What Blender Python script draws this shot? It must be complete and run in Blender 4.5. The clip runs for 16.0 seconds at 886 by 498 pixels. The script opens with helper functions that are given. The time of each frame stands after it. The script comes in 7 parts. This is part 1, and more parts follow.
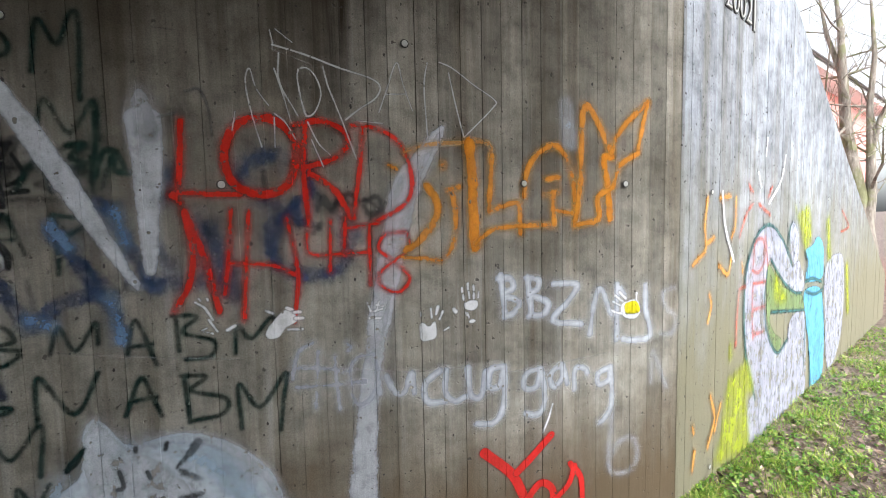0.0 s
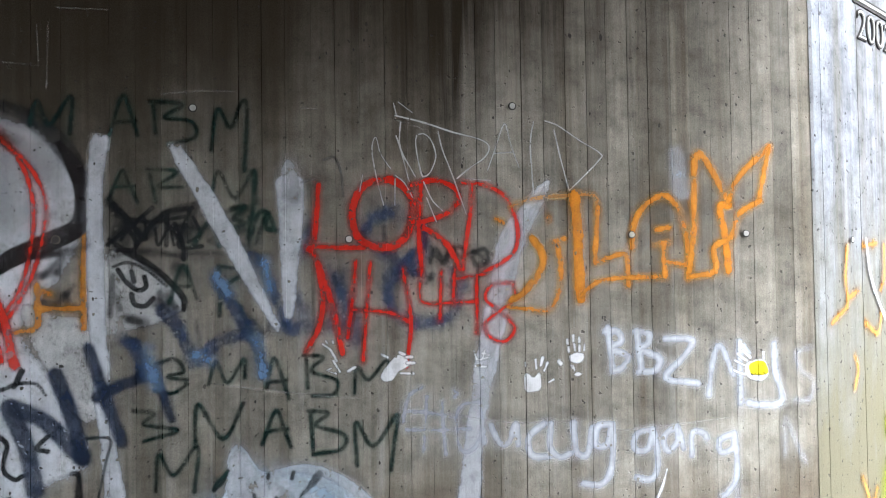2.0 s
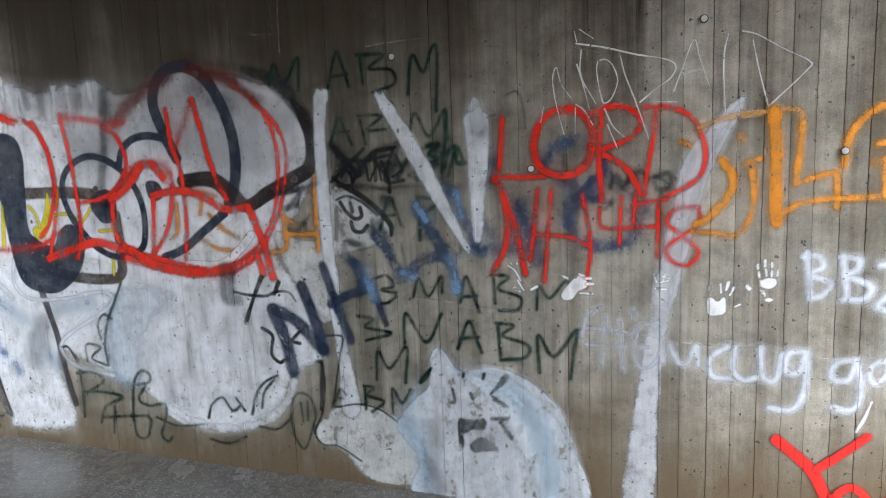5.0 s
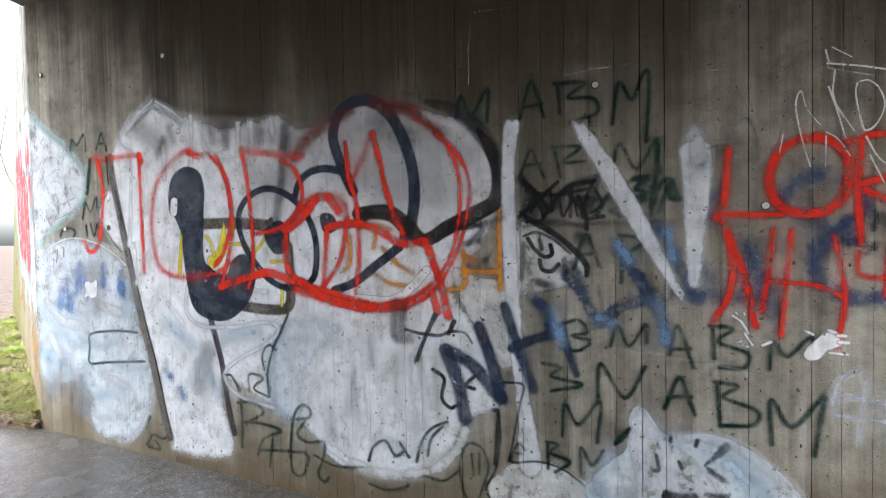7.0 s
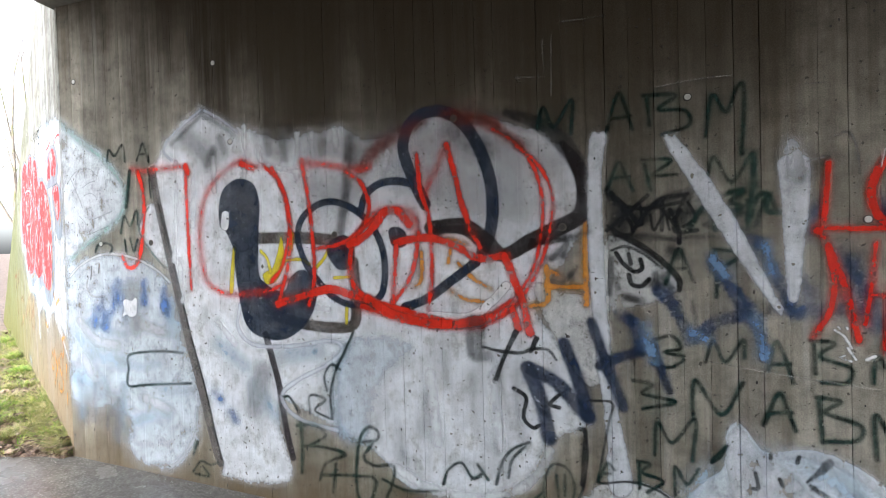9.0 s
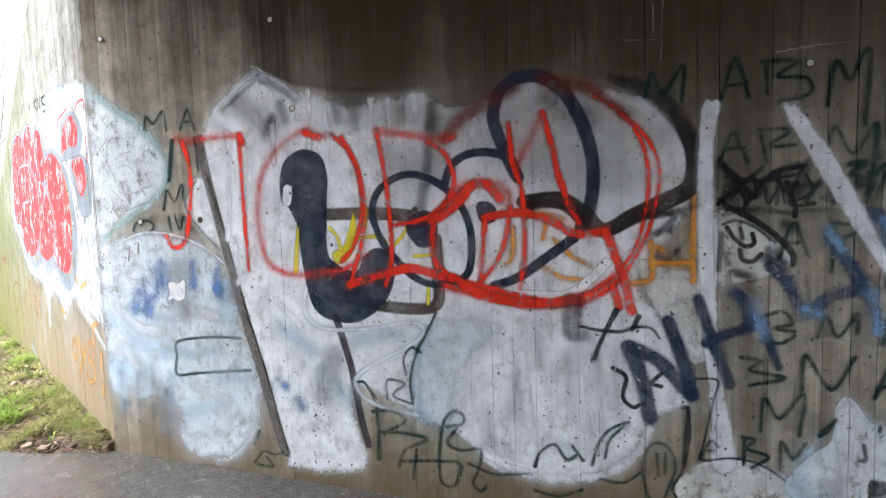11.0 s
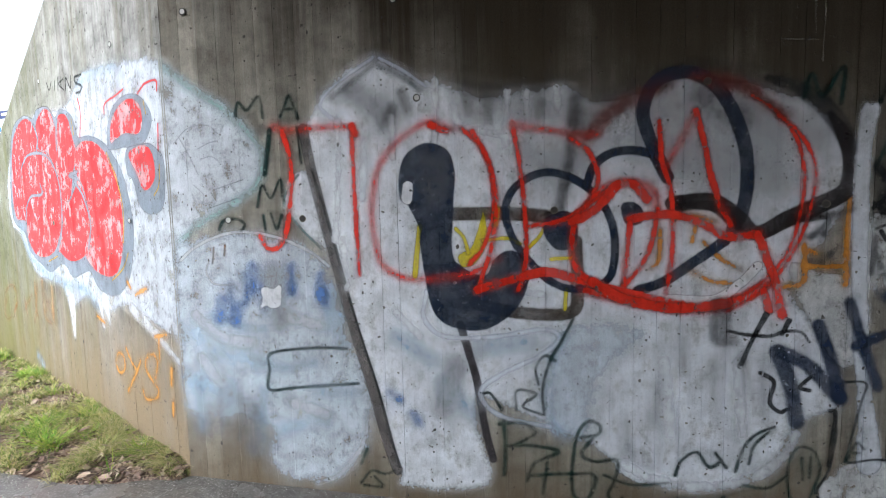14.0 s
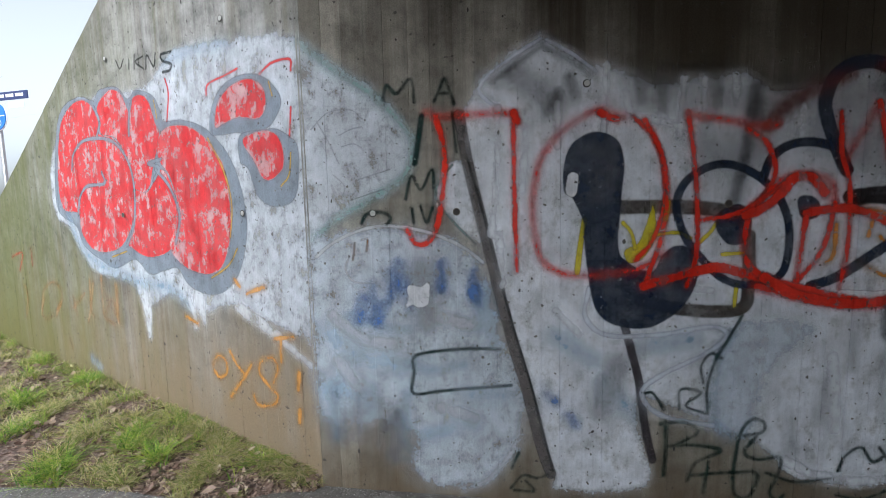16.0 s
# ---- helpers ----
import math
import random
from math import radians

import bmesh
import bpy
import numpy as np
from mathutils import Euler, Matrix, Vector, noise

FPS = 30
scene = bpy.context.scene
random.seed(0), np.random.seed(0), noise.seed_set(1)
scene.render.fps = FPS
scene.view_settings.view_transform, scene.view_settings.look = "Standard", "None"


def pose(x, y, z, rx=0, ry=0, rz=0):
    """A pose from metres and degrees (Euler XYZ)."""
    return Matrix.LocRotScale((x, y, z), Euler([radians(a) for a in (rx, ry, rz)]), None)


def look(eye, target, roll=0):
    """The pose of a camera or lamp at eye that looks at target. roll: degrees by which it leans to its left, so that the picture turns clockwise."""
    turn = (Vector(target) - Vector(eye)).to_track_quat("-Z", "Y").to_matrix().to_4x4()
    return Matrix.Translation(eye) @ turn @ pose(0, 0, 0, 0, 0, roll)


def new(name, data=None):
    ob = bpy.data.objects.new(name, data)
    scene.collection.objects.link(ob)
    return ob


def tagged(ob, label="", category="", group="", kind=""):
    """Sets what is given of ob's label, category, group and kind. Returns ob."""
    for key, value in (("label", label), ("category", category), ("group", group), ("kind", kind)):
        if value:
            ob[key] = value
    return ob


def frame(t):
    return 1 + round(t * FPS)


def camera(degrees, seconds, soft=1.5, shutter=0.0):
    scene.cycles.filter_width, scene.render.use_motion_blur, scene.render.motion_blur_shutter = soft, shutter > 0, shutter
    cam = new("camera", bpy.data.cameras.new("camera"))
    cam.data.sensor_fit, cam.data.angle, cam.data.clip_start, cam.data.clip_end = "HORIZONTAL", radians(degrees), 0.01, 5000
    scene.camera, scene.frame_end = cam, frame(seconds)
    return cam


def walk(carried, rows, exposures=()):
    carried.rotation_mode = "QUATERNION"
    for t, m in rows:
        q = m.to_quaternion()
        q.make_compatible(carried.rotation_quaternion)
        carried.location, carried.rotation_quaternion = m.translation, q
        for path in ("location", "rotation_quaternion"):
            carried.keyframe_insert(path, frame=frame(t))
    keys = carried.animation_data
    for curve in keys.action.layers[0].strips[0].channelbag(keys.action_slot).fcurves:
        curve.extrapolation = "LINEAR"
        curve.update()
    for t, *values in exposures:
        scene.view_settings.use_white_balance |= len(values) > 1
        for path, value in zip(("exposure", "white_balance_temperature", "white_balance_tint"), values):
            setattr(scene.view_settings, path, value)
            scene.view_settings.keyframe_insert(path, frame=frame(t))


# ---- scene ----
cam = camera(93.5, 16.0, soft=0.8)
PATH = [
    (0, (0.438, -2.056, 1.428), (0.973, -0.134, 1.287), -1.2),
    (0.5, (0.405, -2.066, 1.516), (0.873, -0.121, 1.507), -0.7),
    (1, (0.383, -2.094, 1.579), (0.791, -0.14, 1.718), -0.8),
    (1.5, (0.364, -2.107, 1.57), (0.712, -0.145, 1.737), -0.9),
    (2, (0.291, -2.109, 1.519), (0.459, -0.116, 1.546), -0.8),
    (2.5, (0.244, -2.111, 1.463), (0.292, -0.117, 1.317), -1.0),
    (3, (0.201, -2.115, 1.409), (0.181, -0.131, 1.154), -0.9),
    (3.2, (0.196, -2.122, 1.401), (0.154, -0.143, 1.115), -1.1),
    (5.3, (-0.211, -2.314, 1.391), (-0.608, -0.361, 1.222), -2.0),
    (5.5, (-0.284, -2.29, 1.412), (-0.738, -0.35, 1.244), -2.0),
    (6, (-0.486, -2.237, 1.463), (-1.07, -0.324, 1.448), -1.8),
    (6.5, (-0.675, -2.206, 1.474), (-1.279, -0.299, 1.44), -0.9),
    (7, (-0.887, -2.287, 1.478), (-1.453, -0.37, 1.428), -1.1),
    (7.5, (-1.03, -2.348, 1.474), (-1.569, -0.423, 1.431), -0.7),
    (8, (-1.208, -2.339, 1.485), (-1.731, -0.409, 1.432), -1.4),
    (8.5, (-1.304, -2.308, 1.526), (-1.812, -0.375, 1.467), -2.3),
    (9, (-1.423, -2.356, 1.548), (-1.918, -0.418, 1.518), -1.6),
    (9.2, (-1.486, -2.385, 1.555), (-1.977, -0.446, 1.565), -1.6),
    (11.3, (-2.136, -2.35, 1.526), (-2.517, -0.391, 1.387), -1.8),
    (11.5, (-2.157, -2.339, 1.517), (-2.543, -0.382, 1.374), -1.7),
    (12, (-2.349, -2.36, 1.529), (-2.665, -0.391, 1.369), -1.6),
    (12.5, (-2.557, -2.427, 1.529), (-2.776, -0.447, 1.353), -1.6),
    (13, (-2.732, -2.442, 1.538), (-2.955, -0.462, 1.364), -1.6),
    (13.5, (-2.913, -2.375, 1.569), (-3.134, -0.393, 1.414), -1.7),
    (14, (-3.082, -2.35, 1.588), (-3.293, -0.366, 1.441), -1.4),
    (14.5, (-3.35, -2.39, 1.591), (-3.521, -0.403, 1.434), -1.5),
    (15, (-3.61, -2.429, 1.587), (-3.763, -0.441, 1.432), -1.3),
    (15.5, (-3.873, -2.349, 1.601), (-3.998, -0.36, 1.428), -1.4),
    (16, (-4.109, -2.292, 1.626), (-4.212, -0.305, 1.432), -1.3),
]
EXPOSURES = [(0, 1.68, 6100, 8), (1.0, 1.78, 5900, 8), (1.5, 1.86, 5850, 8), (2, 2.18, 5850, 8), (2.5, 2.3, 5850, 8), (3, 2.36, 5850, 8), (5.5, 2.36, 6000, 8), (6.2, 2.12, 6050, 8), (7, 2.32, 6100, 8), (7.6, 2.36, 6100, 8), (8, 2.18, 6100, 8), (8.5, 2.2, 6100, 8), (9, 2.26, 6100, 8), (12.5, 2.0, 6000, 8), (13, 1.88, 5950, 8), (13.5, 1.66, 5900, 8), (14.5, 1.64, 5900, 8), (15.5, 1.2, 5850, 8), (16, 0.93, 5850, 8)]
walk(cam, [(t, look(eye, target, roll)) for t, eye, target, roll in PATH], EXPOSURES)

# ---- world, sun, exposure ----
world = bpy.data.worlds.new("overcast")
scene.world = world
world.use_nodes = True
_n, _l = world.node_tree.nodes, world.node_tree.links
_n.clear()
_sky = _n.new("ShaderNodeTexSky")
_sky.sky_type, _sky.sun_disc = "NISHITA", False
_sky.sun_elevation, _sky.sun_rotation = radians(34), radians(178)
_sky.air_density, _sky.dust_density = 1.0, 4.0
_hs = _n.new("ShaderNodeHueSaturation")
_hs.inputs["Saturation"].default_value = 0.2
_bg = _n.new("ShaderNodeBackground")
_bg.inputs["Strength"].default_value = 0.15
_wo = _n.new("ShaderNodeOutputWorld")
_l.new(_sky.outputs[0], _hs.inputs["Color"])
_l.new(_hs.outputs[0], _bg.inputs["Color"])
_l.new(_bg.outputs[0], _wo.inputs["Surface"])
_sun = bpy.data.lights.new("sun", "SUN")
_sun.energy, _sun.angle, _sun.color = 0.4, radians(40), (1.0, 0.985, 0.96)
sun = new("sun", _sun)
sun.matrix_world = look((1.5, -9, 6.5), (0, 0, 0))

scene.cycles.transparent_max_bounces = 24   # many thin coats of paint lie over one another

# ---- the plan ----
UL, UR = -4.985, 2.52            # corners of the long wall
AL, AR = radians(26.5), radians(22.0)   # how far the wing walls turn back
SOFFIT = 3.40


def wall_point(u, z, lift=0.0):
    """A place on the unrolled wall: u along it (wing, long wall, wing), z up, lift towards the path."""
    if u < UL:
        s = UL - u
        return Vector((UL - s * math.cos(AL) - lift * math.sin(AL), s * math.sin(AL) - lift * math.cos(AL), z))
    if u > UR:
        s = u - UR
        return Vector((UR + s * math.cos(AR) + lift * math.sin(AR), s * math.sin(AR) - lift * math.cos(AR), z))
    return Vector((u, -lift, z))


def wall_top(u):
    if u < UL:
        return 4.42 - 0.535 * (UL - u)
    if u > UR:
        return 4.38 - 0.47 * (u - UR)
    return SOFFIT + 0.02


def smooth(a, b, x):
    t = min(1.0, max(0.0, (x - a) / (b - a)))
    return t * t * (3 - 2 * t)


def ground_z(x, y):
    """The height of the ground: the path falls gently to the right."""
    xa = max(-6.6, min(3.2, x))
    z = -0.064 * (xa + 5.0)
    z += 0.035 * (min(0.0, x + 6.6) * -1) ** 0.8 * (0.5 if x > -40 else 0.4)
    z -= 0.02 * max(0.0, min(6.0, x - 3.2))
    if x < UL or x > UR:
        w = smooth(-0.12, 0.05, y) if x < UL else smooth(-1.4, -0.9, y)
        z += w * (0.04 + 0.026 * noise.noise((x * 2.2, y * 2.2, 0)) + 0.022 * noise.noise((x * 8, y * 8, 3)))
    return z


# ---- materials ----
def material(name):
    m = bpy.data.materials.new(name)
    m.use_nodes = True
    return m, m.node_tree.nodes, m.node_tree.links, m.node_tree.nodes["Principled BSDF"]


def tex_noise(n, l, vec, scale, detail=4.0, rough=0.55, stretch=None):
    if stretch:
        mp = n.new("ShaderNodeMapping")
        mp.inputs["Scale"].default_value = stretch
        l.new(vec, mp.inputs["Vector"])
        vec = mp.outputs[0]
    t = n.new("ShaderNodeTexNoise")
    t.inputs["Scale"].default_value, t.inputs["Detail"].default_value, t.inputs["Roughness"].default_value = scale, detail, rough
    l.new(vec, t.inputs["Vector"])
    return t.outputs["Fac"]


def ramp(n, l, fac, *stops):
    r = n.new("ShaderNodeValToRGB")
    while len(r.color_ramp.elements) < len(stops):
        r.color_ramp.elements.new(0.5)
    for e, (p, c) in zip(r.color_ramp.elements, stops):
        e.position, e.color = p, (*c, 1) if len(c) == 3 else c
    l.new(fac, r.inputs[0])
    return r.outputs[0]


def grey(v):
    return (v, v, v)


def mix(n, l, fac, a, b, mode="MIX"):
    m = n.new("ShaderNodeMix")
    m.data_type, m.blend_type = "RGBA", mode
    for sock, val in ((m.inputs[0], fac), (m.inputs[6], a), (m.inputs[7], b)):
        if isinstance(val, (int, float)):
            sock.default_value = val
        elif isinstance(val, tuple):
            sock.default_value = (*val, 1)
        else:
            l.new(val, sock)
    return m.outputs[2]


def calc(n, l, op, a, b=0.0, c=0.0, clamp=False):
    m = n.new("ShaderNodeMath")
    m.operation, m.use_clamp = op, clamp
    for sock, val in zip(m.inputs, (a, b, c)):
        if isinstance(val, (int, float)):
            sock.default_value = val
        else:
            l.new(val, sock)
    return m.outputs[0]


def bump(n, l, bsdf, height, strength, distance):
    b = n.new("ShaderNodeBump")
    b.inputs["Strength"].default_value, b.inputs["Distance"].default_value = strength, distance
    l.new(height, b.inputs["Height"])
    l.new(b.outputs[0], bsdf.inputs["Normal"])


def place(n, kind="Object"):
    t = n.new("ShaderNodeTexCoord")
    return t.outputs[kind]


def concrete_material(name, low, high, warm, dark_top, foot_fall, foot_more, mud):
    """Board-marked concrete: each board its own tone, vertical grain, run-off streaks, pores, damp stains and
    painted-in shade under the deck.
    """
    m, n, l, b = material(name)
    v = place(n)
    info = n.new("ShaderNodeObjectInfo")
    tone = tex_noise(n, l, v, 0.9, 5, 0.6)
    col = ramp(n, l, tone, (0.3, low), (0.52, tuple(0.5 * (p + q) for p, q in zip(low, high))), (0.75, high))
    grain = tex_noise(n, l, v, 1.0, 6, 0.65, (38, 38, 1.3))
    col = mix(n, l, 0.27, col, ramp(n, l, grain, (0.3, grey(0.2)), (0.5, grey(0.5)), (0.72, grey(0.82))), "OVERLAY")
    board = calc(n, l, "MULTIPLY_ADD", info.outputs["Random"], 0.46 if dark_top else 0.24, 0.77 if dark_top else 0.88)
    col = mix(n, l, 1.0, col, board, "MULTIPLY")
    streak = tex_noise(n, l, v, 1.0, 3, 0.6, (7.5, 7.5, 0.22))
    col = mix(n, l, ramp(n, l, streak, (0.5, grey(0)), (0.72, grey(0.62))), col, warm)
    mott = tex_noise(n, l, v, 6.5, 6, 0.7)
    col = mix(n, l, 0.75, col, ramp(n, l, mott, (0.3, grey(0.22)), (0.5, grey(0.5)), (0.72, grey(0.74))), "OVERLAY")
    pale = tex_noise(n, l, v, 1.0, 4, 0.6, (11, 11, 0.5))
    col = mix(n, l, ramp(n, l, pale, (0.58, grey(0)), (0.78, grey(0.35))), col, (0.52, 0.5, 0.47))
    # soot fingers down from the deck, with the shade under it put into the colour
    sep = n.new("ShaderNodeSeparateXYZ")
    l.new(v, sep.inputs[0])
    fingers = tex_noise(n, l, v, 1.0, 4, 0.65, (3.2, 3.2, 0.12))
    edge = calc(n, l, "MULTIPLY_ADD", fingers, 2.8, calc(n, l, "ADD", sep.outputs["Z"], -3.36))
    soot_shade = calc(n, l, "MULTIPLY", calc(n, l, "MULTIPLY", edge, 1.0, clamp=True), dark_top)
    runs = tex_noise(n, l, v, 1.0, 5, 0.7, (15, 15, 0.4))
    soot_shade = calc(n, l, "MULTIPLY", soot_shade, calc(n, l, "MULTIPLY_ADD", runs, 1.5, 0.22), clamp=True)
    # it fades out at both ends, putting the openings' daylight into the colour
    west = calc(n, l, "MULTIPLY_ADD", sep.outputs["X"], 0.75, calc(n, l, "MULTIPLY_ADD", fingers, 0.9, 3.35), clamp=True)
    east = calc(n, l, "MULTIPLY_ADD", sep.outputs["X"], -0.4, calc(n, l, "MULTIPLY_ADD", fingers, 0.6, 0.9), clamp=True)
    soot_shade = calc(n, l, "MULTIPLY", soot_shade, calc(n, l, "MULTIPLY", west, east))
    col = mix(n, l, soot_shade, col, (0.028, 0.021, 0.014))
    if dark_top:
        # a broad damp stain; the mid-wall shade under the deck is put into its colour
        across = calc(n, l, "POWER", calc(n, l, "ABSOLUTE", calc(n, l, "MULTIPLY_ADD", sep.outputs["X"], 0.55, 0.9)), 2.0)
        shaded_damp = calc(n, l, "MULTIPLY_ADD", sep.outputs["Z"], 0.75, calc(n, l, "MULTIPLY_ADD", across, -0.5, calc(n, l, "MULTIPLY_ADD", tex_noise(n, l, v, 1.0, 5, 0.6, (2.6, 2.6, 0.5)), 2.2, -1.9)), clamp=True)
        col = mix(n, l, calc(n, l, "MULTIPLY", shaded_damp, 0.9), col, (0.046, 0.037, 0.025))
    # splashed, brownish foot
    foot = calc(n, l, "MULTIPLY_ADD", tex_noise(n, l, v, 1.0, 5, 0.65, (5, 5, 1.4)), 0.9, calc(n, l, "MULTIPLY_ADD", sep.outputs["Z"], -foot_fall, foot_more))
    col = mix(n, l, calc(n, l, "MULTIPLY", calc(n, l, "ADD", foot, -0.1, clamp=True), 1.5, clamp=True), col, mud)
    if dark_top == 0.0:
        # green algae on the open end of the wing
        green = calc(n, l, "MULTIPLY_ADD", sep.outputs["X"], -0.32, calc(n, l, "MULTIPLY_ADD", tex_noise(n, l, v, 1.0, 5, 0.65, (5, 5, 0.8)), 1.6, -2.75), clamp=True)
        col = mix(n, l, calc(n, l, "MULTIPLY", green, 0.75), col, (0.115, 0.125, 0.035))
    pores = tex_noise(n, l, v, 34, 2, 0.4)
    col = mix(n, l, ramp(n, l, pores, (0.68, grey(0)), (0.73, grey(0.75))), col, (0.05, 0.045, 0.04))
    speck = tex_noise(n, l, v, 150, 3, 0.6)
    col = mix(n, l, 0.28, col, ramp(n, l, speck, (0.32, grey(0.2)), (0.5, grey(0.5)), (0.68, grey(0.8))), "OVERLAY")
    l.new(col, b.inputs["Base Color"])
    b.inputs["Roughness"].default_value = 0.82
    b.inputs["Specular IOR Level"].default_value = 0.08
    h = calc(n, l, "MULTIPLY_ADD", grain, 0.6, calc(n, l, "MULTIPLY", ramp(n, l, pores, (0.66, grey(0)), (0.74, grey(1))), -1.2))
    bump(n, l, b, h, 0.45, 0.006)
    return m


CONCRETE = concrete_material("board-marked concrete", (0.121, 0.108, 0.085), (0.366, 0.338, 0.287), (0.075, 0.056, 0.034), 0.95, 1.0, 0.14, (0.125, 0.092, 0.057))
WING = concrete_material("weathered wing concrete", (0.16, 0.152, 0.133), (0.35, 0.343, 0.325), (0.11, 0.096, 0.064), 0.0, 0.55, 0.42, (0.235, 0.178, 0.115))
WING_EAST = concrete_material("pale wing concrete", (0.16, 0.164, 0.172), (0.34, 0.354, 0.39), (0.135, 0.12, 0.095), 0.0, 0.42, 0.5, (0.2, 0.182, 0.125))


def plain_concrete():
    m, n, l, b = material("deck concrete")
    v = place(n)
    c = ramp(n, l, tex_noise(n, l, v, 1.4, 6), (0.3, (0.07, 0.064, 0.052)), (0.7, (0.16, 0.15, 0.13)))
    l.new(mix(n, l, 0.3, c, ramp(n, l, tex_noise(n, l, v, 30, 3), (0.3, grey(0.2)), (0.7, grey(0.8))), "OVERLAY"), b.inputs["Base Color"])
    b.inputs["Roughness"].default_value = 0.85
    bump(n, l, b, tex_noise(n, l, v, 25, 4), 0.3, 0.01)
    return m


DECK = plain_concrete()


def asphalt_material():
    m, n, l, b = material("wet asphalt")
    v = place(n)
    vo = n.new("ShaderNodeTexVoronoi")
    vo.inputs["Scale"].default_value = 130
    l.new(v, vo.inputs["Vector"])
    c = ramp(n, l, vo.outputs["Color"], (0.1, (0.13, 0.122, 0.114)), (0.7, (0.2, 0.192, 0.182)), (0.98, (0.36, 0.35, 0.335)))
    patch = tex_noise(n, l, v, 0.9, 5, 0.6)
    c = mix(n, l, ramp(n, l, patch, (0.42, grey(0)), (0.65, grey(0.6))), c, (0.15, 0.125, 0.096))
    c = mix(n, l, 0.5, c, ramp(n, l, tex_noise(n, l, v, 14, 5, 0.7), (0.3, grey(0.25)), (0.5, grey(0.5)), (0.7, grey(0.75))), "OVERLAY")
    l.new(c, b.inputs["Base Color"])
    wet = tex_noise(n, l, v, 2.1, 5, 0.6)
    l.new(ramp(n, l, wet, (0.38, grey(0.1)), (0.62, grey(0.3))), b.inputs["Roughness"])
    b.inputs["Specular IOR Level"].default_value = 0.8
    bump(n, l, b, calc(n, l, "MULTIPLY_ADD", vo.outputs["Distance"], -1.0, calc(n, l, "MULTIPLY", tex_noise(n, l, v, 60, 3), 0.5)), 0.13, 0.004)
    return m


ASPHALT = asphalt_material()


def soil_material():
    m, n, l, b = material("damp leafy soil")
    v = place(n)
    c = ramp(n, l, tex_noise(n, l, v, 11, 6, 0.7), (0.32, (0.08, 0.054, 0.042)), (0.5, (0.23, 0.165, 0.135)), (0.68, (0.4, 0.31, 0.26)))
    crumbs = n.new("ShaderNodeTexVoronoi")
    crumbs.inputs["Scale"].default_value = 45
    l.new(v, crumbs.inputs["Vector"])
    c = mix(n, l, 0.55, c, ramp(n, l, crumbs.outputs["Color"], (0.1, grey(0.15)), (0.5, grey(0.45)), (0.9, grey(0.85))), "OVERLAY")
    moss = tex_noise(n, l, v, 5.5, 6, 0.7)
    c = mix(n, l, ramp(n, l, moss, (0.55, grey(0)), (0.7, grey(0.35))), c, (0.14, 0.14, 0.05))
    l.new(c, b.inputs["Base Color"])
    b.inputs["Roughness"].default_value = 0.75
    bump(n, l, b, calc(n, l, "MULTIPLY_ADD", crumbs.outputs["Distance"], 0.5, tex_noise(n, l, v, 30, 5, 0.7)), 0.9, 0.03)
    return m


SOIL = soil_material()


# ---- helpers for building ----
def sheet(name, verts, faces, mat, parent=None, flat=True):
    me = bpy.data.meshes.new(name)
    me.from_pydata([tuple(p) for p in verts], [], faces)
    me.update()
    me.materials.append(mat)
    ob = new(name, me)
    if parent:
        ob.parent = parent
    if not flat:
        for p in me.polygons:
            p.use_smooth = True
    return ob


def part(name, bm, mat, parent, label=""):
    me = bpy.data.meshes.new(name)
    bmesh.ops.recalc_face_normals(bm, faces=bm.faces)
    bm.to_mesh(me)
    bm.free()
    me.materials.append(mat)
    ob = new(name, me)
    if parent:
        ob.parent = parent
    return tagged(ob, label)


def box_bm(lo, hi, bevel=0.0):
    bm = bmesh.new()
    bmesh.ops.create_cube(bm, size=1.0)
    for v in bm.verts:
        v.co = Vector([a + (c + 0.5) * (b - a) for a, b, c in zip(lo, hi, v.co)])
    if bevel:
        bmesh.ops.bevel(bm, geom=bm.edges[:], offset=bevel, segments=2, affect="EDGES")
    return bm


# ---- the long wall and its wings ----
rng = random.Random(7)


def joints(a, b, pitch):
    count = round((b - a) / pitch)
    us = [a + (b - a) * i / count for i in range(count + 1)]
    return [us[0]] + [u + rng.uniform(-0.011, 0.011) for u in us[1:-1]] + [us[-1]]


JOINTS = joints(-12.9, UL, 0.116)[:-1] + joints(UL, UR, 0.1165)[:-1] + joints(UR, 11.4, 0.118)
DEPTHS = [rng.uniform(-0.0016, 0.0016) for _ in JOINTS]
GROOVES = [rng.choice((0.0011, 0.0016, 0.0022, 0.0032, 0.0044)) * (0.3 if u < -2.9 else 0.45 if u < -0.9 else 0.55 if u < UR else 0.3) for u in JOINTS]
GROOVE_DEEP = 0.010


def board_slab(i, parent, mat):
    """The imprint of one shuttering board: a proud strip with eased edges and a hairline gap to the next."""
    a, b, d = JOINTS[i], JOINTS[i + 1], DEPTHS[i]
    mid = 0.5 * (a + b)
    lo = -1.1
    cols = [(a, -GROOVE_DEEP), (a + GROOVES[i], d), (b - GROOVES[i + 1], d), (b, -GROOVE_DEEP)]
    eps = 1e-6
    verts, faces = [], []
    for u, lift in cols:
        uu = min(max(u, a + eps), b - eps)
        for z in (lo, wall_top(mid) + (uu - mid) * (wall_top(b - eps) - wall_top(a + eps)) / (b - a)):
            verts.append(wall_point(uu, z, lift))
    for k in range(3):
        faces.append((2 * k, 2 * k + 2, 2 * k + 3, 2 * k + 1))
    return sheet("board_imprint", verts, faces, mat, parent)


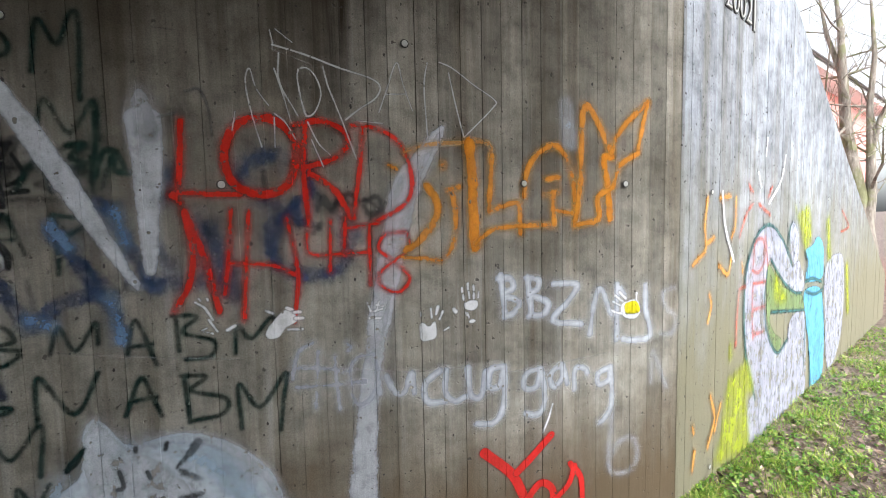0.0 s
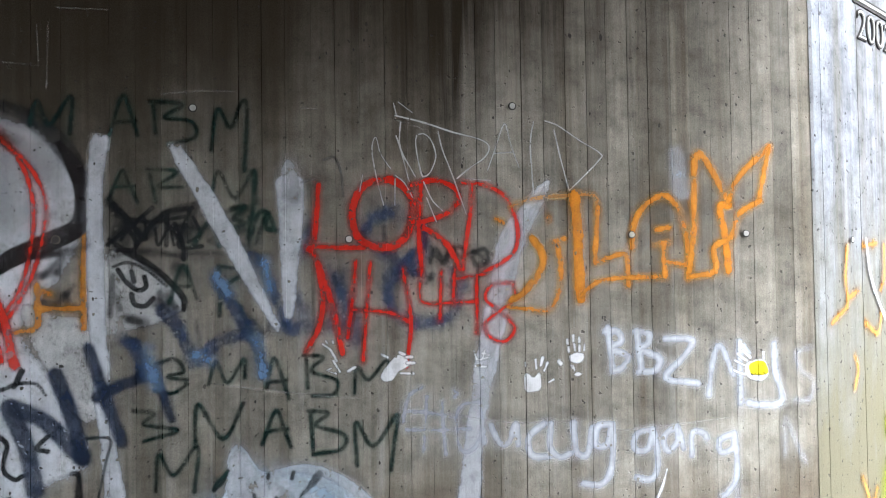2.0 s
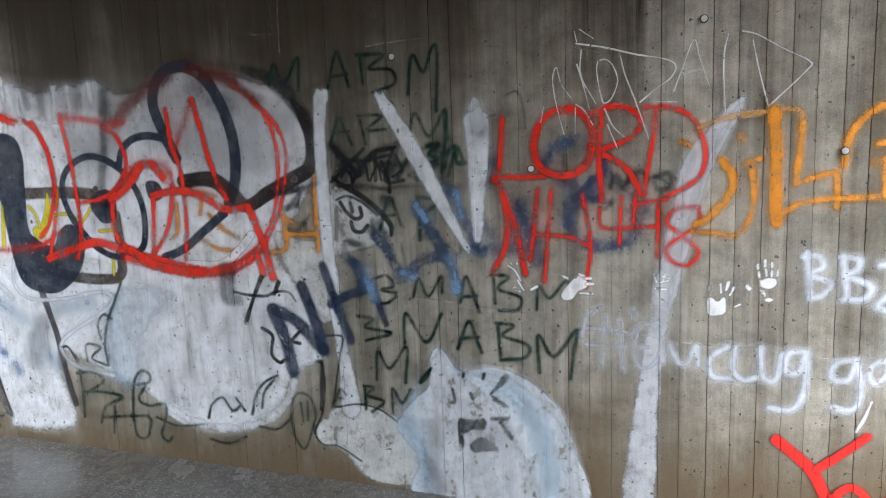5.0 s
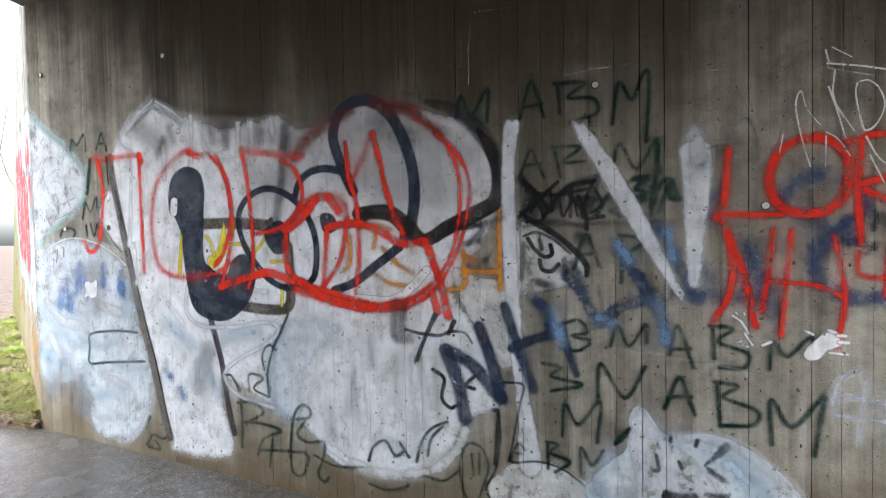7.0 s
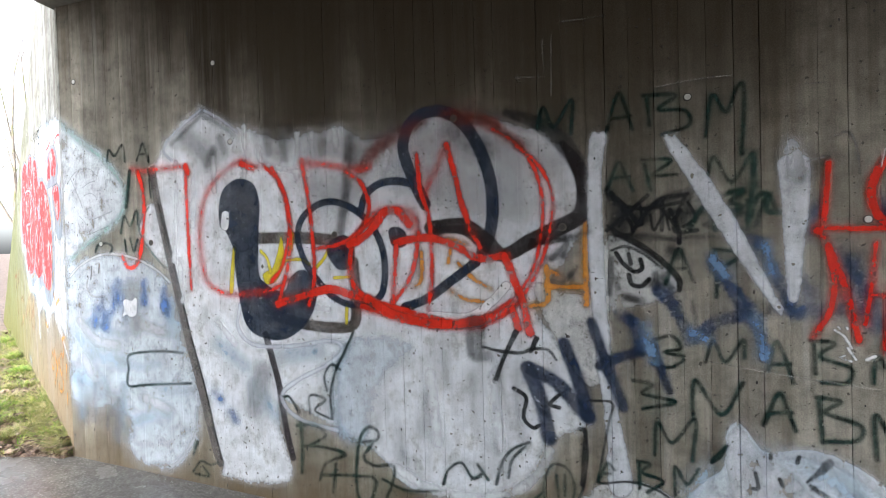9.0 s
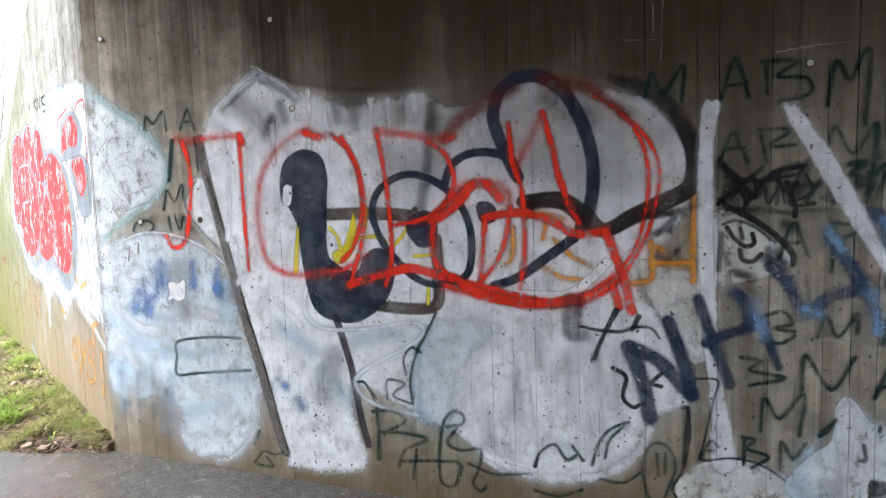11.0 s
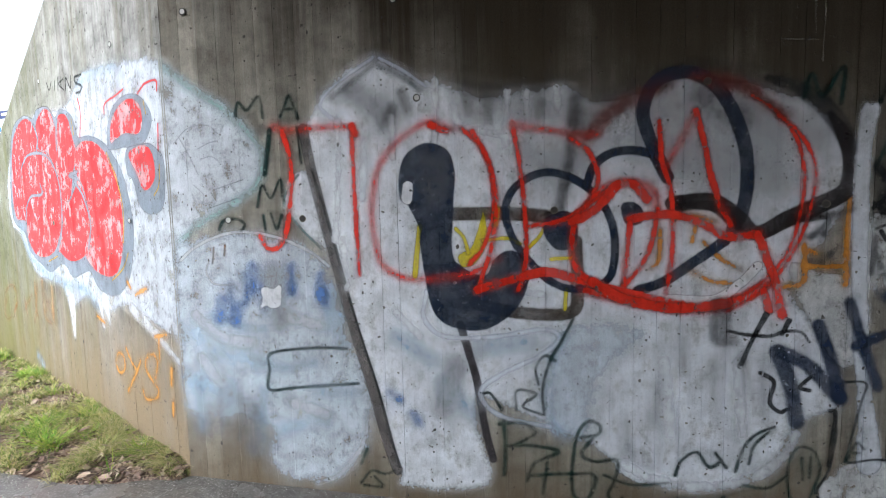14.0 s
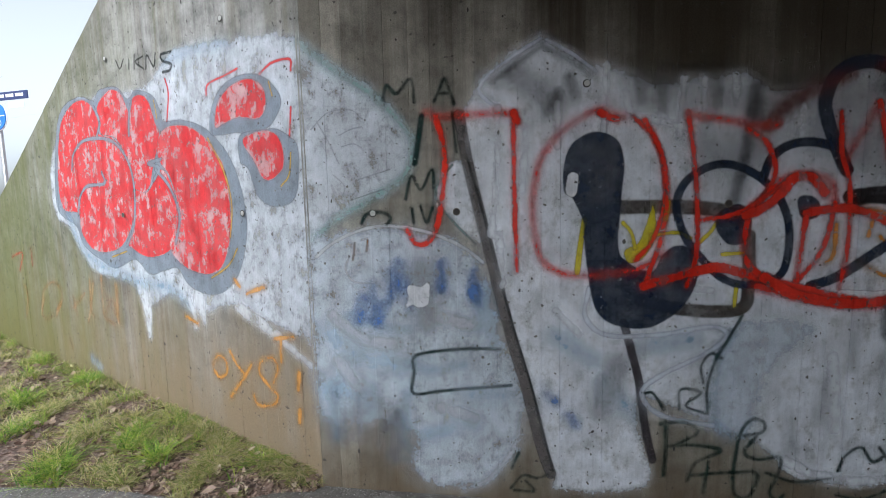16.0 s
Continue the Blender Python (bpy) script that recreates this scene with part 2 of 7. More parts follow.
def wall_body(name, a, b, mat, thick=0.45, label=""):
    """The solid wall behind the board imprints."""
    bm = bmesh.new()
    e = 1e-5
    front = [wall_point(u, z, -0.0115) for u, z in ((a + e, -1.1), (b - e, -1.1), (b - e, wall_top(b - e)), (a + e, wall_top(a + e)))]
    back = [wall_point(u, z, -thick) for u, z in ((a + e, -1.1), (b - e, -1.1), (b - e, wall_top(b - e)), (a + e, wall_top(a + e)))]
    vs = [bm.verts.new(p) for p in front + back]
    for f in ((0, 1, 2, 3), (7, 6, 5, 4), (0, 4, 5, 1), (1, 5, 6, 2), (2, 6, 7, 3), (3, 7, 4, 0)):
        bm.faces.new([vs[k] for k in f])
    return tagged(part(name, bm, mat, None), label, "wall", kind="structure")


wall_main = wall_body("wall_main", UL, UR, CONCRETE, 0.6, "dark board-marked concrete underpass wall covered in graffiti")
wall_left = wall_body("wall_wing_west", -12.9, UL, WING, 0.4, "weathered concrete wing wall with a sloping top")
wall_right = wall_body("wall_wing_east", UR, 11.4, WING_EAST, 0.4, "pale weathered concrete wing wall with a sloping top")

def corner_fillet(u, mat, label):
    """The narrow chamfer left by a fillet strip in the shuttering, down the corner of the wall."""
    w, top = 0.013, wall_top(u) if abs(u - UL) > 0.1 and abs(u - UR) > 0.1 else SOFFIT - 0.004
    a, b = wall_point(u - w, 0, 0.0032), wall_point(u + w, 0, 0.0032)
    bm = bmesh.new()
    rows = []
    for z in (-1.1, top):
        rows.append([bm.verts.new((p.x, p.y, z)) for p in (a, b, Vector((u, 0.006, 0)))])
    for k in range(3):
        bm.faces.new((rows[0][k], rows[0][(k + 1) % 3], rows[1][(k + 1) % 3], rows[1][k]))
    bm.faces.new(rows[0])
    bm.faces.new(rows[1])
    return tagged(part("trim", bm, mat, None), label, "chamfer", kind="structure")


corner_fillet(UL, WING, "narrow chamfered concrete corner of the underpass wall")
corner_fillet(UR, WING_EAST, "narrow pale chamfered concrete corner of the underpass wall")

# the deck overhead, and an unseen far wall added to limit the light
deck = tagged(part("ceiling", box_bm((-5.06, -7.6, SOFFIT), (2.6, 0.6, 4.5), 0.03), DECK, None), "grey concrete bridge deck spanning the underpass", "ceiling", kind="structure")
far_wall = tagged(part("wall_opposite", box_bm((-5.0, -7.5, -1.2), (2.55, -7.0, SOFFIT), 0.01), DECK, None), "plain concrete wall, added unseen across the path", "wall", kind="structure")

# ---- the ground ----
def axis(*spans):
    out = []
    for a, b, step in spans:
        k = max(1, round((b - a) / step))
        out += [a + (b - a) * i / k for i in range(k)]
    return out + [spans[-1][1]]


def ground_sheet():
    xs = axis((-900, -60, 120), (-60, -13, 4), (-13, -10, 0.5), (-10, UL, 0.06), (UL, UR, 0.5), (UR, 9, 0.07), (9, 14, 0.5), (14, 60, 4), (60, 900, 120))
    ys = axis((-900, -60, 120), (-60, -8, 5), (-8, -1.6, 0.4), (-1.6, 3.2, 0.06), (3.2, 8, 0.5), (8, 60, 4), (60, 900, 120))
    verts = [(x, y, ground_z(x, y) - 0.012) for y in ys for x in xs]
    w = len(xs)
    faces = [(j * w + i, j * w + i + 1, (j + 1) * w + i + 1, (j + 1) * w + i) for j in range(len(ys) - 1) for i in range(w - 1)]
    return tagged(sheet("ground", verts, faces, SOIL, flat=False), "muddy soil with moss and trodden grass beside the path", "ground", kind="structure")


ground_sheet()


def path_edge(x):
    """The ragged edge of the asphalt towards the wall side."""
    wob = 0.03 * noise.noise((x * 1.7, 0, 5)) + 0.015 * noise.noise((x * 7, 0, 9))
    if x < UL:
        return -0.03 - 0.13 * smooth(0.0, 0.6, UL - x) + wob
    if x > UR:
        return -0.05 - 1.1 * smooth(0.0, 0.5, x - UR) + wob
    return 0.02


def path_sheet():
    xs = axis((-40, -12, 2), (-12, -4.8, 0.08), (-4.8, 2.4, 0.3), (2.4, 6, 0.08), (6, 40, 2))
    verts, faces = [], []
    for x in xs:
        e = path_edge(x)
        for y in (e, e - 0.02, -1.0 if e > -0.9 else e - 0.4, -2.5, -7.0):
            verts.append((x, y, ground_z(x, -2) + (0.0 if y != e else -0.02)))
    for i in range(len(xs) - 1):
        for k in range(4):
            a = i * 5 + k
            faces.append((a, a + 1, a + 6, a + 5))
    return tagged(sheet("pavement", verts, faces, ASPHALT), "wet dark asphalt footpath with pale grit", "path", kind="structure")


path_sheet()

# ---- paint ----
PAINTS = {  # colour, edge softness (m), raggedness (m), cover, wear
    "white_worn": ((0.79, 0.81, 0.85), 0.035, 0.09, 0.92, 0.5),
    "white_wing": ((0.59, 0.62, 0.665), 0.035, 0.09, 0.92, 0.75),
    "white_grey": ((0.62, 0.62, 0.61), 0.018, 0.05, 0.9, 0.75),
    "white_dense": ((0.68, 0.7, 0.74), 0.014, 0.025, 0.9, 0.45),
    "white_bright": ((0.82, 0.82, 0.83), 0.006, 0.016, 0.95, 0.35),
    "white_splash": ((0.74, 0.74, 0.75), 0.006, 0.035, 0.93, 0.5),
    "white_line": ((0.6, 0.61, 0.62), 0.007, 0.010, 0.8, 0.5),
    "white_drip": ((0.8, 0.815, 0.84), 0.03, 0.05, 0.62, 0.65),
    "grey_drip": ((0.13, 0.125, 0.12), 0.03, 0.05, 0.55, 0.6),
    "white_soft": ((0.58, 0.59, 0.62), 0.032, 0.04, 0.62, 0.7),
    "white_faint": ((0.55, 0.56, 0.59), 0.016, 0.04, 0.86, 0.5),
    "white_spray": ((0.7, 0.73, 0.8), 0.026, 0.014, 0.86, 0.35),
    "white_faint2": ((0.58, 0.6, 0.66), 0.022, 0.02, 0.7, 0.45),
    "white_faint_letter": ((0.58, 0.6, 0.66), 0.022, 0.02, 0.42, 0.55),
    "scratch_faint": ((0.5, 0.49, 0.46), 0.003, 0.006, 0.4, 0.6),
    "scratch": ((0.62, 0.61, 0.59), 0.0035, 0.004, 0.78, 0.2),
    "blue_white": ((0.56, 0.61, 0.67), 0.06, 0.16, 0.88, 0.65),
    "pale_blue": ((0.5, 0.61, 0.72), 0.06, 0.14, 0.5, 0.85),
    "blue_chalk": ((0.22, 0.34, 0.52), 0.022, 0.09, 0.7, 0.95),
    "blue_haze": ((0.34, 0.46, 0.57), 0.045, 0.06, 0.5, 0.8),
    "blue_smear": ((0.11, 0.2, 0.42), 0.03, 0.11, 0.72, 0.9),
    "teal_haze": ((0.3, 0.43, 0.41), 0.025, 0.04, 0.6, 0.6),
    "teal_line": ((0.16, 0.24, 0.22), 0.005, 0.006, 0.8, 0.4),
    "teal_dark": ((0.05, 0.13, 0.13), 0.012, 0.012, 0.9, 0.3),
    "grey_paint": ((0.22, 0.25, 0.29), 0.008, 0.015, 0.96, 0.18),
    "grey_line": ((0.12, 0.12, 0.12), 0.004, 0.005, 0.55, 0.5),
    "grey_haze": ((0.24, 0.24, 0.25), 0.05, 0.07, 0.55, 0.7),
    "grey_smear": ((0.05, 0.05, 0.05), 0.04, 0.06, 0.25, 0.7),
    "red_fill": ((0.62, 0.04, 0.045), 0.006, 0.012, 0.95, 0.75),
    "red_line": ((0.66, 0.06, 0.06), 0.006, 0.006, 0.85, 0.35),
    "red_thin": ((0.6, 0.12, 0.07), 0.012, 0.012, 0.6, 0.5),
    "red_spray": ((0.68, 0.034, 0.016), 0.011, 0.03, 0.95, 0.55),
    "red_dense": ((0.58, 0.026, 0.014), 0.0115, 0.018, 0.92, 0.5),
    "red_bright": ((0.66, 0.03, 0.025), 0.006, 0.008, 0.96, 0.15),
    "red_haze": ((0.66, 0.035, 0.018), 0.022, 0.04, 0.74, 0.7),
    "red_brown": ((0.16, 0.03, 0.02), 0.03, 0.03, 0.7, 0.5),
    "ochre": ((0.5, 0.33, 0.08), 0.005, 0.004, 0.85, 0.3),
    "rust": ((0.2, 0.1, 0.04), 0.004, 0.006, 0.8, 0.3),
    "orange": ((0.64, 0.26, 0.03), 0.017, 0.028, 0.92, 0.55),
    "orange_dense": ((0.66, 0.25, 0.02), 0.016, 0.03, 0.95, 0.5),
    "orange_soft": ((0.6, 0.32, 0.1), 0.012, 0.014, 0.65, 0.5),
    "orange_thin": ((0.66, 0.32, 0.08), 0.02, 0.025, 0.9, 0.45),
    "orange_faint": ((0.56, 0.3, 0.12), 0.02, 0.03, 0.42, 0.7),
    "yellow": ((0.66, 0.55, 0.02), 0.008, 0.014, 0.9, 0.4),
    "yellow_bright": ((0.8, 0.68, 0.01), 0.006, 0.01, 0.97, 0.15),
    "chartreuse": ((0.42, 0.47, 0.03), 0.05, 0.06, 0.62, 0.6),
    "olive": ((0.2, 0.26, 0.12), 0.01, 0.02, 0.85, 0.4),
    "lilac": ((0.44, 0.44, 0.52), 0.016, 0.03, 0.8, 0.8),
    "sky_blue": ((0.16, 0.46, 0.68), 0.012, 0.02, 0.85, 0.5),
    "navy": ((0.018, 0.028, 0.05), 0.006, 0.012, 0.96, 0.25),
    "navy_spray": ((0.022, 0.035, 0.07), 0.012, 0.018, 0.93, 0.4),
    "navy_worn": ((0.026, 0.05, 0.115), 0.014, 0.07, 0.88, 0.95),
    "navy_haze": ((0.05, 0.085, 0.18), 0.026, 0.08, 0.55, 0.9),
    "black_brown": ((0.022, 0.018, 0.018), 0.007, 0.01, 0.95, 0.2),
    "black_line": ((0.014, 0.016, 0.018), 0.005, 0.008, 0.88, 0.35),
    "dome_white": ((0.7, 0.745, 0.8), 0.012, 0.025, 0.9, 0.8),
    "grime": ((0.1, 0.095, 0.088), 0.1, 0.2, 0.36, 0.6),
    "ghost_mark": ((0.03, 0.033, 0.036), 0.008, 0.035, 0.8, 0.95),
    "black_wash": ((0.02, 0.022, 0.025), 0.012, 0.02, 0.6, 0.55),
    "dark_line": ((0.02, 0.026, 0.026), 0.005, 0.006, 0.85, 0.35),
    "dark_wash": ((0.045, 0.042, 0.042), 0.02, 0.03, 0.6, 0.6),
    "dark_green": ((0.006, 0.03, 0.025), 0.008, 0.014, 0.95, 0.45),
    "green_faint": ((0.012, 0.045, 0.034), 0.009, 0.016, 0.85, 0.6),
    "brown_grey": ((0.13, 0.115, 0.11), 0.006, 0.01, 0.9, 0.35),
    "brown_dark": ((0.05, 0.042, 0.046), 0.006, 0.01, 0.92, 0.3),
    "brown_wash": ((0.06, 0.045, 0.032), 0.008, 0.014, 0.85, 0.45),
}
PAINT_MATERIALS = {}


def paint_material(key):
    """Old wall paint: soft sprayed edges, brush and weather wear along the boards' grain, the wall's pores showing through."""
    if key in PAINT_MATERIALS:
        return PAINT_MATERIALS[key]
    rgb, soft, rag, cover, wear = PAINTS[key]
    m, n, l, b = material(key.replace("_", " ") + " paint")
    v = place(n)
    at = n.new("ShaderNodeAttribute")
    at.attribute_name = "inside"
    fine = tex_noise(n, l, v, 60, 3, 0.6)
    coarse = tex_noise(n, l, v, 9, 4, 0.6)
    d = calc(n, l, "MULTIPLY_ADD", calc(n, l, "ADD", calc(n, l, "MULTIPLY", fine, 0.5), calc(n, l, "MULTIPLY_ADD", coarse, 0.8, -0.65)), rag, at.outputs["Fac"])
    a = n.new("ShaderNodeMapRange")
    a.interpolation_type = "SMOOTHSTEP"
    a.inputs["From Min"].default_value, a.inputs["From Max"].default_value = -soft, soft
    l.new(d, a.inputs["Value"])
    halo = n.new("ShaderNodeMapRange")
    halo.interpolation_type = "SMOOTHERSTEP"
    halo.inputs["From Min"].default_value, halo.inputs["From Max"].default_value = -1.8 * soft, soft
    halo.inputs["To Max"].default_value = 0.42
    l.new(d, halo.inputs["Value"])
    dense = calc(n, l, "MULTIPLY_ADD", tex_noise(n, l, v, 5.5, 3, 0.5), 0.9, 0.48, clamp=True)
    body = calc(n, l, "MULTIPLY", calc(n, l, "MAXIMUM", a.outputs[0], halo.outputs[0]), dense)
    grain = tex_noise(n, l, v, 1.0, 6, 0.65, (38, 38, 1.3))
    broad = tex_noise(n, l, v, 1.0, 5, 0.65, (8, 8, 1.4))
    mott = tex_noise(n, l, v, 1.0, 6, 0.7, (11, 11, 9))
    worn = calc(n, l, "ADD", calc(n, l, "MULTIPLY", grain, 0.12), calc(n, l, "MULTIPLY_ADD", broad, 0.28, calc(n, l, "MULTIPLY", mott, 0.8)))
    loss = ramp(n, l, worn, (0.52, grey(0)), (0.6, grey(wear * 0.25)), (0.74, grey(min(1.0, wear * 1.05))))
    pores = ramp(n, l, tex_noise(n, l, v, 34, 2, 0.4), (0.68, grey(0)), (0.73, grey(0.85)))
    keep = calc(n, l, "MULTIPLY", calc(n, l, "SUBTRACT", 1.0, loss), calc(n, l, "SUBTRACT", 1.0, pores))
    alpha = calc(n, l, "MULTIPLY", calc(n, l, "MULTIPLY", body, cover), keep, clamp=True)
    l.new(alpha, b.inputs["Alpha"])
    tint = ramp(n, l, calc(n, l, "ADD", calc(n, l, "MULTIPLY", coarse, 0.3), calc(n, l, "MULTIPLY_ADD", grain, 0.25, calc(n, l, "MULTIPLY", mott, 0.45))), (0.36, tuple(c * 0.6 for c in rgb)), (0.5, rgb), (0.66, tuple(min(0.88, c * 1.12 + 0.006) for c in rgb)))
    speck = tex_noise(n, l, v, 150, 3, 0.6)
    tint = mix(n, l, 0.28, tint, ramp(n, l, speck, (0.32, grey(0.2)), (0.5, grey(0.5)), (0.68, grey(0.8))), "OVERLAY")
    l.new(tint, b.inputs["Base Color"])
    b.inputs["Roughness"].default_value = 0.75
    b.inputs["Specular IOR Level"].default_value = 0.08
    bump(n, l, b, grain, 0.35, 0.004)
    PAINT_MATERIALS[key] = m
    return m


JOINT_U = np.array(JOINTS)
layer = {"tag": 0, "mark": 0}


def graffiti(name, label, group=""):
    """One painted or scratched work on the wall; its marks become its parts."""
    layer["tag"] += 1
    layer["mark"] = 0
    return tagged(new(name), label, "handprint" if name == "handprint" else "graffiti", group)


def columns(a, b, step):
    """Upright lines for a paint skin, following the boards' edges, with the boards' lift at each."""
    us, lifts = [], []
    first, last = np.searchsorted(JOINT_U, a) - 1, np.searchsorted(JOINT_U, b)
    for i in range(max(0, first), min(last, len(JOINTS) - 1)):
        p, q = JOINTS[i], JOINTS[i + 1]
        us.append(p)
        lifts.append(-GROOVE_DEEP * 0.8)
        k = max(2, math.ceil((q - p) / step))
        for u in np.linspace(p + GROOVES[i], q - GROOVES[i + 1], k):
            us.append(float(u))
            lifts.append(DEPTHS[i])
    us, lifts = np.array(us), np.array(lifts)
    keep = (us > a - step) & (us < b + step)
    return us[keep], lifts[keep]


def curve_through(points):
    """A smooth line through the given places."""
    p = np.array(points, float)
    if len(p) < 3:
        return p
    closed = np.linalg.norm(p[0] - p[-1]) < 1e-6
    ext = np.vstack([p[-2] if closed else 2 * p[0] - p[1], p, p[1] if closed else 2 * p[-1] - p[-2]])
    out = []
    for i in range(1, len(ext) - 2):
        a, b, c, d = ext[i - 1:i + 3]
        for t in np.linspace(0, 1, 6, endpoint=False):
            out.append(0.5 * (2 * b + (c - a) * t + (2 * a - 5 * b + 4 * c - d) * t * t + (3 * b - a - 3 * c + d) * t ** 3))
    return np.array(out + [p[-1]])


def distance_to(line, g):
    """The distance of every place in g from a broken line."""
    best = np.full(len(g), 9.0)
    for a, b in zip(line[:-1], line[1:]):
        ab = b - a
        t = np.clip(((g - a) @ ab) / max(1e-12, ab @ ab), 0, 1)
        best = np.minimum(best, np.hypot(*(g - a - t[:, None] * ab).T))
    return best


def skin(tag, name, key, inside_of, lo, hi, step, label=""):
    """A thin coat of paint on the boards, cut to where inside_of says there is paint."""
    rgb, soft, rag, cover, wear = PAINTS[key]
    margin = 1.8 * soft + 0.33 * rag
    us, lifts = columns(lo[0] - margin, hi[0] + margin, step)
    zs = np.arange(lo[1] - margin - step, hi[1] + margin + 2 * step, step)
    gu, gz = np.meshgrid(us, zs)
    inside = inside_of(np.stack([gu.ravel(), gz.ravel()], 1)).reshape(gu.shape)
    near = inside > -margin - 0.3 * step
    cell = near[:-1, :-1] | near[1:, :-1] | near[:-1, 1:] | near[1:, 1:]
    rows, cols = np.nonzero(cell)
    w = len(us)
    quads = np.stack([rows * w + cols, rows * w + cols + 1, (rows + 1) * w + cols + 1, (rows + 1) * w + cols], 1)
    used, inv = np.unique(quads, return_inverse=True)
    lift = 0.0008 + 0.0002 * layer["tag"] + 0.00003 * layer["mark"]
    layer["mark"] += 1
    verts = [wall_point(float(us[k % w]), float(zs[k // w]), float(lifts[k % w]) + lift) for k in used]
    ob = sheet(name, verts, inv.reshape(-1, 4).tolist(), paint_material(key), tag)
    att = ob.data.attributes.new("inside", "FLOAT", "POINT")
    att.data.foreach_set("value", inside.ravel()[used].astype(np.float32))
    return tagged(ob, label)


def spray(tag, name, key, width, *paths):
    """Sprayed, brushed or scratched lines of one width."""
    groups = []
    reach = 3.6 * PAINTS[key][1] + 0.66 * PAINTS[key][2]
    for line in (curve_through(p) for p in paths):
        touching = [g for g in groups if min(distance_to(other, line).min() for other in g) < width + reach]
        groups = [g for g in groups if not any(g is t for t in touching)] + [sum(touching, []) + [line]]
    for lines in groups:
        every = np.vstack(lines)

        def inside_of(g):
            return width / 2 - np.min([distance_to(line, g) for line in lines], axis=0)

        skin(tag, name, key, inside_of, every.min(0) - width / 2, every.max(0) + width / 2, min(0.012, max(0.0045, width * 0.38)))


def brush(tag, name, key, *paths):
    """Strokes that swell and taper: each place on a path carries its own width."""
    for line in (curve_through(p) for p in paths):

        def inside_of(g):
            best = np.full(len(g), -9.0)
            for a, b in zip(line[:-1], line[1:]):
                ab = b[:2] - a[:2]
                t = np.clip(((g - a[:2]) @ ab) / max(1e-12, ab @ ab), 0, 1)
                best = np.maximum(best, 0.5 * (a[2] + (b[2] - a[2]) * t) - np.hypot(*(g - a[:2] - t[:, None] * ab).T))
            return best

        half = line[:, 2].max() / 2
        skin(tag, name, key, inside_of, line[:, :2].min(0) - half, line[:, :2].max(0) + half, 0.011)


def fill(tag, name, key, *outlines):
    """An area of paint within a smooth outline."""
    lines = [curve_through(list(p) + [p[0]]) for p in outlines]
    every = np.vstack(lines)

    def inside_of(g):
        best = np.full(len(g), -9.0)
        for line in lines:
            odd = np.zeros(len(g), bool)
            for a, b in zip(line[:-1], line[1:]):
                cross = (a[1] > g[:, 1]) != (b[1] > g[:, 1])
                with np.errstate(divide="ignore", invalid="ignore"):
                    at = a[0] + (g[:, 1] - a[1]) / (b[1] - a[1]) * (b[0] - a[0])
                odd ^= cross & (g[:, 0] < at)
            d = distance_to(line, g)
            best = np.maximum(best, np.where(odd, d, -d))
        return best

    return skin(tag, name, key, inside_of, every.min(0), every.max(0), 0.013)

# ---- paint on the walls, oldest layers first ----
tag = graffiti("painted_patch", "patchy white roller paint surrounding bulging red letters", "")
fill(tag, "backdrop", "white_wing", [(-6.202, 2.708), (-5.699, 2.688), (-5.095, 2.592), (-4.972, 2.539), (-4.764, 2.390), (-4.585, 2.266), (-4.437, 2.113), (-4.364, 1.991), (-4.400, 1.842), (-4.513, 1.722), (-4.673, 1.649), (-4.836, 1.558), (-4.954, 1.450), (-4.977, 1.322), (-4.981, 0.897), (-5.076, 0.884), (-5.291, 0.943), (-5.608, 1.017), (-5.785, 1.019), (-5.992, 0.950), (-6.256, 0.985), (-6.465, 1.040), (-6.665, 0.940), (-6.831, 0.900), (-6.913, 1.000), (-6.996, 1.089), (-7.621, 1.147), (-7.807, 1.291), (-8.095, 1.544), (-8.317, 1.651), (-8.329, 2.075), (-7.980, 2.449), (-7.504, 2.577), (-7.019, 2.572), (-6.521, 2.556)])
spray(tag, "edge", "teal_haze", .05, [(-4.990, 2.531), (-4.766, 2.361), (-4.587, 2.237), (-4.424, 2.068), (-4.381, 1.962), (-4.432, 1.812), (-4.608, 1.694), (-4.803, 1.589), (-4.936, 1.481)])
spray(tag, "drip", "white_drip", .05, [(-6.774, 1.015), (-6.772, 0.834), (-6.796, 0.695)])
spray(tag, "drip", "white_drip", .06, [(-6.211, 1.019), (-6.158, 0.901), (-6.154, 0.828)])
brush(tag, "drip", "white_drip", [(-6.821, 0.991, 0.140), (-6.806, 0.804, 0.090), (-6.802, 0.673, 0.030)], [(-6.085, 1.032, 0.160), (-6.037, 0.870, 0.040)], [(-5.633, 1.014, 0.100), (-5.283, 0.866, 0.070), (-5.017, 0.736, 0.050)])
spray(tag, "edge", "blue_haze", .09, [(-8.069, 1.648), (-7.801, 1.316), (-7.310, 1.164), (-6.862, 1.098), (-6.458, 1.083), (-6.253, 0.974)])
spray(tag, "edge", "blue_haze", .05, [(-6.279, 2.667), (-5.943, 2.675), (-5.591, 2.646)])
spray(tag, "scribble", "grey_line", .006, [(-4.936, 2.070), (-4.838, 2.156), (-4.713, 2.167), (-4.653, 2.120)], [(-4.781, 2.034), (-4.718, 2.063), (-4.655, 2.076)], [(-4.769, 1.974), (-4.705, 1.987), (-4.660, 1.964)], [(-4.823, 1.822), (-4.763, 1.759), (-4.782, 1.698)], [(-4.903, 2.114), (-4.845, 2.006), (-4.789, 1.883)], [(-4.699, 1.788), (-4.603, 1.817), (-4.508, 1.845)], [(-4.735, 1.681), (-4.639, 1.710), (-4.544, 1.738)])
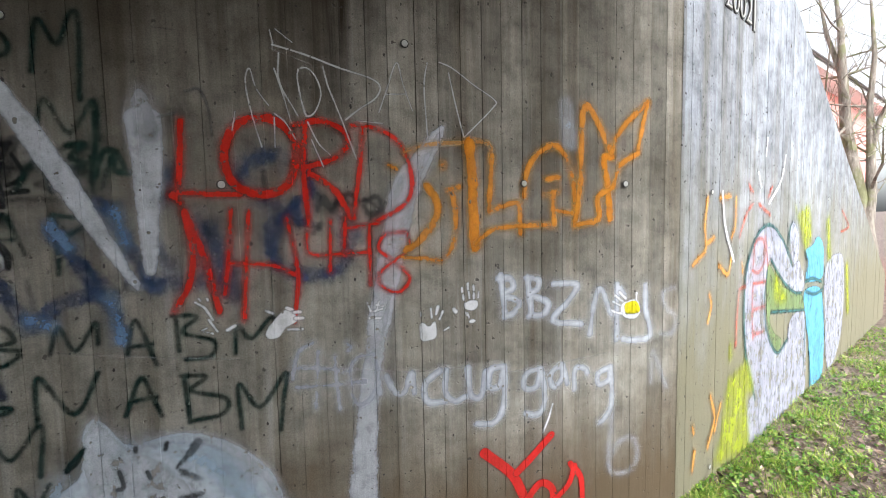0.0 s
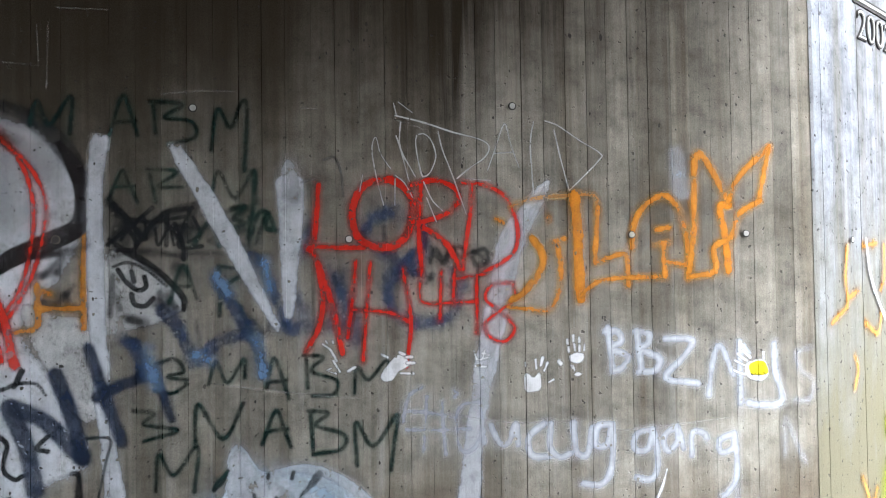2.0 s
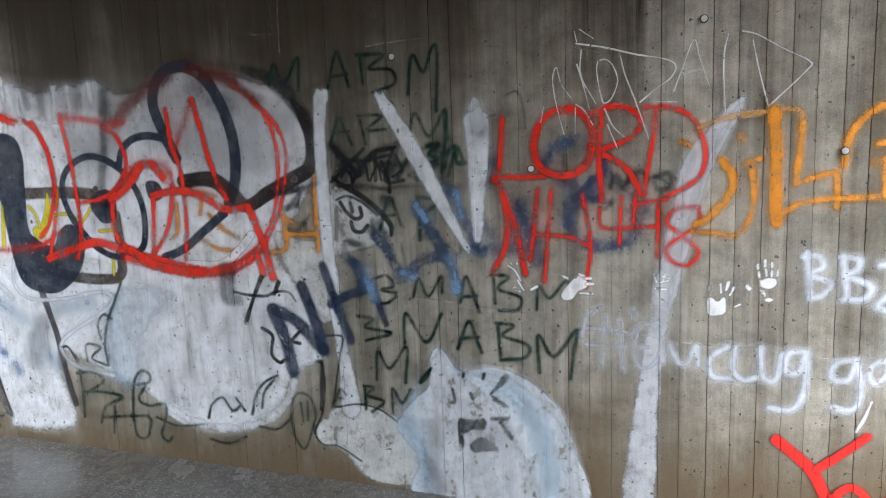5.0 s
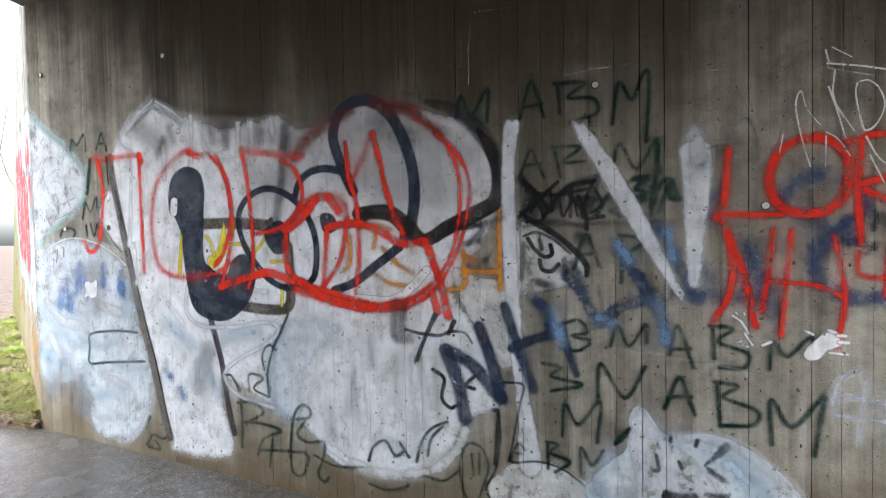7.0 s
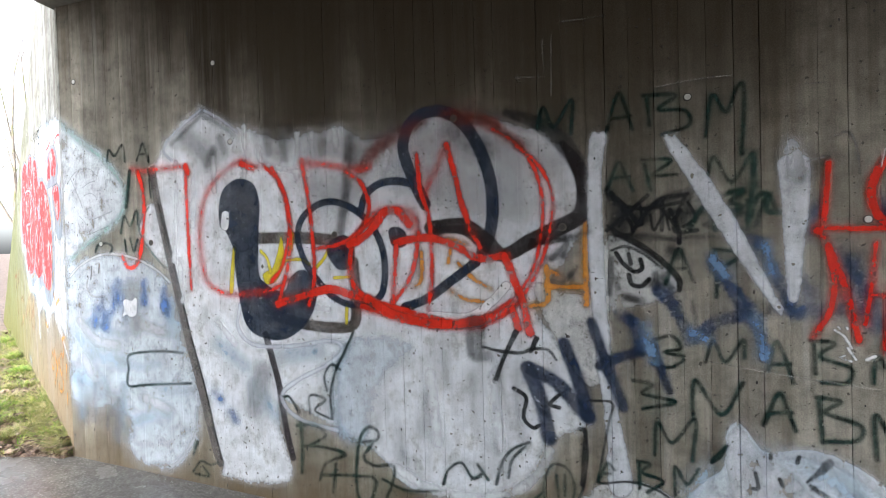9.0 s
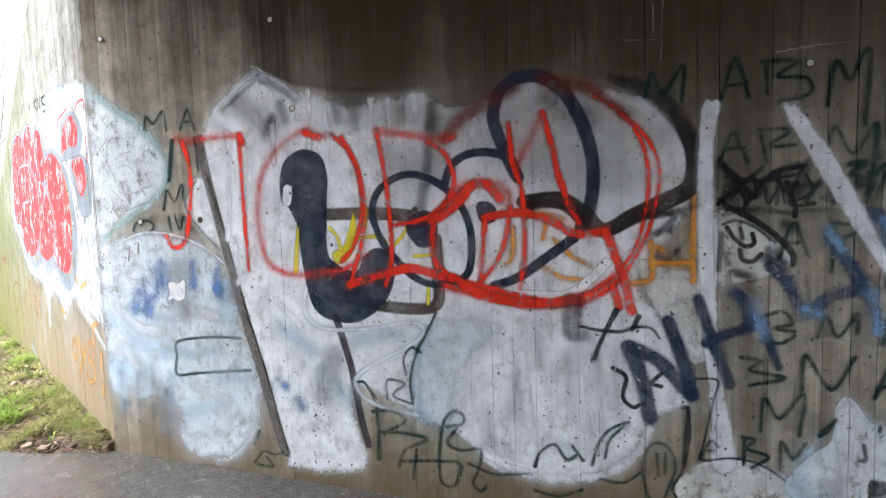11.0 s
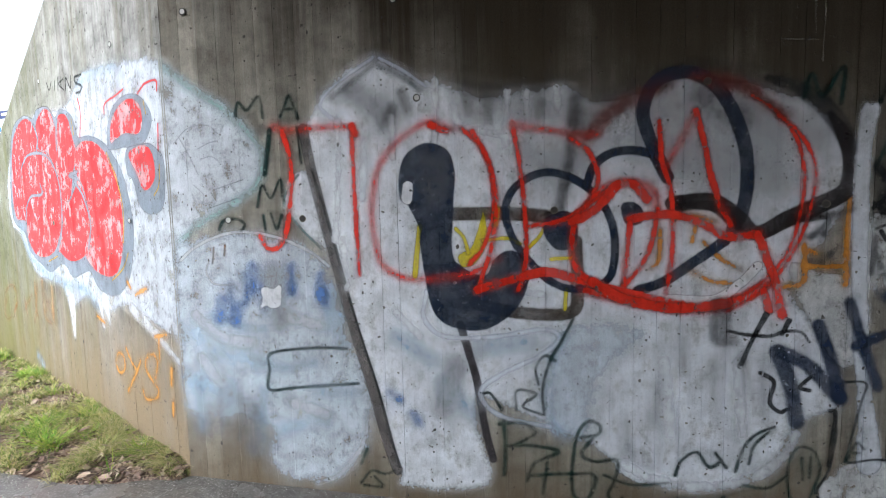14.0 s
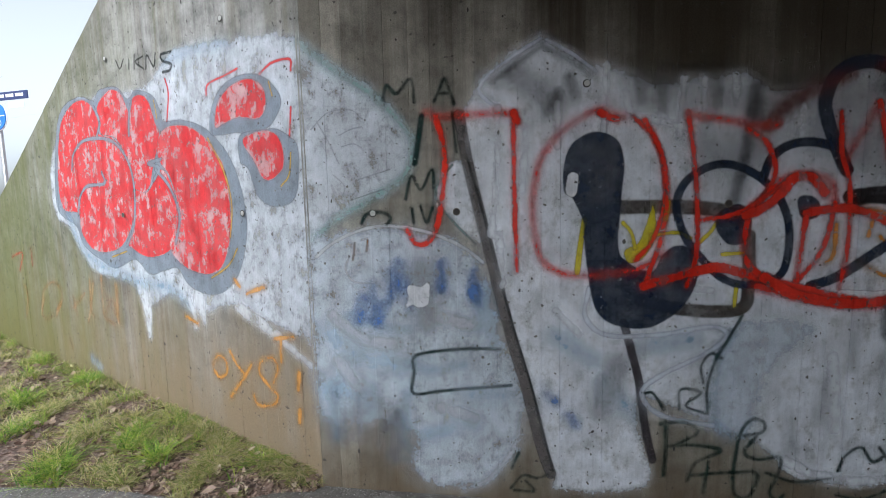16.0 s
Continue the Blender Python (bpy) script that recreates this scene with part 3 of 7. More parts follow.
tag = graffiti("painted_letters", "bulging red bubble letters outlined in grey paint", "bubble letters")
fill(tag, "outline", "grey_paint", [(-8.110, 2.414), (-7.920, 2.588), (-7.597, 2.627), (-7.353, 2.565), (-7.241, 2.628), (-6.967, 2.607), (-6.814, 2.500), (-6.682, 2.542), (-6.459, 2.469), (-6.369, 2.340), (-6.342, 2.278), (-6.133, 2.264), (-5.884, 2.188), (-5.692, 2.044), (-5.571, 1.861), (-5.511, 1.650), (-5.519, 1.475), (-5.610, 1.256), (-5.773, 1.115), (-5.967, 1.073), (-6.196, 1.123), (-6.322, 1.238), (-6.516, 1.207), (-6.722, 1.174), (-6.916, 1.276), (-7.255, 1.191), (-7.493, 1.252), (-7.789, 1.367), (-7.917, 1.544), (-8.246, 1.676), (-8.257, 1.966)])
fill(tag, "undercoat", "white_bright", [(-8.141, 2.164), (-8.003, 2.452), (-7.774, 2.577), (-7.552, 2.593), (-7.367, 2.504), (-7.293, 2.347), (-7.315, 2.291), (-7.088, 2.236), (-6.898, 2.068), (-6.844, 1.849), (-6.902, 1.589), (-7.071, 1.408), (-7.325, 1.326), (-7.630, 1.346), (-7.815, 1.494), (-7.833, 1.655), (-8.119, 1.690), (-8.198, 1.859)])
fill(tag, "letter", "red_fill", [(-8.141, 2.164), (-8.003, 2.452), (-7.774, 2.577), (-7.552, 2.593), (-7.367, 2.504), (-7.293, 2.347), (-7.315, 2.291), (-7.088, 2.236), (-6.898, 2.068), (-6.844, 1.849), (-6.902, 1.589), (-7.071, 1.408), (-7.325, 1.326), (-7.630, 1.346), (-7.815, 1.494), (-7.833, 1.655), (-8.119, 1.690), (-8.198, 1.859)])
fill(tag, "undercoat", "white_bright", [(-7.298, 2.504), (-7.105, 2.598), (-6.916, 2.557), (-6.809, 2.396), (-6.777, 2.474), (-6.648, 2.505), (-6.526, 2.439), (-6.455, 2.272), (-6.416, 2.189), (-6.546, 1.959), (-6.634, 1.819), (-6.818, 1.805), (-6.880, 2.024), (-7.044, 2.232), (-7.268, 2.286), (-7.265, 2.388)])
fill(tag, "letter", "red_fill", [(-7.298, 2.504), (-7.105, 2.598), (-6.916, 2.557), (-6.809, 2.396), (-6.777, 2.474), (-6.648, 2.505), (-6.526, 2.439), (-6.455, 2.272), (-6.416, 2.189), (-6.546, 1.959), (-6.634, 1.819), (-6.818, 1.805), (-6.880, 2.024), (-7.044, 2.232), (-7.268, 2.286), (-7.265, 2.388)])
fill(tag, "undercoat", "white_bright", [(-6.910, 1.545), (-6.861, 1.807), (-6.638, 1.798), (-6.433, 1.952), (-6.305, 1.825), (-6.250, 1.625), (-6.316, 1.423), (-6.495, 1.335), (-6.724, 1.306), (-6.944, 1.365), (-6.998, 1.409)])
fill(tag, "letter", "red_fill", [(-6.910, 1.545), (-6.861, 1.807), (-6.638, 1.798), (-6.433, 1.952), (-6.305, 1.825), (-6.250, 1.625), (-6.316, 1.423), (-6.495, 1.335), (-6.724, 1.306), (-6.944, 1.365), (-6.998, 1.409)])
fill(tag, "undercoat", "white_bright", [(-6.462, 2.094), (-6.391, 2.206), (-6.206, 2.236), (-5.980, 2.180), (-5.782, 2.034), (-5.684, 1.868), (-5.667, 1.617), (-5.710, 1.399), (-5.830, 1.252), (-6.014, 1.215), (-6.247, 1.263), (-6.389, 1.380), (-6.298, 1.545), (-6.267, 1.744), (-6.329, 1.905), (-6.426, 1.991)])
fill(tag, "letter", "red_fill", [(-6.462, 2.094), (-6.391, 2.206), (-6.206, 2.236), (-5.980, 2.180), (-5.782, 2.034), (-5.684, 1.868), (-5.667, 1.617), (-5.710, 1.399), (-5.830, 1.252), (-6.014, 1.215), (-6.247, 1.263), (-6.389, 1.380), (-6.298, 1.545), (-6.267, 1.744), (-6.329, 1.905), (-6.426, 1.991)])
spray(tag, "dividing_line", "grey_paint", .028, [(-7.874, 2.045), (-7.821, 2.164), (-7.632, 2.258), (-7.322, 2.260), (-7.052, 2.189), (-6.880, 2.024), (-6.835, 1.806), (-6.893, 1.545), (-7.029, 1.386)], [(-7.836, 1.645), (-7.777, 1.793), (-7.613, 1.884), (-7.304, 1.893), (-7.333, 1.987)], [(-7.346, 2.285), (-7.284, 2.390), (-7.365, 2.513)], [(-6.840, 2.233), (-6.813, 2.376), (-6.761, 2.472)], [(-6.508, 1.956), (-6.341, 1.826), (-6.243, 1.625), (-6.316, 1.423)], [(-6.421, 2.023), (-6.602, 2.004), (-6.454, 1.961), (-6.545, 1.877)])
spray(tag, "highlight", "ochre", .014, [(-5.844, 2.112), (-5.709, 1.905), (-5.647, 1.689), (-5.684, 1.473)], [(-5.919, 1.193), (-5.723, 1.287), (-5.622, 1.401)], [(-7.285, 1.285), (-7.038, 1.340)], [(-6.450, 2.436), (-6.426, 2.308)])
tag = graffiti("painted_letters", "small red comma-shaped bubble letter outlined in grey paint", "bubble letters")
fill(tag, "outline", "grey_paint", [(-5.816, 2.145), (-5.778, 2.298), (-5.647, 2.416), (-5.452, 2.444), (-5.278, 2.404), (-5.167, 2.309), (-5.141, 2.228), (-5.206, 2.143), (-5.334, 2.093), (-5.464, 2.090), (-5.542, 2.115), (-5.712, 2.116)])
fill(tag, "outline", "grey_paint", [(-5.517, 2.096), (-5.307, 2.106), (-5.186, 2.099), (-5.097, 2.052), (-5.025, 1.984), (-5.038, 1.767), (-5.105, 1.675), (-5.275, 1.662), (-5.396, 1.733), (-5.459, 1.888), (-5.534, 1.945)])
fill(tag, "undercoat", "white_bright", [(-5.758, 2.173), (-5.718, 2.308), (-5.593, 2.391), (-5.404, 2.410), (-5.284, 2.343), (-5.271, 2.230), (-5.351, 2.176), (-5.532, 2.205), (-5.675, 2.181)])
fill(tag, "letter", "red_fill", [(-5.758, 2.173), (-5.718, 2.308), (-5.593, 2.391), (-5.404, 2.410), (-5.284, 2.343), (-5.271, 2.230), (-5.351, 2.176), (-5.532, 2.205), (-5.675, 2.181)])
fill(tag, "undercoat", "white_bright", [(-5.493, 2.067), (-5.308, 2.100), (-5.189, 2.062), (-5.141, 1.963), (-5.159, 1.869), (-5.261, 1.817), (-5.334, 1.831), (-5.401, 1.935)])
fill(tag, "letter", "red_fill", [(-5.493, 2.067), (-5.308, 2.100), (-5.189, 2.062), (-5.141, 1.963), (-5.159, 1.869), (-5.261, 1.817), (-5.334, 1.831), (-5.401, 1.935)])
spray(tag, "highlight", "ochre", .012, [(-5.233, 2.366), (-5.207, 2.284)], [(-5.082, 1.958), (-5.106, 1.834), (-5.177, 1.774)])
spray(tag, "outline", "red_line", .016, [(-6.283, 2.556), (-6.256, 2.457), (-6.300, 2.273)], [(-5.828, 2.376), (-5.802, 2.441), (-5.641, 2.466), (-5.501, 2.485)], [(-5.301, 2.424), (-5.200, 2.462), (-5.053, 2.456), (-5.045, 2.395)], [(-5.061, 2.202), (-5.083, 2.051)])
tag = graffiti("graffiti_tag", "scrawled dark marker tag on weathered concrete", "")
spray(tag, "letter", "dark_line", .014, [(-6.929, 2.796), (-6.881, 2.729), (-6.818, 2.787)], [(-6.737, 2.772), (-6.750, 2.706)], [(-6.653, 2.784), (-6.670, 2.692)], [(-6.547, 2.756), (-6.646, 2.735), (-6.547, 2.670)], [(-6.517, 2.665), (-6.486, 2.752), (-6.411, 2.661), (-6.376, 2.742)])
spray(tag, "letter", "dark_line", .018, [(-6.187, 2.716), (-6.306, 2.721), (-6.292, 2.677), (-6.193, 2.637), (-6.219, 2.601), (-6.304, 2.604)])
tag = graffiti("graffiti_tag", "thin orange sprayed scrawl on weathered concrete", "orange scrawls")
spray(tag, "letter", "orange_thin", .027, [(-5.978, 0.578), (-5.917, 0.649), (-5.831, 0.631), (-5.829, 0.544), (-5.911, 0.497), (-5.970, 0.539)])
spray(tag, "letter", "orange_thin", .027, [(-5.773, 0.703), (-5.710, 0.624), (-5.645, 0.569)], [(-5.556, 0.649), (-5.661, 0.527), (-5.798, 0.382)])
spray(tag, "letter", "orange_thin", .027, [(-5.352, 0.731), (-5.452, 0.693), (-5.482, 0.606), (-5.392, 0.530), (-5.322, 0.489), (-5.365, 0.420), (-5.515, 0.387), (-5.555, 0.440)], [(-5.352, 0.731), (-5.305, 0.674), (-5.357, 0.562)])
spray(tag, "dash", "orange_thin", .03, [(-5.263, 0.866), (-5.271, 0.715)], [(-5.117, 0.671), (-5.131, 0.564)], [(-5.126, 0.441), (-5.137, 0.356)], [(-5.315, 0.851), (-5.147, 0.888)])
tag = graffiti("graffiti_tag", "faded orange and red sprayed scrawl on damp concrete", "orange scrawls")
spray(tag, "letter", "orange_faint", .03, [(-9.327, 0.900), (-9.295, 0.747), (-9.389, 0.549)], [(-8.930, 0.689), (-8.832, 0.876), (-8.565, 0.983), (-8.393, 0.883), (-8.591, 0.636)], [(-8.170, 0.764), (-7.894, 0.923)], [(-7.699, 1.041), (-7.780, 0.829), (-7.864, 0.662)], [(-7.525, 1.103), (-7.548, 0.901), (-7.538, 0.751), (-7.356, 0.696)], [(-7.285, 1.045), (-7.290, 0.778)])
spray(tag, "letter", "orange_faint", .026, [(-7.757, 1.066), (-7.787, 0.831), (-7.751, 0.728)], [(-7.542, 1.079), (-7.454, 0.912), (-7.258, 0.705)], [(-7.261, 1.052), (-7.281, 0.802)], [(-7.517, 0.778), (-7.375, 0.919), (-7.297, 0.775)], [(-8.834, 0.797), (-8.945, 0.634), (-8.834, 0.578), (-8.696, 0.629)], [(-8.145, 0.882), (-8.086, 0.693)], [(-8.572, 0.701), (-8.399, 0.805)], [(-8.312, 0.439), (-8.277, 0.357)])
spray(tag, "letter", "red_thin", .022, [(-9.612, 1.198), (-9.296, 1.252), (-9.426, 1.049)], [(-9.044, 1.308), (-9.053, 1.129)])
spray(tag, "dash", "orange_thin", .03, [(-6.265, 0.890), (-6.130, 0.855)], [(-5.674, 1.197), (-5.622, 1.153)], [(-5.552, 1.114), (-5.384, 1.170)])
spray(tag, "smudge", "blue_haze", .09, [(-7.864, 0.314), (-7.731, 0.256)])
tag = graffiti("painted_patch", "pale blue and white roller-painted dome shape", "painted shapes")
fill(tag, "fill", "blue_white", [(-4.980, 1.387), (-4.807, 1.504), (-4.551, 1.537), (-4.301, 1.494), (-4.084, 1.387), (-3.987, 1.243), (-3.909, 0.889), (-3.794, 0.592), (-3.795, 0.357), (-3.893, 0.151), (-4.042, 0.017), (-4.405, 0.058), (-4.413, 0.337), (-4.560, 0.405), (-4.794, 0.370), (-4.952, 0.438), (-4.970, 0.729)])
spray(tag, "outline", "white_line", .02, [(-4.942, 1.370), (-4.842, 1.448), (-4.679, 1.517), (-4.519, 1.536), (-4.301, 1.494), (-4.115, 1.409), (-4.008, 1.323)])
spray(tag, "outline", "white_soft", .04, [(-3.795, 0.425), (-3.860, 0.220), (-4.008, 0.045), (-4.157, -0.009)])
spray(tag, "smudge", "blue_smear", .05, [(-4.495, 1.315), (-4.488, 1.154)], [(-4.243, 1.295), (-4.240, 1.167)], [(-4.049, 1.276), (-4.039, 1.084)], [(-4.627, 1.204), (-4.628, 1.026)], [(-4.428, 1.250), (-4.421, 1.056)], [(-4.528, 1.283), (-4.528, 1.122)])
spray(tag, "smudge", "blue_haze", .06, [(-4.764, 1.027), (-4.636, 0.977), (-4.444, 0.942)], [(-4.514, 0.761), (-4.321, 0.710), (-4.127, 0.742)], [(-4.331, 0.320), (-4.232, 0.355)], [(-4.776, 0.762), (-4.852, 0.559)], [(-3.994, 1.148), (-4.028, 0.955)])
spray(tag, "smudge", "white_soft", .09, [(-4.862, 1.028), (-4.705, 0.895), (-4.511, 0.860)], [(-4.842, 0.762), (-4.718, 0.593)], [(-4.281, 1.022), (-4.091, 0.972)], [(-4.262, 0.491), (-4.068, 0.424)])
spray(tag, "smudge", "pale_blue", 0.13, [(-4.905, 0.927), (-4.701, 0.798), (-4.495, 0.733)], [(-4.942, 0.626), (-4.671, 0.517)])
spray(tag, "smudge", "pale_blue", 0.07, [(-3.947, 1.085), (-3.959, 0.878)], [(-4.361, 0.321), (-4.213, 0.366), (-4.068, 0.378)], [(-4.127, 0.561), (-3.881, 0.561)])
spray(tag, "smudge", "blue_smear", 0.06, [(-4.460, 1.316), (-4.476, 1.194)], [(-4.234, 1.313), (-4.244, 1.191)], [(-4.054, 1.259), (-4.060, 1.127)], [(-4.677, 1.145), (-4.713, 1.010)], [(-4.576, 1.092), (-4.611, 0.988)])
spray(tag, "smudge", "grey_haze", 0.12, [(-4.802, 0.430), (-4.828, 0.319)], [(-4.526, 0.430), (-4.534, 0.209)], [(-4.355, 1.294), (-4.323, 0.985)])
brush(tag, "streak", "grey_haze", [(-4.732, 0.561, 0.030), (-4.734, 0.430, 0.050), (-4.744, 0.297, 0.020)], [(-4.520, 0.474, 0.030), (-4.516, 0.343, 0.060), (-4.525, 0.165, 0.020)], [(-4.618, 0.518, 0.020), (-4.617, 0.386, 0.040), (-4.626, 0.253, 0.010)])
brush(tag, "streak", "blue_haze", [(-4.879, 0.605, 0.080), (-4.879, 0.429, 0.060), (-4.890, 0.296, 0.010)], [(-4.667, 0.604, 0.080), (-4.674, 0.430, 0.020)], [(-4.459, 0.561, 0.070), (-4.470, 0.343, 0.050), (-4.466, 0.210, 0.010)])
fill(tag, "splash", "white_splash", [(-4.436, 1.186), (-4.403, 1.208), (-4.356, 1.191), (-4.314, 1.216), (-4.310, 1.152), (-4.321, 1.088), (-4.369, 1.072), (-4.414, 1.085), (-4.453, 1.063), (-4.432, 1.121)])
spray(tag, "tick", "rust", .012, [(-4.720, 1.446), (-4.725, 1.398), (-4.734, 1.350)], [(-4.646, 1.460), (-4.655, 1.397)])
spray(tag, "scratch", "white_line", .008, [(-4.755, 1.367), (-4.778, 1.303), (-4.748, 1.238), (-4.691, 1.218), (-4.611, 1.220)], [(-4.681, 1.461), (-4.649, 1.469)])
tag = graffiti("drawn_box", "dark green marker outline of a sideways box", "")
spray(tag, "outline", "dark_green", .017, [(-3.919, 0.830), (-4.062, 0.835), (-4.222, 0.826), (-4.400, 0.793), (-4.409, 0.693), (-4.416, 0.572), (-4.259, 0.586), (-4.065, 0.603), (-3.857, 0.619)])
tag = graffiti("painted_patch", "large worn white roller-painted patch on the wall", "painted shapes")
fill(tag, "fill", "white_worn", [(-4.096, 2.111), (-4.022, 2.273), (-3.925, 2.382), (-3.689, 2.489), (-3.689, 2.489), (-3.439, 2.352), (-3.272, 2.310), (-3.075, 2.235), (-2.877, 2.255), (-2.651, 2.273), (-2.495, 2.186), (-2.246, 2.218), (-2.094, 2.284), (-1.884, 2.256), (-1.678, 2.214), (-1.446, 2.127), (-1.300, 1.972), (-1.223, 1.775), (-1.232, 1.625), (-1.426, 1.323), (-1.512, 1.167), (-1.327, 0.910), (-1.231, 0.652), (-1.256, 0.521), (-1.435, 0.451), (-1.554, 0.245), (-1.803, 0.064), (-2.094, 0.060), (-2.325, 0.115), (-2.491, 0.287), (-2.726, 0.388), (-3.138, 0.558), (-3.146, 0.342), (-3.104, 0.032), (-3.562, -0.004), (-3.630, 0.106), (-3.750, 0.621), (-3.903, 1.124), (-4.018, 1.581), (-4.098, 1.994)])
fill(tag, "fill", "white_worn", [(-4.143, 1.880), (-4.238, 1.782), (-4.259, 1.685), (-4.174, 1.566), (-4.037, 1.427), (-4.016, 1.426), (-4.078, 1.803)])
# translucent grey laid over the upper part of the white patch
brush(tag, "grime", "grime", [(-3.100, 2.230, 0.12), (-2.600, 2.160, 0.2), (-2.100, 2.150, 0.24), (-1.700, 2.080, 0.26), (-1.400, 1.950, 0.18)])
brush(tag, "grime", "grime", [(-2.250, 1.950, 0.2), (-1.950, 1.850, 0.3), (-1.600, 1.750, 0.24)])
brush(tag, "grime", "grime", [(-2.900, 1.950, 0.12), (-2.650, 1.850, 0.22), (-2.500, 2.050, 0.16)])
spray(tag, "patch", "grey_haze", .14, [(-3.823, 2.311), (-3.722, 2.240), (-3.622, 2.169)], [(-3.272, 0.734), (-3.355, 0.482)], [(-1.943, 2.200), (-1.764, 2.070)])
spray(tag, "outline", "white_spray", .016, [(-3.933, 2.159), (-4.015, 2.230), (-3.995, 2.294), (-3.889, 2.380), (-3.700, 2.490)], [(-3.665, 2.487), (-3.538, 2.415), (-3.407, 2.318)])
spray(tag, "outline", "dark_wash", .028, [(-3.949, 2.285), (-3.838, 2.360), (-3.691, 2.457), (-3.691, 2.457), (-3.557, 2.385), (-3.442, 2.304)])
spray(tag, "outline", "teal_line", .012, [(-4.168, 1.859), (-4.238, 1.776), (-4.259, 1.685), (-4.175, 1.560), (-4.047, 1.427)])
spray(tag, "smudge", "blue_smear", .06, [(-3.660, 0.568), (-3.615, 0.521)], [(-3.539, 0.442), (-3.504, 0.399)])
spray(tag, "smudge", "blue_haze", .1, [(-3.623, 0.910), (-3.414, 0.768)], [(-3.127, 0.840), (-2.851, 0.876)], [(-3.349, 0.626), (-3.178, 0.449)])
fill(tag, "fill", "blue_white", [(-2.681, 0.910), (-2.547, 0.978), (-2.350, 0.977), (-2.254, 0.910), (-2.452, 0.706), (-2.522, 0.427), (-2.558, 0.321), (-2.693, 0.353), (-2.752, 0.458), (-2.736, 0.703)])
spray(tag, "drip", "white_drip", .045, [(-3.923, 2.152), (-3.928, 1.818), (-3.960, 1.476)], [(-3.770, 2.045), (-3.791, 1.711)], [(-3.604, 2.168), (-3.607, 1.939)], [(-3.354, 2.347), (-3.355, 2.123), (-3.378, 1.929)], [(-3.272, 2.310), (-3.230, 2.116), (-3.081, 2.061)], [(-3.115, 2.062), (-2.885, 2.003)], [(-2.958, 2.260), (-2.978, 1.975)], [(-2.861, 2.254), (-2.850, 2.065)], [(-2.699, 2.275), (-2.693, 2.135)], [(-2.355, 2.102), (-2.388, 1.948)], [(-2.171, 1.562), (-2.172, 1.370)], [(-3.916, 1.475), (-3.898, 1.195)], [(-3.615, 1.052), (-3.478, 0.910)], [(-3.253, 1.187), (-3.152, 1.118)], [(-2.977, 1.184), (-2.776, 1.148)])
spray(tag, "gap", "grey_drip", .06, [(-3.601, 2.217), (-3.659, 2.122)], [(-3.545, 2.294), (-3.516, 2.196)], [(-3.190, 2.273), (-3.171, 2.161)], [(-3.073, 2.282), (-3.066, 2.124)], [(-2.795, 2.281), (-2.789, 2.140)], [(-2.589, 2.207), (-2.577, 2.035)])
spray(tag, "drip", "white_drip", .07, [(-2.126, 0.776), (-2.094, 0.368)], [(-1.748, 0.779), (-1.712, 0.377)])
spray(tag, "rim", "white_drip", .065, [(-2.341, 0.186), (-2.160, 0.096), (-1.931, 0.066), (-1.708, 0.110), (-1.523, 0.229), (-1.449, 0.384)])
spray(tag, "rim", "white_spray", .024, [(-3.429, 1.172), (-3.451, 1.016), (-3.336, 0.910), (-3.055, 0.907), (-2.781, 0.951), (-2.688, 0.903), (-2.784, 0.807), (-2.993, 0.701), (-3.119, 0.611), (-3.118, 0.522), (-3.002, 0.435), (-2.744, 0.387)])
spray(tag, "rim", "blue_haze", .05, [(-2.664, 0.910), (-2.746, 0.703), (-2.752, 0.458), (-2.659, 0.336)])
spray(tag, "streak", "grey_haze", .018, [(-1.873, 0.778), (-1.871, 0.577)], [(-1.718, 0.845), (-1.722, 0.646)], [(-1.625, 0.780), (-1.604, 0.447)], [(-2.158, 0.641), (-2.165, 0.435)], [(-2.030, 0.910), (-2.024, 0.710)], [(-2.322, 0.432), (-2.307, 0.257)])
spray(tag, "outline", "dark_green", .015, [(-2.612, 1.012), (-2.682, 0.876), (-2.745, 0.755), (-2.783, 0.598), (-2.773, 0.457)])
tag = graffiti("painted_patch", "worn white ghostly face shape with black marker lines", "painted shapes")
fill(tag, "fill", "white_grey", [(-1.150, 1.535), (-1.064, 1.556), (-0.962, 1.494), (-0.861, 1.409), (-0.789, 1.296), (-0.859, 1.232), (-0.988, 1.187), (-1.139, 1.166), (-1.161, 1.345)])
brush(tag, "outline", "black_line", [(-1.127, 1.617, 0.012), (-1.063, 1.564, 0.030), (-0.961, 1.502, 0.035), (-0.860, 1.417, 0.030), (-0.790, 1.332, 0.030), (-0.785, 1.270, 0.020)], [(-1.109, 1.482, 0.012), (-1.038, 1.502, 0.016), (-0.949, 1.461, 0.016), (-0.863, 1.384, 0.010)])
spray(tag, "eye", "black_line", 0.022, [(-1.084, 1.469), (-1.049, 1.412), (-0.996, 1.370), (-0.959, 1.385), (-0.967, 1.434)], [(-1.023, 1.462), (-1.012, 1.412)])
spray(tag, "mouth", "black_line", 0.024, [(-1.024, 1.351), (-1.009, 1.303), (-0.963, 1.293), (-0.926, 1.329)])
spray(tag, "smudge", "black_wash", 0.03, [(-1.105, 1.360), (-1.073, 1.282)], [(-0.896, 1.356), (-0.886, 1.295)], [(-0.866, 1.341), (-0.824, 1.286)], [(-1.106, 1.436), (-1.120, 1.252)], [(-1.039, 1.235), (-0.985, 1.219)])
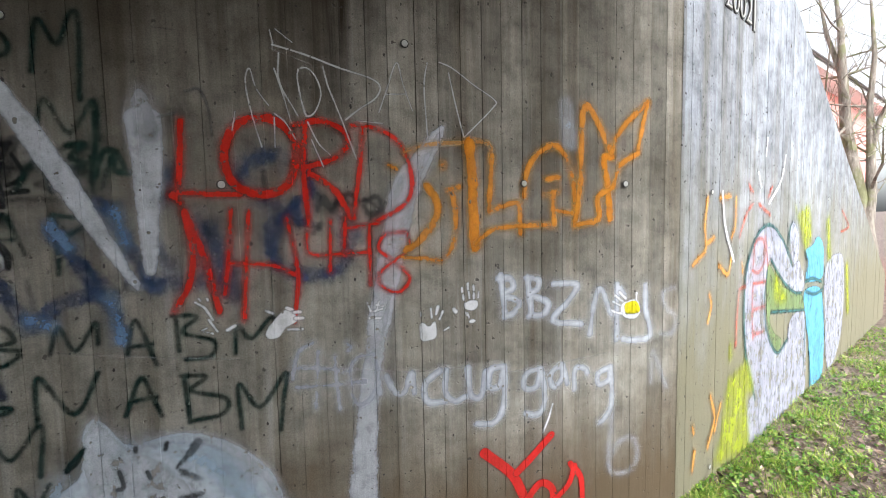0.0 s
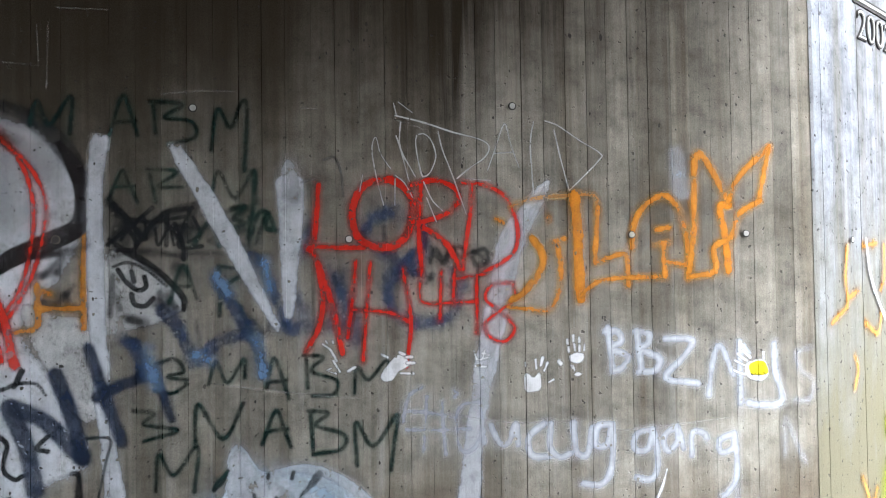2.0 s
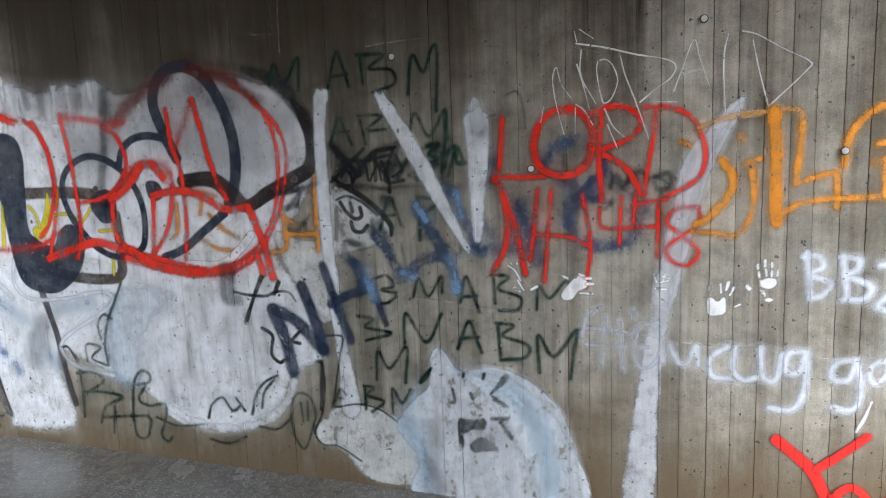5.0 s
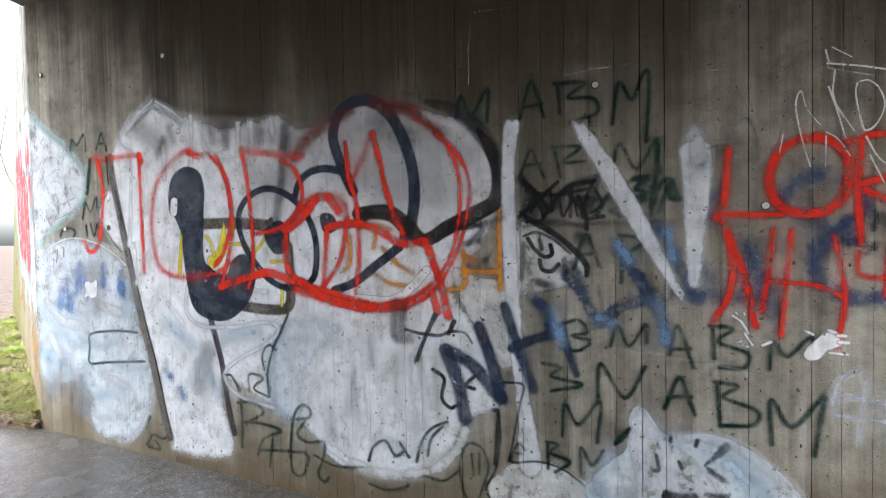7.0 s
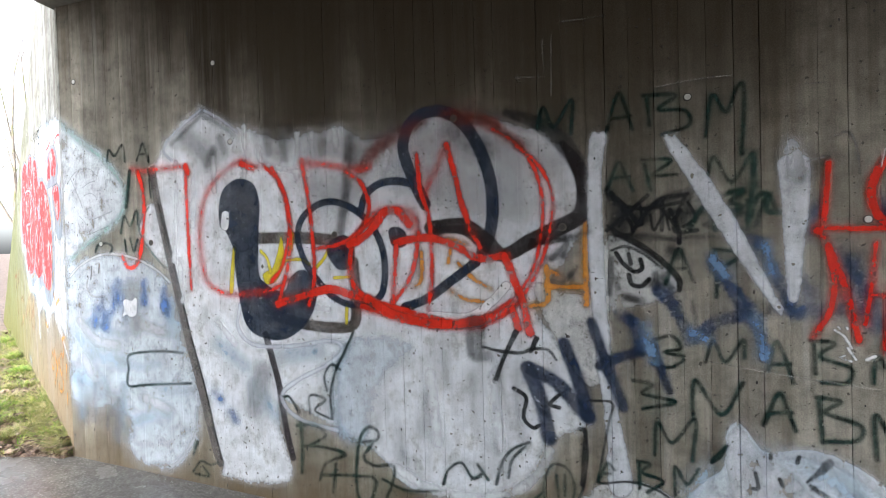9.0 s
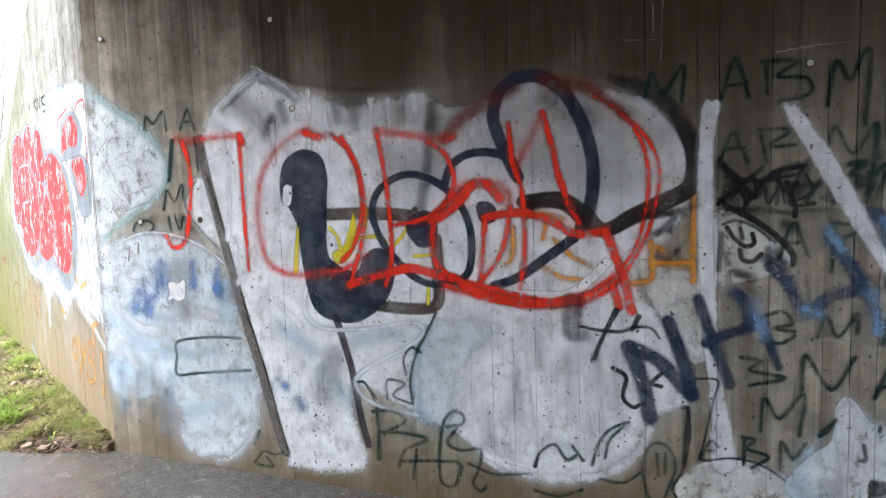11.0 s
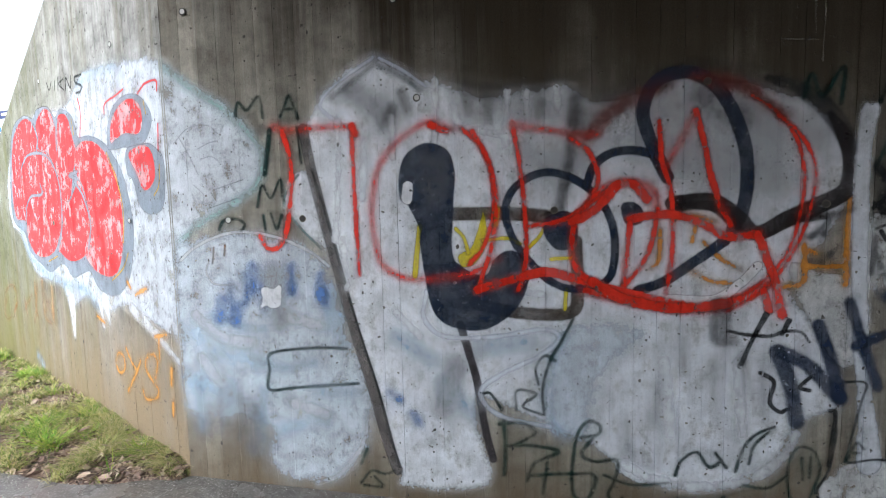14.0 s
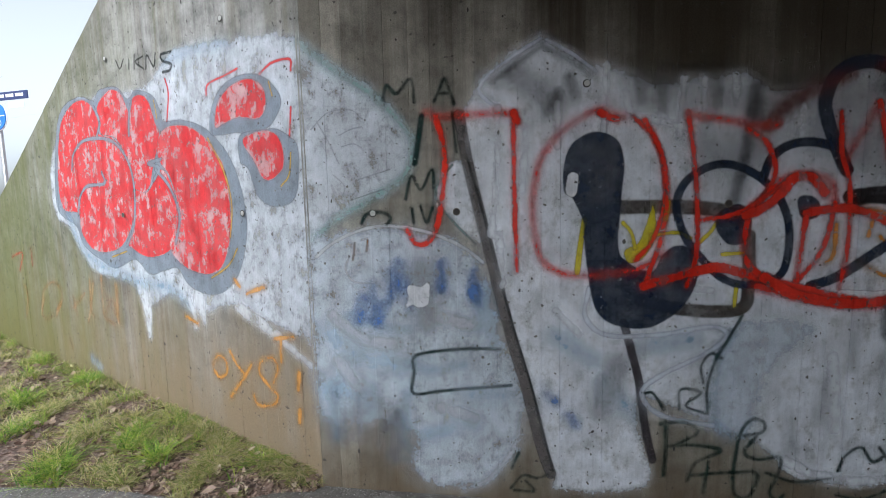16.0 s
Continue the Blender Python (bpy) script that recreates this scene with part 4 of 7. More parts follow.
spray(tag, "blotch", "dark_wash", .045, [(-1.068, 1.690), (-1.049, 1.593)], [(-0.909, 1.310), (-0.830, 1.274)], [(-1.047, 1.239), (-0.966, 1.209)], [(-0.826, 1.481), (-0.774, 1.445)])
spray(tag, "blotch", "dark_wash", .04, [(-1.418, 1.566), (-1.279, 1.553)], [(-1.440, 1.444), (-1.356, 1.465)], [(-1.324, 1.349), (-1.268, 1.262)], [(-1.247, 1.195), (-1.220, 1.120)])
fill(tag, "fill", "white_grey", [(-1.514, 1.293), (-1.337, 1.259), (-1.161, 1.194), (-1.122, 0.910), (-1.234, 0.750), (-1.388, 0.975)])
tag = graffiti("painted_pole", "long leaning brown painted pole with a dark edge", "painted poles")
spray(tag, "pole", "brown_grey", .062, [(-4.127, 2.118), (-4.077, 1.833), (-3.984, 1.432), (-3.871, 0.954), (-3.778, 0.626), (-3.699, 0.289), (-3.635, 0.091)])
spray(tag, "edge", "dark_line", .013, [(-4.082, 1.878), (-4.019, 1.649), (-3.945, 1.353), (-3.849, 0.970), (-3.740, 0.592), (-3.625, 0.112)])
tag = graffiti("painted_pole", "short leaning dark brown painted pole", "painted poles")
spray(tag, "pole", "brown_dark", .045, [(-3.244, 0.980), (-3.198, 0.823), (-3.150, 0.629), (-3.110, 0.361), (-3.067, 0.180)])
tag = graffiti("painted_patch", "brown and yellow underpaint between the black shapes", "painted shapes")
spray(tag, "band", "brown_wash", .075, [(-3.269, 1.611), (-2.997, 1.606), (-2.765, 1.586), (-2.651, 1.537)])
spray(tag, "band", "brown_wash", .07, [(-3.152, 1.101), (-2.914, 1.047), (-2.628, 1.046), (-2.589, 1.180), (-2.597, 1.444)])
spray(tag, "band", "dark_wash", .06, [(-2.605, 2.208), (-2.627, 1.928), (-2.681, 1.642)])
spray(tag, "band", "brown_wash", .05, [(-2.094, 1.607), (-1.940, 1.624), (-1.788, 1.582)])
spray(tag, "stroke", "yellow", .032, [(-3.460, 1.549), (-3.482, 1.397), (-3.496, 1.259)], [(-3.023, 1.636), (-3.033, 1.537)])
fill(tag, "blotch", "yellow", [(-3.245, 1.375), (-3.174, 1.417), (-3.136, 1.507), (-3.098, 1.622), (-3.084, 1.455), (-3.143, 1.339), (-3.220, 1.307)])
spray(tag, "stroke", "yellow", .022, [(-3.256, 1.527), (-3.213, 1.475), (-3.189, 1.391)], [(-2.852, 1.417), (-2.801, 1.465), (-2.766, 1.520)], [(-2.731, 1.348), (-2.622, 1.353)], [(-2.649, 1.180), (-2.658, 1.063)], [(-3.104, 1.456), (-2.968, 1.469), (-2.902, 1.435)])
spray(tag, "stroke", "orange", 0.027, [(-2.094, 1.553), (-2.001, 1.573), (-1.879, 1.534)], [(-1.976, 1.518), (-1.994, 1.430)], [(-1.939, 1.429), (-1.846, 1.337), (-1.748, 1.278)], [(-2.031, 1.302), (-1.907, 1.223), (-1.784, 1.202)], [(-2.156, 1.498), (-2.163, 1.337), (-2.204, 1.289)])
tag = graffiti("graffiti_tag", "small orange sprayed letter H half overpainted", "")
spray(tag, "letter", "orange", 0.037, [(-1.233, 1.641), (-1.237, 1.412), (-1.239, 1.195)], [(-1.242, 1.289), (-1.440, 1.292)], [(-1.443, 1.401), (-1.437, 1.292), (-1.447, 1.204), (-1.542, 1.183)], [(-1.434, 1.386), (-1.380, 1.353)])
tag = graffiti("painted_figure", "thick navy painted L-shaped figure with a loop head", "navy painted shapes")
fill(tag, "body", "navy", [(-3.571, 1.838), (-3.529, 1.952), (-3.422, 2.009), (-3.304, 1.974), (-3.258, 1.858), (-3.267, 1.661), (-3.279, 1.392), (-3.230, 1.317), (-3.146, 1.268), (-3.084, 1.270), (-3.047, 1.347), (-2.970, 1.399), (-2.887, 1.368), (-2.854, 1.250), (-2.895, 1.115), (-2.983, 1.014), (-3.123, 0.945), (-3.280, 0.963), (-3.383, 1.033), (-3.429, 1.189), (-3.464, 1.464), (-3.464, 1.532), (-3.527, 1.669), (-3.571, 1.704)])
fill(tag, "eye", "white_bright", [(-3.545, 1.793), (-3.496, 1.785), (-3.509, 1.678), (-3.561, 1.694)])
spray(tag, "smear", "grey_haze", .03, [(-3.427, 1.914), (-3.333, 1.878), (-3.340, 1.729)], [(-3.398, 1.798), (-3.398, 1.665)])
tag = graffiti("painted_rings", "overlapping navy painted rings and arches", "navy painted shapes")
spray(tag, "ring", "navy", .042, [(-2.980, 1.618), (-2.926, 1.747), (-2.791, 1.820), (-2.661, 1.808), (-2.534, 1.733), (-2.440, 1.618), (-2.393, 1.472), (-2.398, 1.309), (-2.445, 1.218), (-2.609, 1.180), (-2.740, 1.228), (-2.854, 1.344), (-2.935, 1.459), (-2.980, 1.618)])
fill(tag, "pupil", "navy", [(-2.774, 1.498), (-2.748, 1.579), (-2.649, 1.612), (-2.592, 1.548), (-2.594, 1.444), (-2.637, 1.402), (-2.710, 1.404)])
spray(tag, "ring", "navy", .046, [(-2.540, 1.749), (-2.500, 1.853), (-2.404, 1.918), (-2.279, 1.921), (-2.161, 1.876), (-2.124, 1.775)])
fill(tag, "pupil", "navy", [(-2.360, 1.631), (-2.312, 1.652), (-2.256, 1.622), (-2.244, 1.558), (-2.282, 1.527), (-2.339, 1.541)])
spray(tag, "arch", "navy", .068, [(-2.124, 1.775), (-2.171, 1.870), (-2.229, 2.018), (-2.253, 2.127), (-2.215, 2.246), (-2.124, 2.307), (-2.003, 2.308), (-1.884, 2.226), (-1.794, 2.072), (-1.738, 1.888), (-1.730, 1.704), (-1.758, 1.565), (-1.793, 1.494)])
spray(tag, "stroke", "navy", .055, [(-1.832, 1.432), (-1.969, 1.333), (-2.125, 1.223), (-2.268, 1.169)])
tag = graffiti("painted_stroke", "thick black-brown stroke bent round the white lobe", "")
brush(tag, "fade", "black_wash", [(-1.640, 2.262, 0.039), (-1.500, 2.205, 0.072), (-1.400, 2.130, 0.085), (-1.310, 2.030, 0.091), (-1.250, 1.910, 0.078)])
brush(tag, "stroke", "black_brown", [(-1.345, 2.070, 0.026), (-1.295, 1.995, 0.058), (-1.246, 1.880, 0.078), (-1.236, 1.770, 0.081), (-1.262, 1.672, 0.086), (-1.380, 1.608, 0.091), (-1.530, 1.540, 0.086), (-1.674, 1.471, 0.078), (-1.777, 1.549, 0.098), (-1.902, 1.640, 0.091), (-2.100, 1.640, 0.072)])
brush(tag, "smear", "red_brown", [(-2.536, 2.011, 0.05), (-2.440, 2.110, 0.08), (-2.300, 2.190, 0.07), (-2.124, 2.256, 0.05)])
brush(tag, "smear", "red_brown", [(-1.990, 2.290, 0.05), (-1.850, 2.262, 0.07), (-1.700, 2.205, 0.05)])
tag = graffiti("painted_stroke", "white curved mouth stroke inside the sprayed piece", "")
spray(tag, "stroke", "white_bright", .05, [(-2.110, 1.122), (-1.875, 1.119), (-1.753, 1.202), (-1.664, 1.296)])
tag = graffiti("graffiti_tag", "looping red sprayed tag running across the white patch", "red sprayed tags")
spray(tag, "letter", "red_spray", .032, [(-4.254, 2.122), (-4.215, 1.972), (-4.209, 1.836), (-4.235, 1.623), (-4.269, 1.493), (-4.318, 1.438), (-4.375, 1.433), (-4.420, 1.509)])
spray(tag, "letter", "red_haze", .036, [(-4.308, 2.139), (-4.193, 2.117), (-4.012, 2.120), (-3.862, 2.118), (-3.821, 2.078)])
spray(tag, "letter", "red_spray", .026, [(-3.838, 2.087), (-3.836, 1.916), (-3.835, 1.736), (-3.830, 1.522), (-3.825, 1.272)])
spray(tag, "letter", "red_haze", .035, [(-3.265, 2.079), (-3.382, 2.124), (-3.523, 2.060), (-3.652, 1.947), (-3.714, 1.810), (-3.738, 1.642), (-3.727, 1.471), (-3.685, 1.332), (-3.568, 1.254), (-3.391, 1.244), (-3.180, 1.275), (-3.033, 1.354)])
spray(tag, "letter", "red_spray", 0.028, [(-3.214, 2.083), (-3.117, 1.988), (-3.062, 1.850), (-3.041, 1.686), (-3.060, 1.538), (-3.106, 1.416), (-3.185, 1.323)])
spray(tag, "letter", "red_spray", 0.032, [(-3.155, 2.064), (-3.067, 1.899), (-3.028, 1.686), (-3.046, 1.471), (-3.089, 1.321), (-3.132, 1.186)])
spray(tag, "letter", "red_spray", 0.031, [(-2.934, 2.094), (-2.904, 1.908), (-2.878, 1.681), (-2.865, 1.450), (-2.879, 1.284), (-2.913, 1.177)])
spray(tag, "letter", "red_haze", .04, [(-2.931, 2.082), (-2.753, 2.054), (-2.561, 2.013), (-2.482, 2.021)])
spray(tag, "letter", "red_spray", 0.031, [(-2.625, 2.003), (-2.524, 1.917), (-2.482, 1.769), (-2.542, 1.644), (-2.667, 1.563), (-2.849, 1.532)])
spray(tag, "letter", "red_spray", 0.054, [(-3.142, 1.179), (-3.010, 1.218), (-2.773, 1.276), (-2.608, 1.240), (-2.494, 1.212)])
spray(tag, "letter", "red_spray", 0.038, [(-2.391, 1.728), (-2.503, 1.668), (-2.595, 1.574), (-2.620, 1.445), (-2.606, 1.313), (-2.523, 1.219)])
spray(tag, "letter", "red_haze", .045, [(-2.562, 1.606), (-2.486, 1.706), (-2.390, 1.753), (-2.280, 1.755), (-2.193, 1.705), (-2.171, 1.609)])
spray(tag, "letter", "red_spray", 0.032, [(-2.171, 1.609), (-2.200, 1.435), (-2.251, 1.306), (-2.342, 1.203)])
spray(tag, "letter", "red_spray", 0.031, [(-2.170, 2.076), (-2.155, 1.875), (-2.109, 1.718), (-2.094, 1.528), (-2.097, 1.336), (-2.125, 1.155)])
spray(tag, "letter", "red_spray", 0.037, [(-1.988, 2.118), (-1.948, 1.958), (-1.905, 1.772), (-1.855, 1.615), (-1.802, 1.513)])
spray(tag, "letter", "red_haze", .03, [(-1.997, 2.098), (-2.057, 1.970), (-2.124, 1.837)])
spray(tag, "letter", "red_spray", 0.023, [(-1.720, 2.180), (-1.595, 2.091), (-1.499, 1.952), (-1.454, 1.754), (-1.478, 1.511), (-1.545, 1.325), (-1.692, 1.169), (-1.860, 1.090)])
spray(tag, "letter", "red_spray", 0.020, [(-1.589, 2.076), (-1.465, 1.950), (-1.400, 1.767), (-1.437, 1.525), (-1.504, 1.350), (-1.632, 1.168), (-1.813, 1.057)])
spray(tag, "letter", "red_brown", .06, [(-1.914, 2.258), (-1.736, 2.203), (-1.560, 2.074)])
spray(tag, "letter", "red_spray", 0.050, [(-2.313, 1.560), (-2.125, 1.580), (-1.970, 1.537), (-1.817, 1.457), (-1.667, 1.466)])
spray(tag, "letter", "red_spray", 0.049, [(-1.667, 1.466), (-1.616, 1.327), (-1.572, 1.199), (-1.539, 1.033)])
spray(tag, "letter", "red_haze", .065, [(-2.543, 1.172), (-2.349, 1.127), (-2.125, 1.082), (-1.937, 1.068), (-1.783, 1.099), (-1.617, 1.200)])
spray(tag, "letter", "red_spray", 0.032, [(-2.313, 1.540), (-2.327, 1.373), (-2.348, 1.170)])
spray(tag, "letter", "red_spray", 0.054, [(-2.462, 1.185), (-2.252, 1.136), (-1.999, 1.075)])
spray(tag, "band", "red_spray", .062, [(-2.510, 1.218), (-2.349, 1.124), (-2.125, 1.076), (-1.968, 1.075), (-1.813, 1.099)])
spray(tag, "smear", "red_spray", .055, [(-2.423, 1.704), (-2.374, 1.746), (-2.296, 1.743), (-2.224, 1.659)], [(-2.618, 1.555), (-2.520, 1.598), (-2.423, 1.691)])
spray(tag, "smear", "red_spray", .045, [(-1.632, 1.168), (-1.599, 1.056)], [(-3.383, 2.108), (-3.300, 2.071)], [(-3.836, 2.121), (-3.811, 2.074)])
tag = graffiti("graffiti_tag", "dark green marker letters beside the white patch", "dark green tags")
spray(tag, "letter", "dark_green", .017, [(-4.535, 2.211), (-4.511, 2.287), (-4.458, 2.244), (-4.394, 2.312), (-4.371, 2.288), (-4.365, 2.194)])
spray(tag, "letter", "dark_green", .017, [(-4.258, 2.196), (-4.226, 2.259), (-4.201, 2.311), (-4.175, 2.251), (-4.153, 2.180)], [(-4.236, 2.236), (-4.166, 2.236)])
spray(tag, "letter", "dark_green", .03, [(-4.327, 2.124), (-4.349, 1.991), (-4.371, 1.871)])
spray(tag, "letter", "dark_green", .015, [(-4.427, 1.683), (-4.392, 1.805), (-4.341, 1.730), (-4.279, 1.838), (-4.270, 1.741)])
spray(tag, "letter", "dark_green", .017, [(-4.677, 1.552), (-4.643, 1.604), (-4.561, 1.612), (-4.512, 1.580), (-4.538, 1.543)])
spray(tag, "letter", "dark_green", .014, [(-4.394, 1.627), (-4.384, 1.549)], [(-4.347, 1.641), (-4.315, 1.550), (-4.279, 1.630)])
spray(tag, "letter", "dark_green", .014, [(-4.163, 2.134), (-4.143, 1.925)])
tag = graffiti("graffiti_tag", "looping dark green marker scrawl near the foot of the wall", "dark green tags")
spray(tag, "letter", "green_faint", .02, [(-3.003, 0.417), (-2.997, 0.255), (-3.006, 0.091)], [(-3.028, 0.395), (-2.905, 0.408), (-2.824, 0.350), (-2.944, 0.271)], [(-2.990, 0.266), (-2.833, 0.271), (-2.695, 0.239), (-2.828, 0.170), (-2.873, 0.059)])
spray(tag, "letter", "green_faint", .02, [(-2.623, 0.104), (-2.598, 0.320), (-2.539, 0.420), (-2.472, 0.407), (-2.476, 0.351), (-2.571, 0.328)], [(-2.504, 0.329), (-2.566, 0.232), (-2.492, 0.188), (-2.374, 0.199), (-2.386, 0.077), (-2.420, -0.003), (-2.377, -0.052), (-2.343, -0.021)])
spray(tag, "letter", "green_faint", .02, [(-2.844, 0.093), (-2.629, 0.111), (-2.493, 0.102), (-2.529, -0.029), (-2.605, -0.025), (-2.623, 0.086)], [(-2.759, 0.172), (-2.784, -0.011)])
spray(tag, "letter", "dark_green", .018, [(-2.061, 0.125), (-2.029, 0.213), (-1.948, 0.264), (-1.884, 0.183), (-1.820, 0.220)], [(-1.853, 0.264), (-1.795, 0.183)])
spray(tag, "letter", "dark_green", .016, [(-1.747, 0.164), (-1.711, 0.292), (-1.649, 0.372), (-1.557, 0.421)], [(-1.678, 0.207), (-1.655, 0.311), (-1.581, 0.394)])
spray(tag, "letter", "dark_green", .014, [(-3.120, 0.576), (-3.074, 0.573), (-3.014, 0.481)], [(-2.931, 0.483), (-2.927, 0.596), (-2.818, 0.577), (-2.895, 0.505), (-2.786, 0.457)], [(-2.806, 0.633), (-2.820, 0.730), (-2.771, 0.800), (-2.711, 0.773)])
spray(tag, "letter", "green_faint", .014, [(-2.443, 0.111), (-2.292, 0.059), (-2.094, 0.081)], [(-2.061, -0.017), (-1.931, -0.039), (-1.802, 0.012)], [(-1.708, 0.085), (-1.582, 0.073), (-1.490, 0.145)])
spray(tag, "letter", "green_faint", .014, [(-3.862, 0.005), (-3.796, 0.082), (-3.715, 0.066), (-3.651, 0.091)], [(-3.818, 0.220), (-3.858, 0.123)], [(-3.780, 0.048), (-3.731, -0.014), (-3.845, -0.009)])
tag = graffiti("painted_hand", "dark green outline of a hand with raised fingers", "")
spray(tag, "outline", "green_faint", .014, [(-1.476, 0.231), (-1.432, 0.310), (-1.355, 0.292), (-1.320, 0.202), (-1.335, 0.117), (-1.405, -0.044), (-1.463, 0.026), (-1.484, 0.145), (-1.476, 0.231)], [(-1.415, 0.250), (-1.406, 0.131)], [(-1.370, 0.258), (-1.373, 0.142)])
tag = graffiti("painted_patch", "rounded white hill shape outlined in dark marker", "painted shapes")
fill(tag, "fill", "white_grey", [(-1.319, 0.066), (-1.276, 0.153), (-1.187, 0.223), (-0.980, 0.257), (-0.802, 0.186), (-0.664, 0.009), (-0.624, -0.207), (-0.961, -0.226), (-1.148, -0.046), (-1.286, -0.011)])
fill(tag, "fill", "white_dense", [(-1.204, 2.075), (-1.159, 2.105), (-1.120, 2.086), (-1.148, 1.888), (-1.143, 1.476), (-1.136, 1.189), (-1.117, 0.922), (-1.076, 0.552), (-1.028, 0.215), (-1.138, 0.200), (-1.154, 0.522), (-1.191, 0.923), (-1.215, 1.277), (-1.223, 1.700)])
spray(tag, "outline", "dark_line", .013, [(-1.262, 0.504), (-1.249, 0.389), (-1.277, 0.187), (-1.334, 0.065), (-1.283, -0.011), (-1.180, -0.017), (-1.041, -0.103)])
spray(tag, "outline", "dark_line", .013, [(-1.226, 0.678), (-1.119, 0.670), (-1.139, 0.562), (-1.184, 0.324), (-1.188, 0.237), (-1.040, 0.258), (-0.891, 0.220), (-0.746, 0.099), (-0.663, -0.058)])
tag = graffiti("painted_patch", "white and pale blue painted ghost dome at the wall's foot", "painted shapes")
fill(tag, "fill", "dome_white", [(-0.552, 0.617), (-0.511, 0.601), (-0.467, 0.529), (-0.415, 0.481), (-0.233, 0.504), (-0.054, 0.445), (0.124, 0.283), (0.212, 0.053), (0.238, -0.318), (-0.676, -0.309), (-0.677, -0.071), (-0.803, 0.131), (-0.700, 0.292), (-0.602, 0.388), (-0.587, 0.546)])
fill(tag, "fill", "white_soft", [(-0.552, 0.617), (-0.511, 0.601), (-0.445, 0.497), (-0.270, 0.352), (-0.096, 0.057), (0.018, -0.316), (-0.550, -0.311), (-0.570, 0.161), (-0.596, 0.388), (-0.587, 0.546)])
spray(tag, "rim", "white_soft", .06, [(-0.386, 0.465), (-0.234, 0.478), (-0.055, 0.413), (0.123, 0.234), (0.196, 0.020), (0.223, -0.249)])
spray(tag, "rim", "blue_haze", .1, [(-0.741, 0.130), (-0.659, -0.037), (-0.624, -0.241)], [(-0.117, 0.382), (0.029, 0.154), (0.084, -0.180)])
spray(tag, "rim", "pale_blue", 0.1, [(-0.675, 0.352), (-0.763, 0.209), (-0.678, -0.002), (-0.633, -0.240)], [(-0.228, 0.398), (-0.095, 0.315), (0.017, 0.159), (0.072, -0.052), (0.078, -0.246)])
spray(tag, "rim", "pale_blue", 0.05, [(-0.417, 0.481), (-0.226, 0.445)])
spray(tag, "shade", "grey_haze", 0.08, [(-0.590, 0.145), (-0.581, 0.039)], [(-0.624, -0.088), (-0.553, -0.240)])
fill(tag, "mark", "ghost_mark", [(-0.441, 0.185), (-0.372, 0.192), (-0.284, 0.198), (-0.285, 0.137), (-0.356, 0.130), (-0.392, 0.105), (-0.415, 0.109), (-0.407, 0.038), (-0.431, 0.027)], [(-0.375, 0.037), (-0.318, 0.079), (-0.260, 0.068), (-0.207, 0.014), (-0.302, 0.003), (-0.352, -0.010)])
brush(tag, "mark", "ghost_mark", [(-0.156, 0.448, 0.035), (-0.209, 0.388, 0.022), (-0.245, 0.341, 0.018), (-0.162, 0.279, 0.024)], [(-0.241, 0.199, 0.022), (-0.157, 0.205, 0.028)], [(-0.193, 0.182, 0.016), (-0.135, 0.092, 0.030)])
spray(tag, "mark", "dark_line", 0.018, [(-0.465, 0.370), (-0.453, 0.297), (-0.477, 0.289)], [(-0.398, 0.467), (-0.399, 0.447)], [(-0.279, 0.466), (-0.288, 0.437)], [(-0.653, 0.401), (-0.616, 0.433), (-0.594, 0.477)], [(-0.361, 0.349), (-0.351, 0.318)])
spray(tag, "smear", "grey_smear", 0.06, [(-0.325, 0.163), (-0.301, 0.037), (-0.238, 0.120)])
tag = graffiti("graffiti_tag", "four-letter dark green marker tag", "repeated marker tag")
spray(tag, "letter", "dark_green", .019, [(-1.471, 2.158), (-1.438, 2.271), (-1.385, 2.157), (-1.290, 2.296), (-1.296, 2.116)])
spray(tag, "letter", "dark_green", .019, [(-1.117, 2.112), (-1.057, 2.304), (-1.018, 2.201), (-0.993, 2.110)], [(-1.097, 2.172), (-1.000, 2.180)])
spray(tag, "letter", "dark_green", .019, [(-0.920, 2.256), (-0.910, 2.122)], [(-0.937, 2.277), (-0.788, 2.261), (-0.870, 2.198), (-0.746, 2.181), (-0.729, 2.105), (-0.853, 2.068)])
spray(tag, "letter", "dark_green", .019, [(-0.654, 2.044), (-0.624, 2.245), (-0.564, 2.154), (-0.513, 2.273), (-0.486, 2.268), (-0.490, 2.114), (-0.500, 1.943)])
tag = graffiti("graffiti_tag", "faded dark green marker tag", "repeated marker tag")
spray(tag, "letter", "green_faint", .017, [(-1.119, 1.807), (-1.064, 1.940), (-1.029, 1.873), (-0.994, 1.791)], [(-1.100, 1.861), (-1.010, 1.865)])
spray(tag, "letter", "green_faint", .017, [(-0.938, 1.925), (-0.910, 1.790)], [(-0.952, 1.949), (-0.814, 1.936), (-0.898, 1.868), (-0.787, 1.861)])
spray(tag, "letter", "green_faint", .017, [(-0.655, 1.826), (-0.620, 1.938), (-0.545, 1.808), (-0.453, 1.940), (-0.445, 1.782)])
spray(tag, "letter", "green_faint", .017, [(-0.480, 1.714), (-0.480, 1.577)], [(-0.445, 1.590), (-0.395, 1.735), (-0.357, 1.652), (-0.385, 1.653)])
tag = graffiti("graffiti_tag", "tangled black marker scribble overwriting older tags", "")
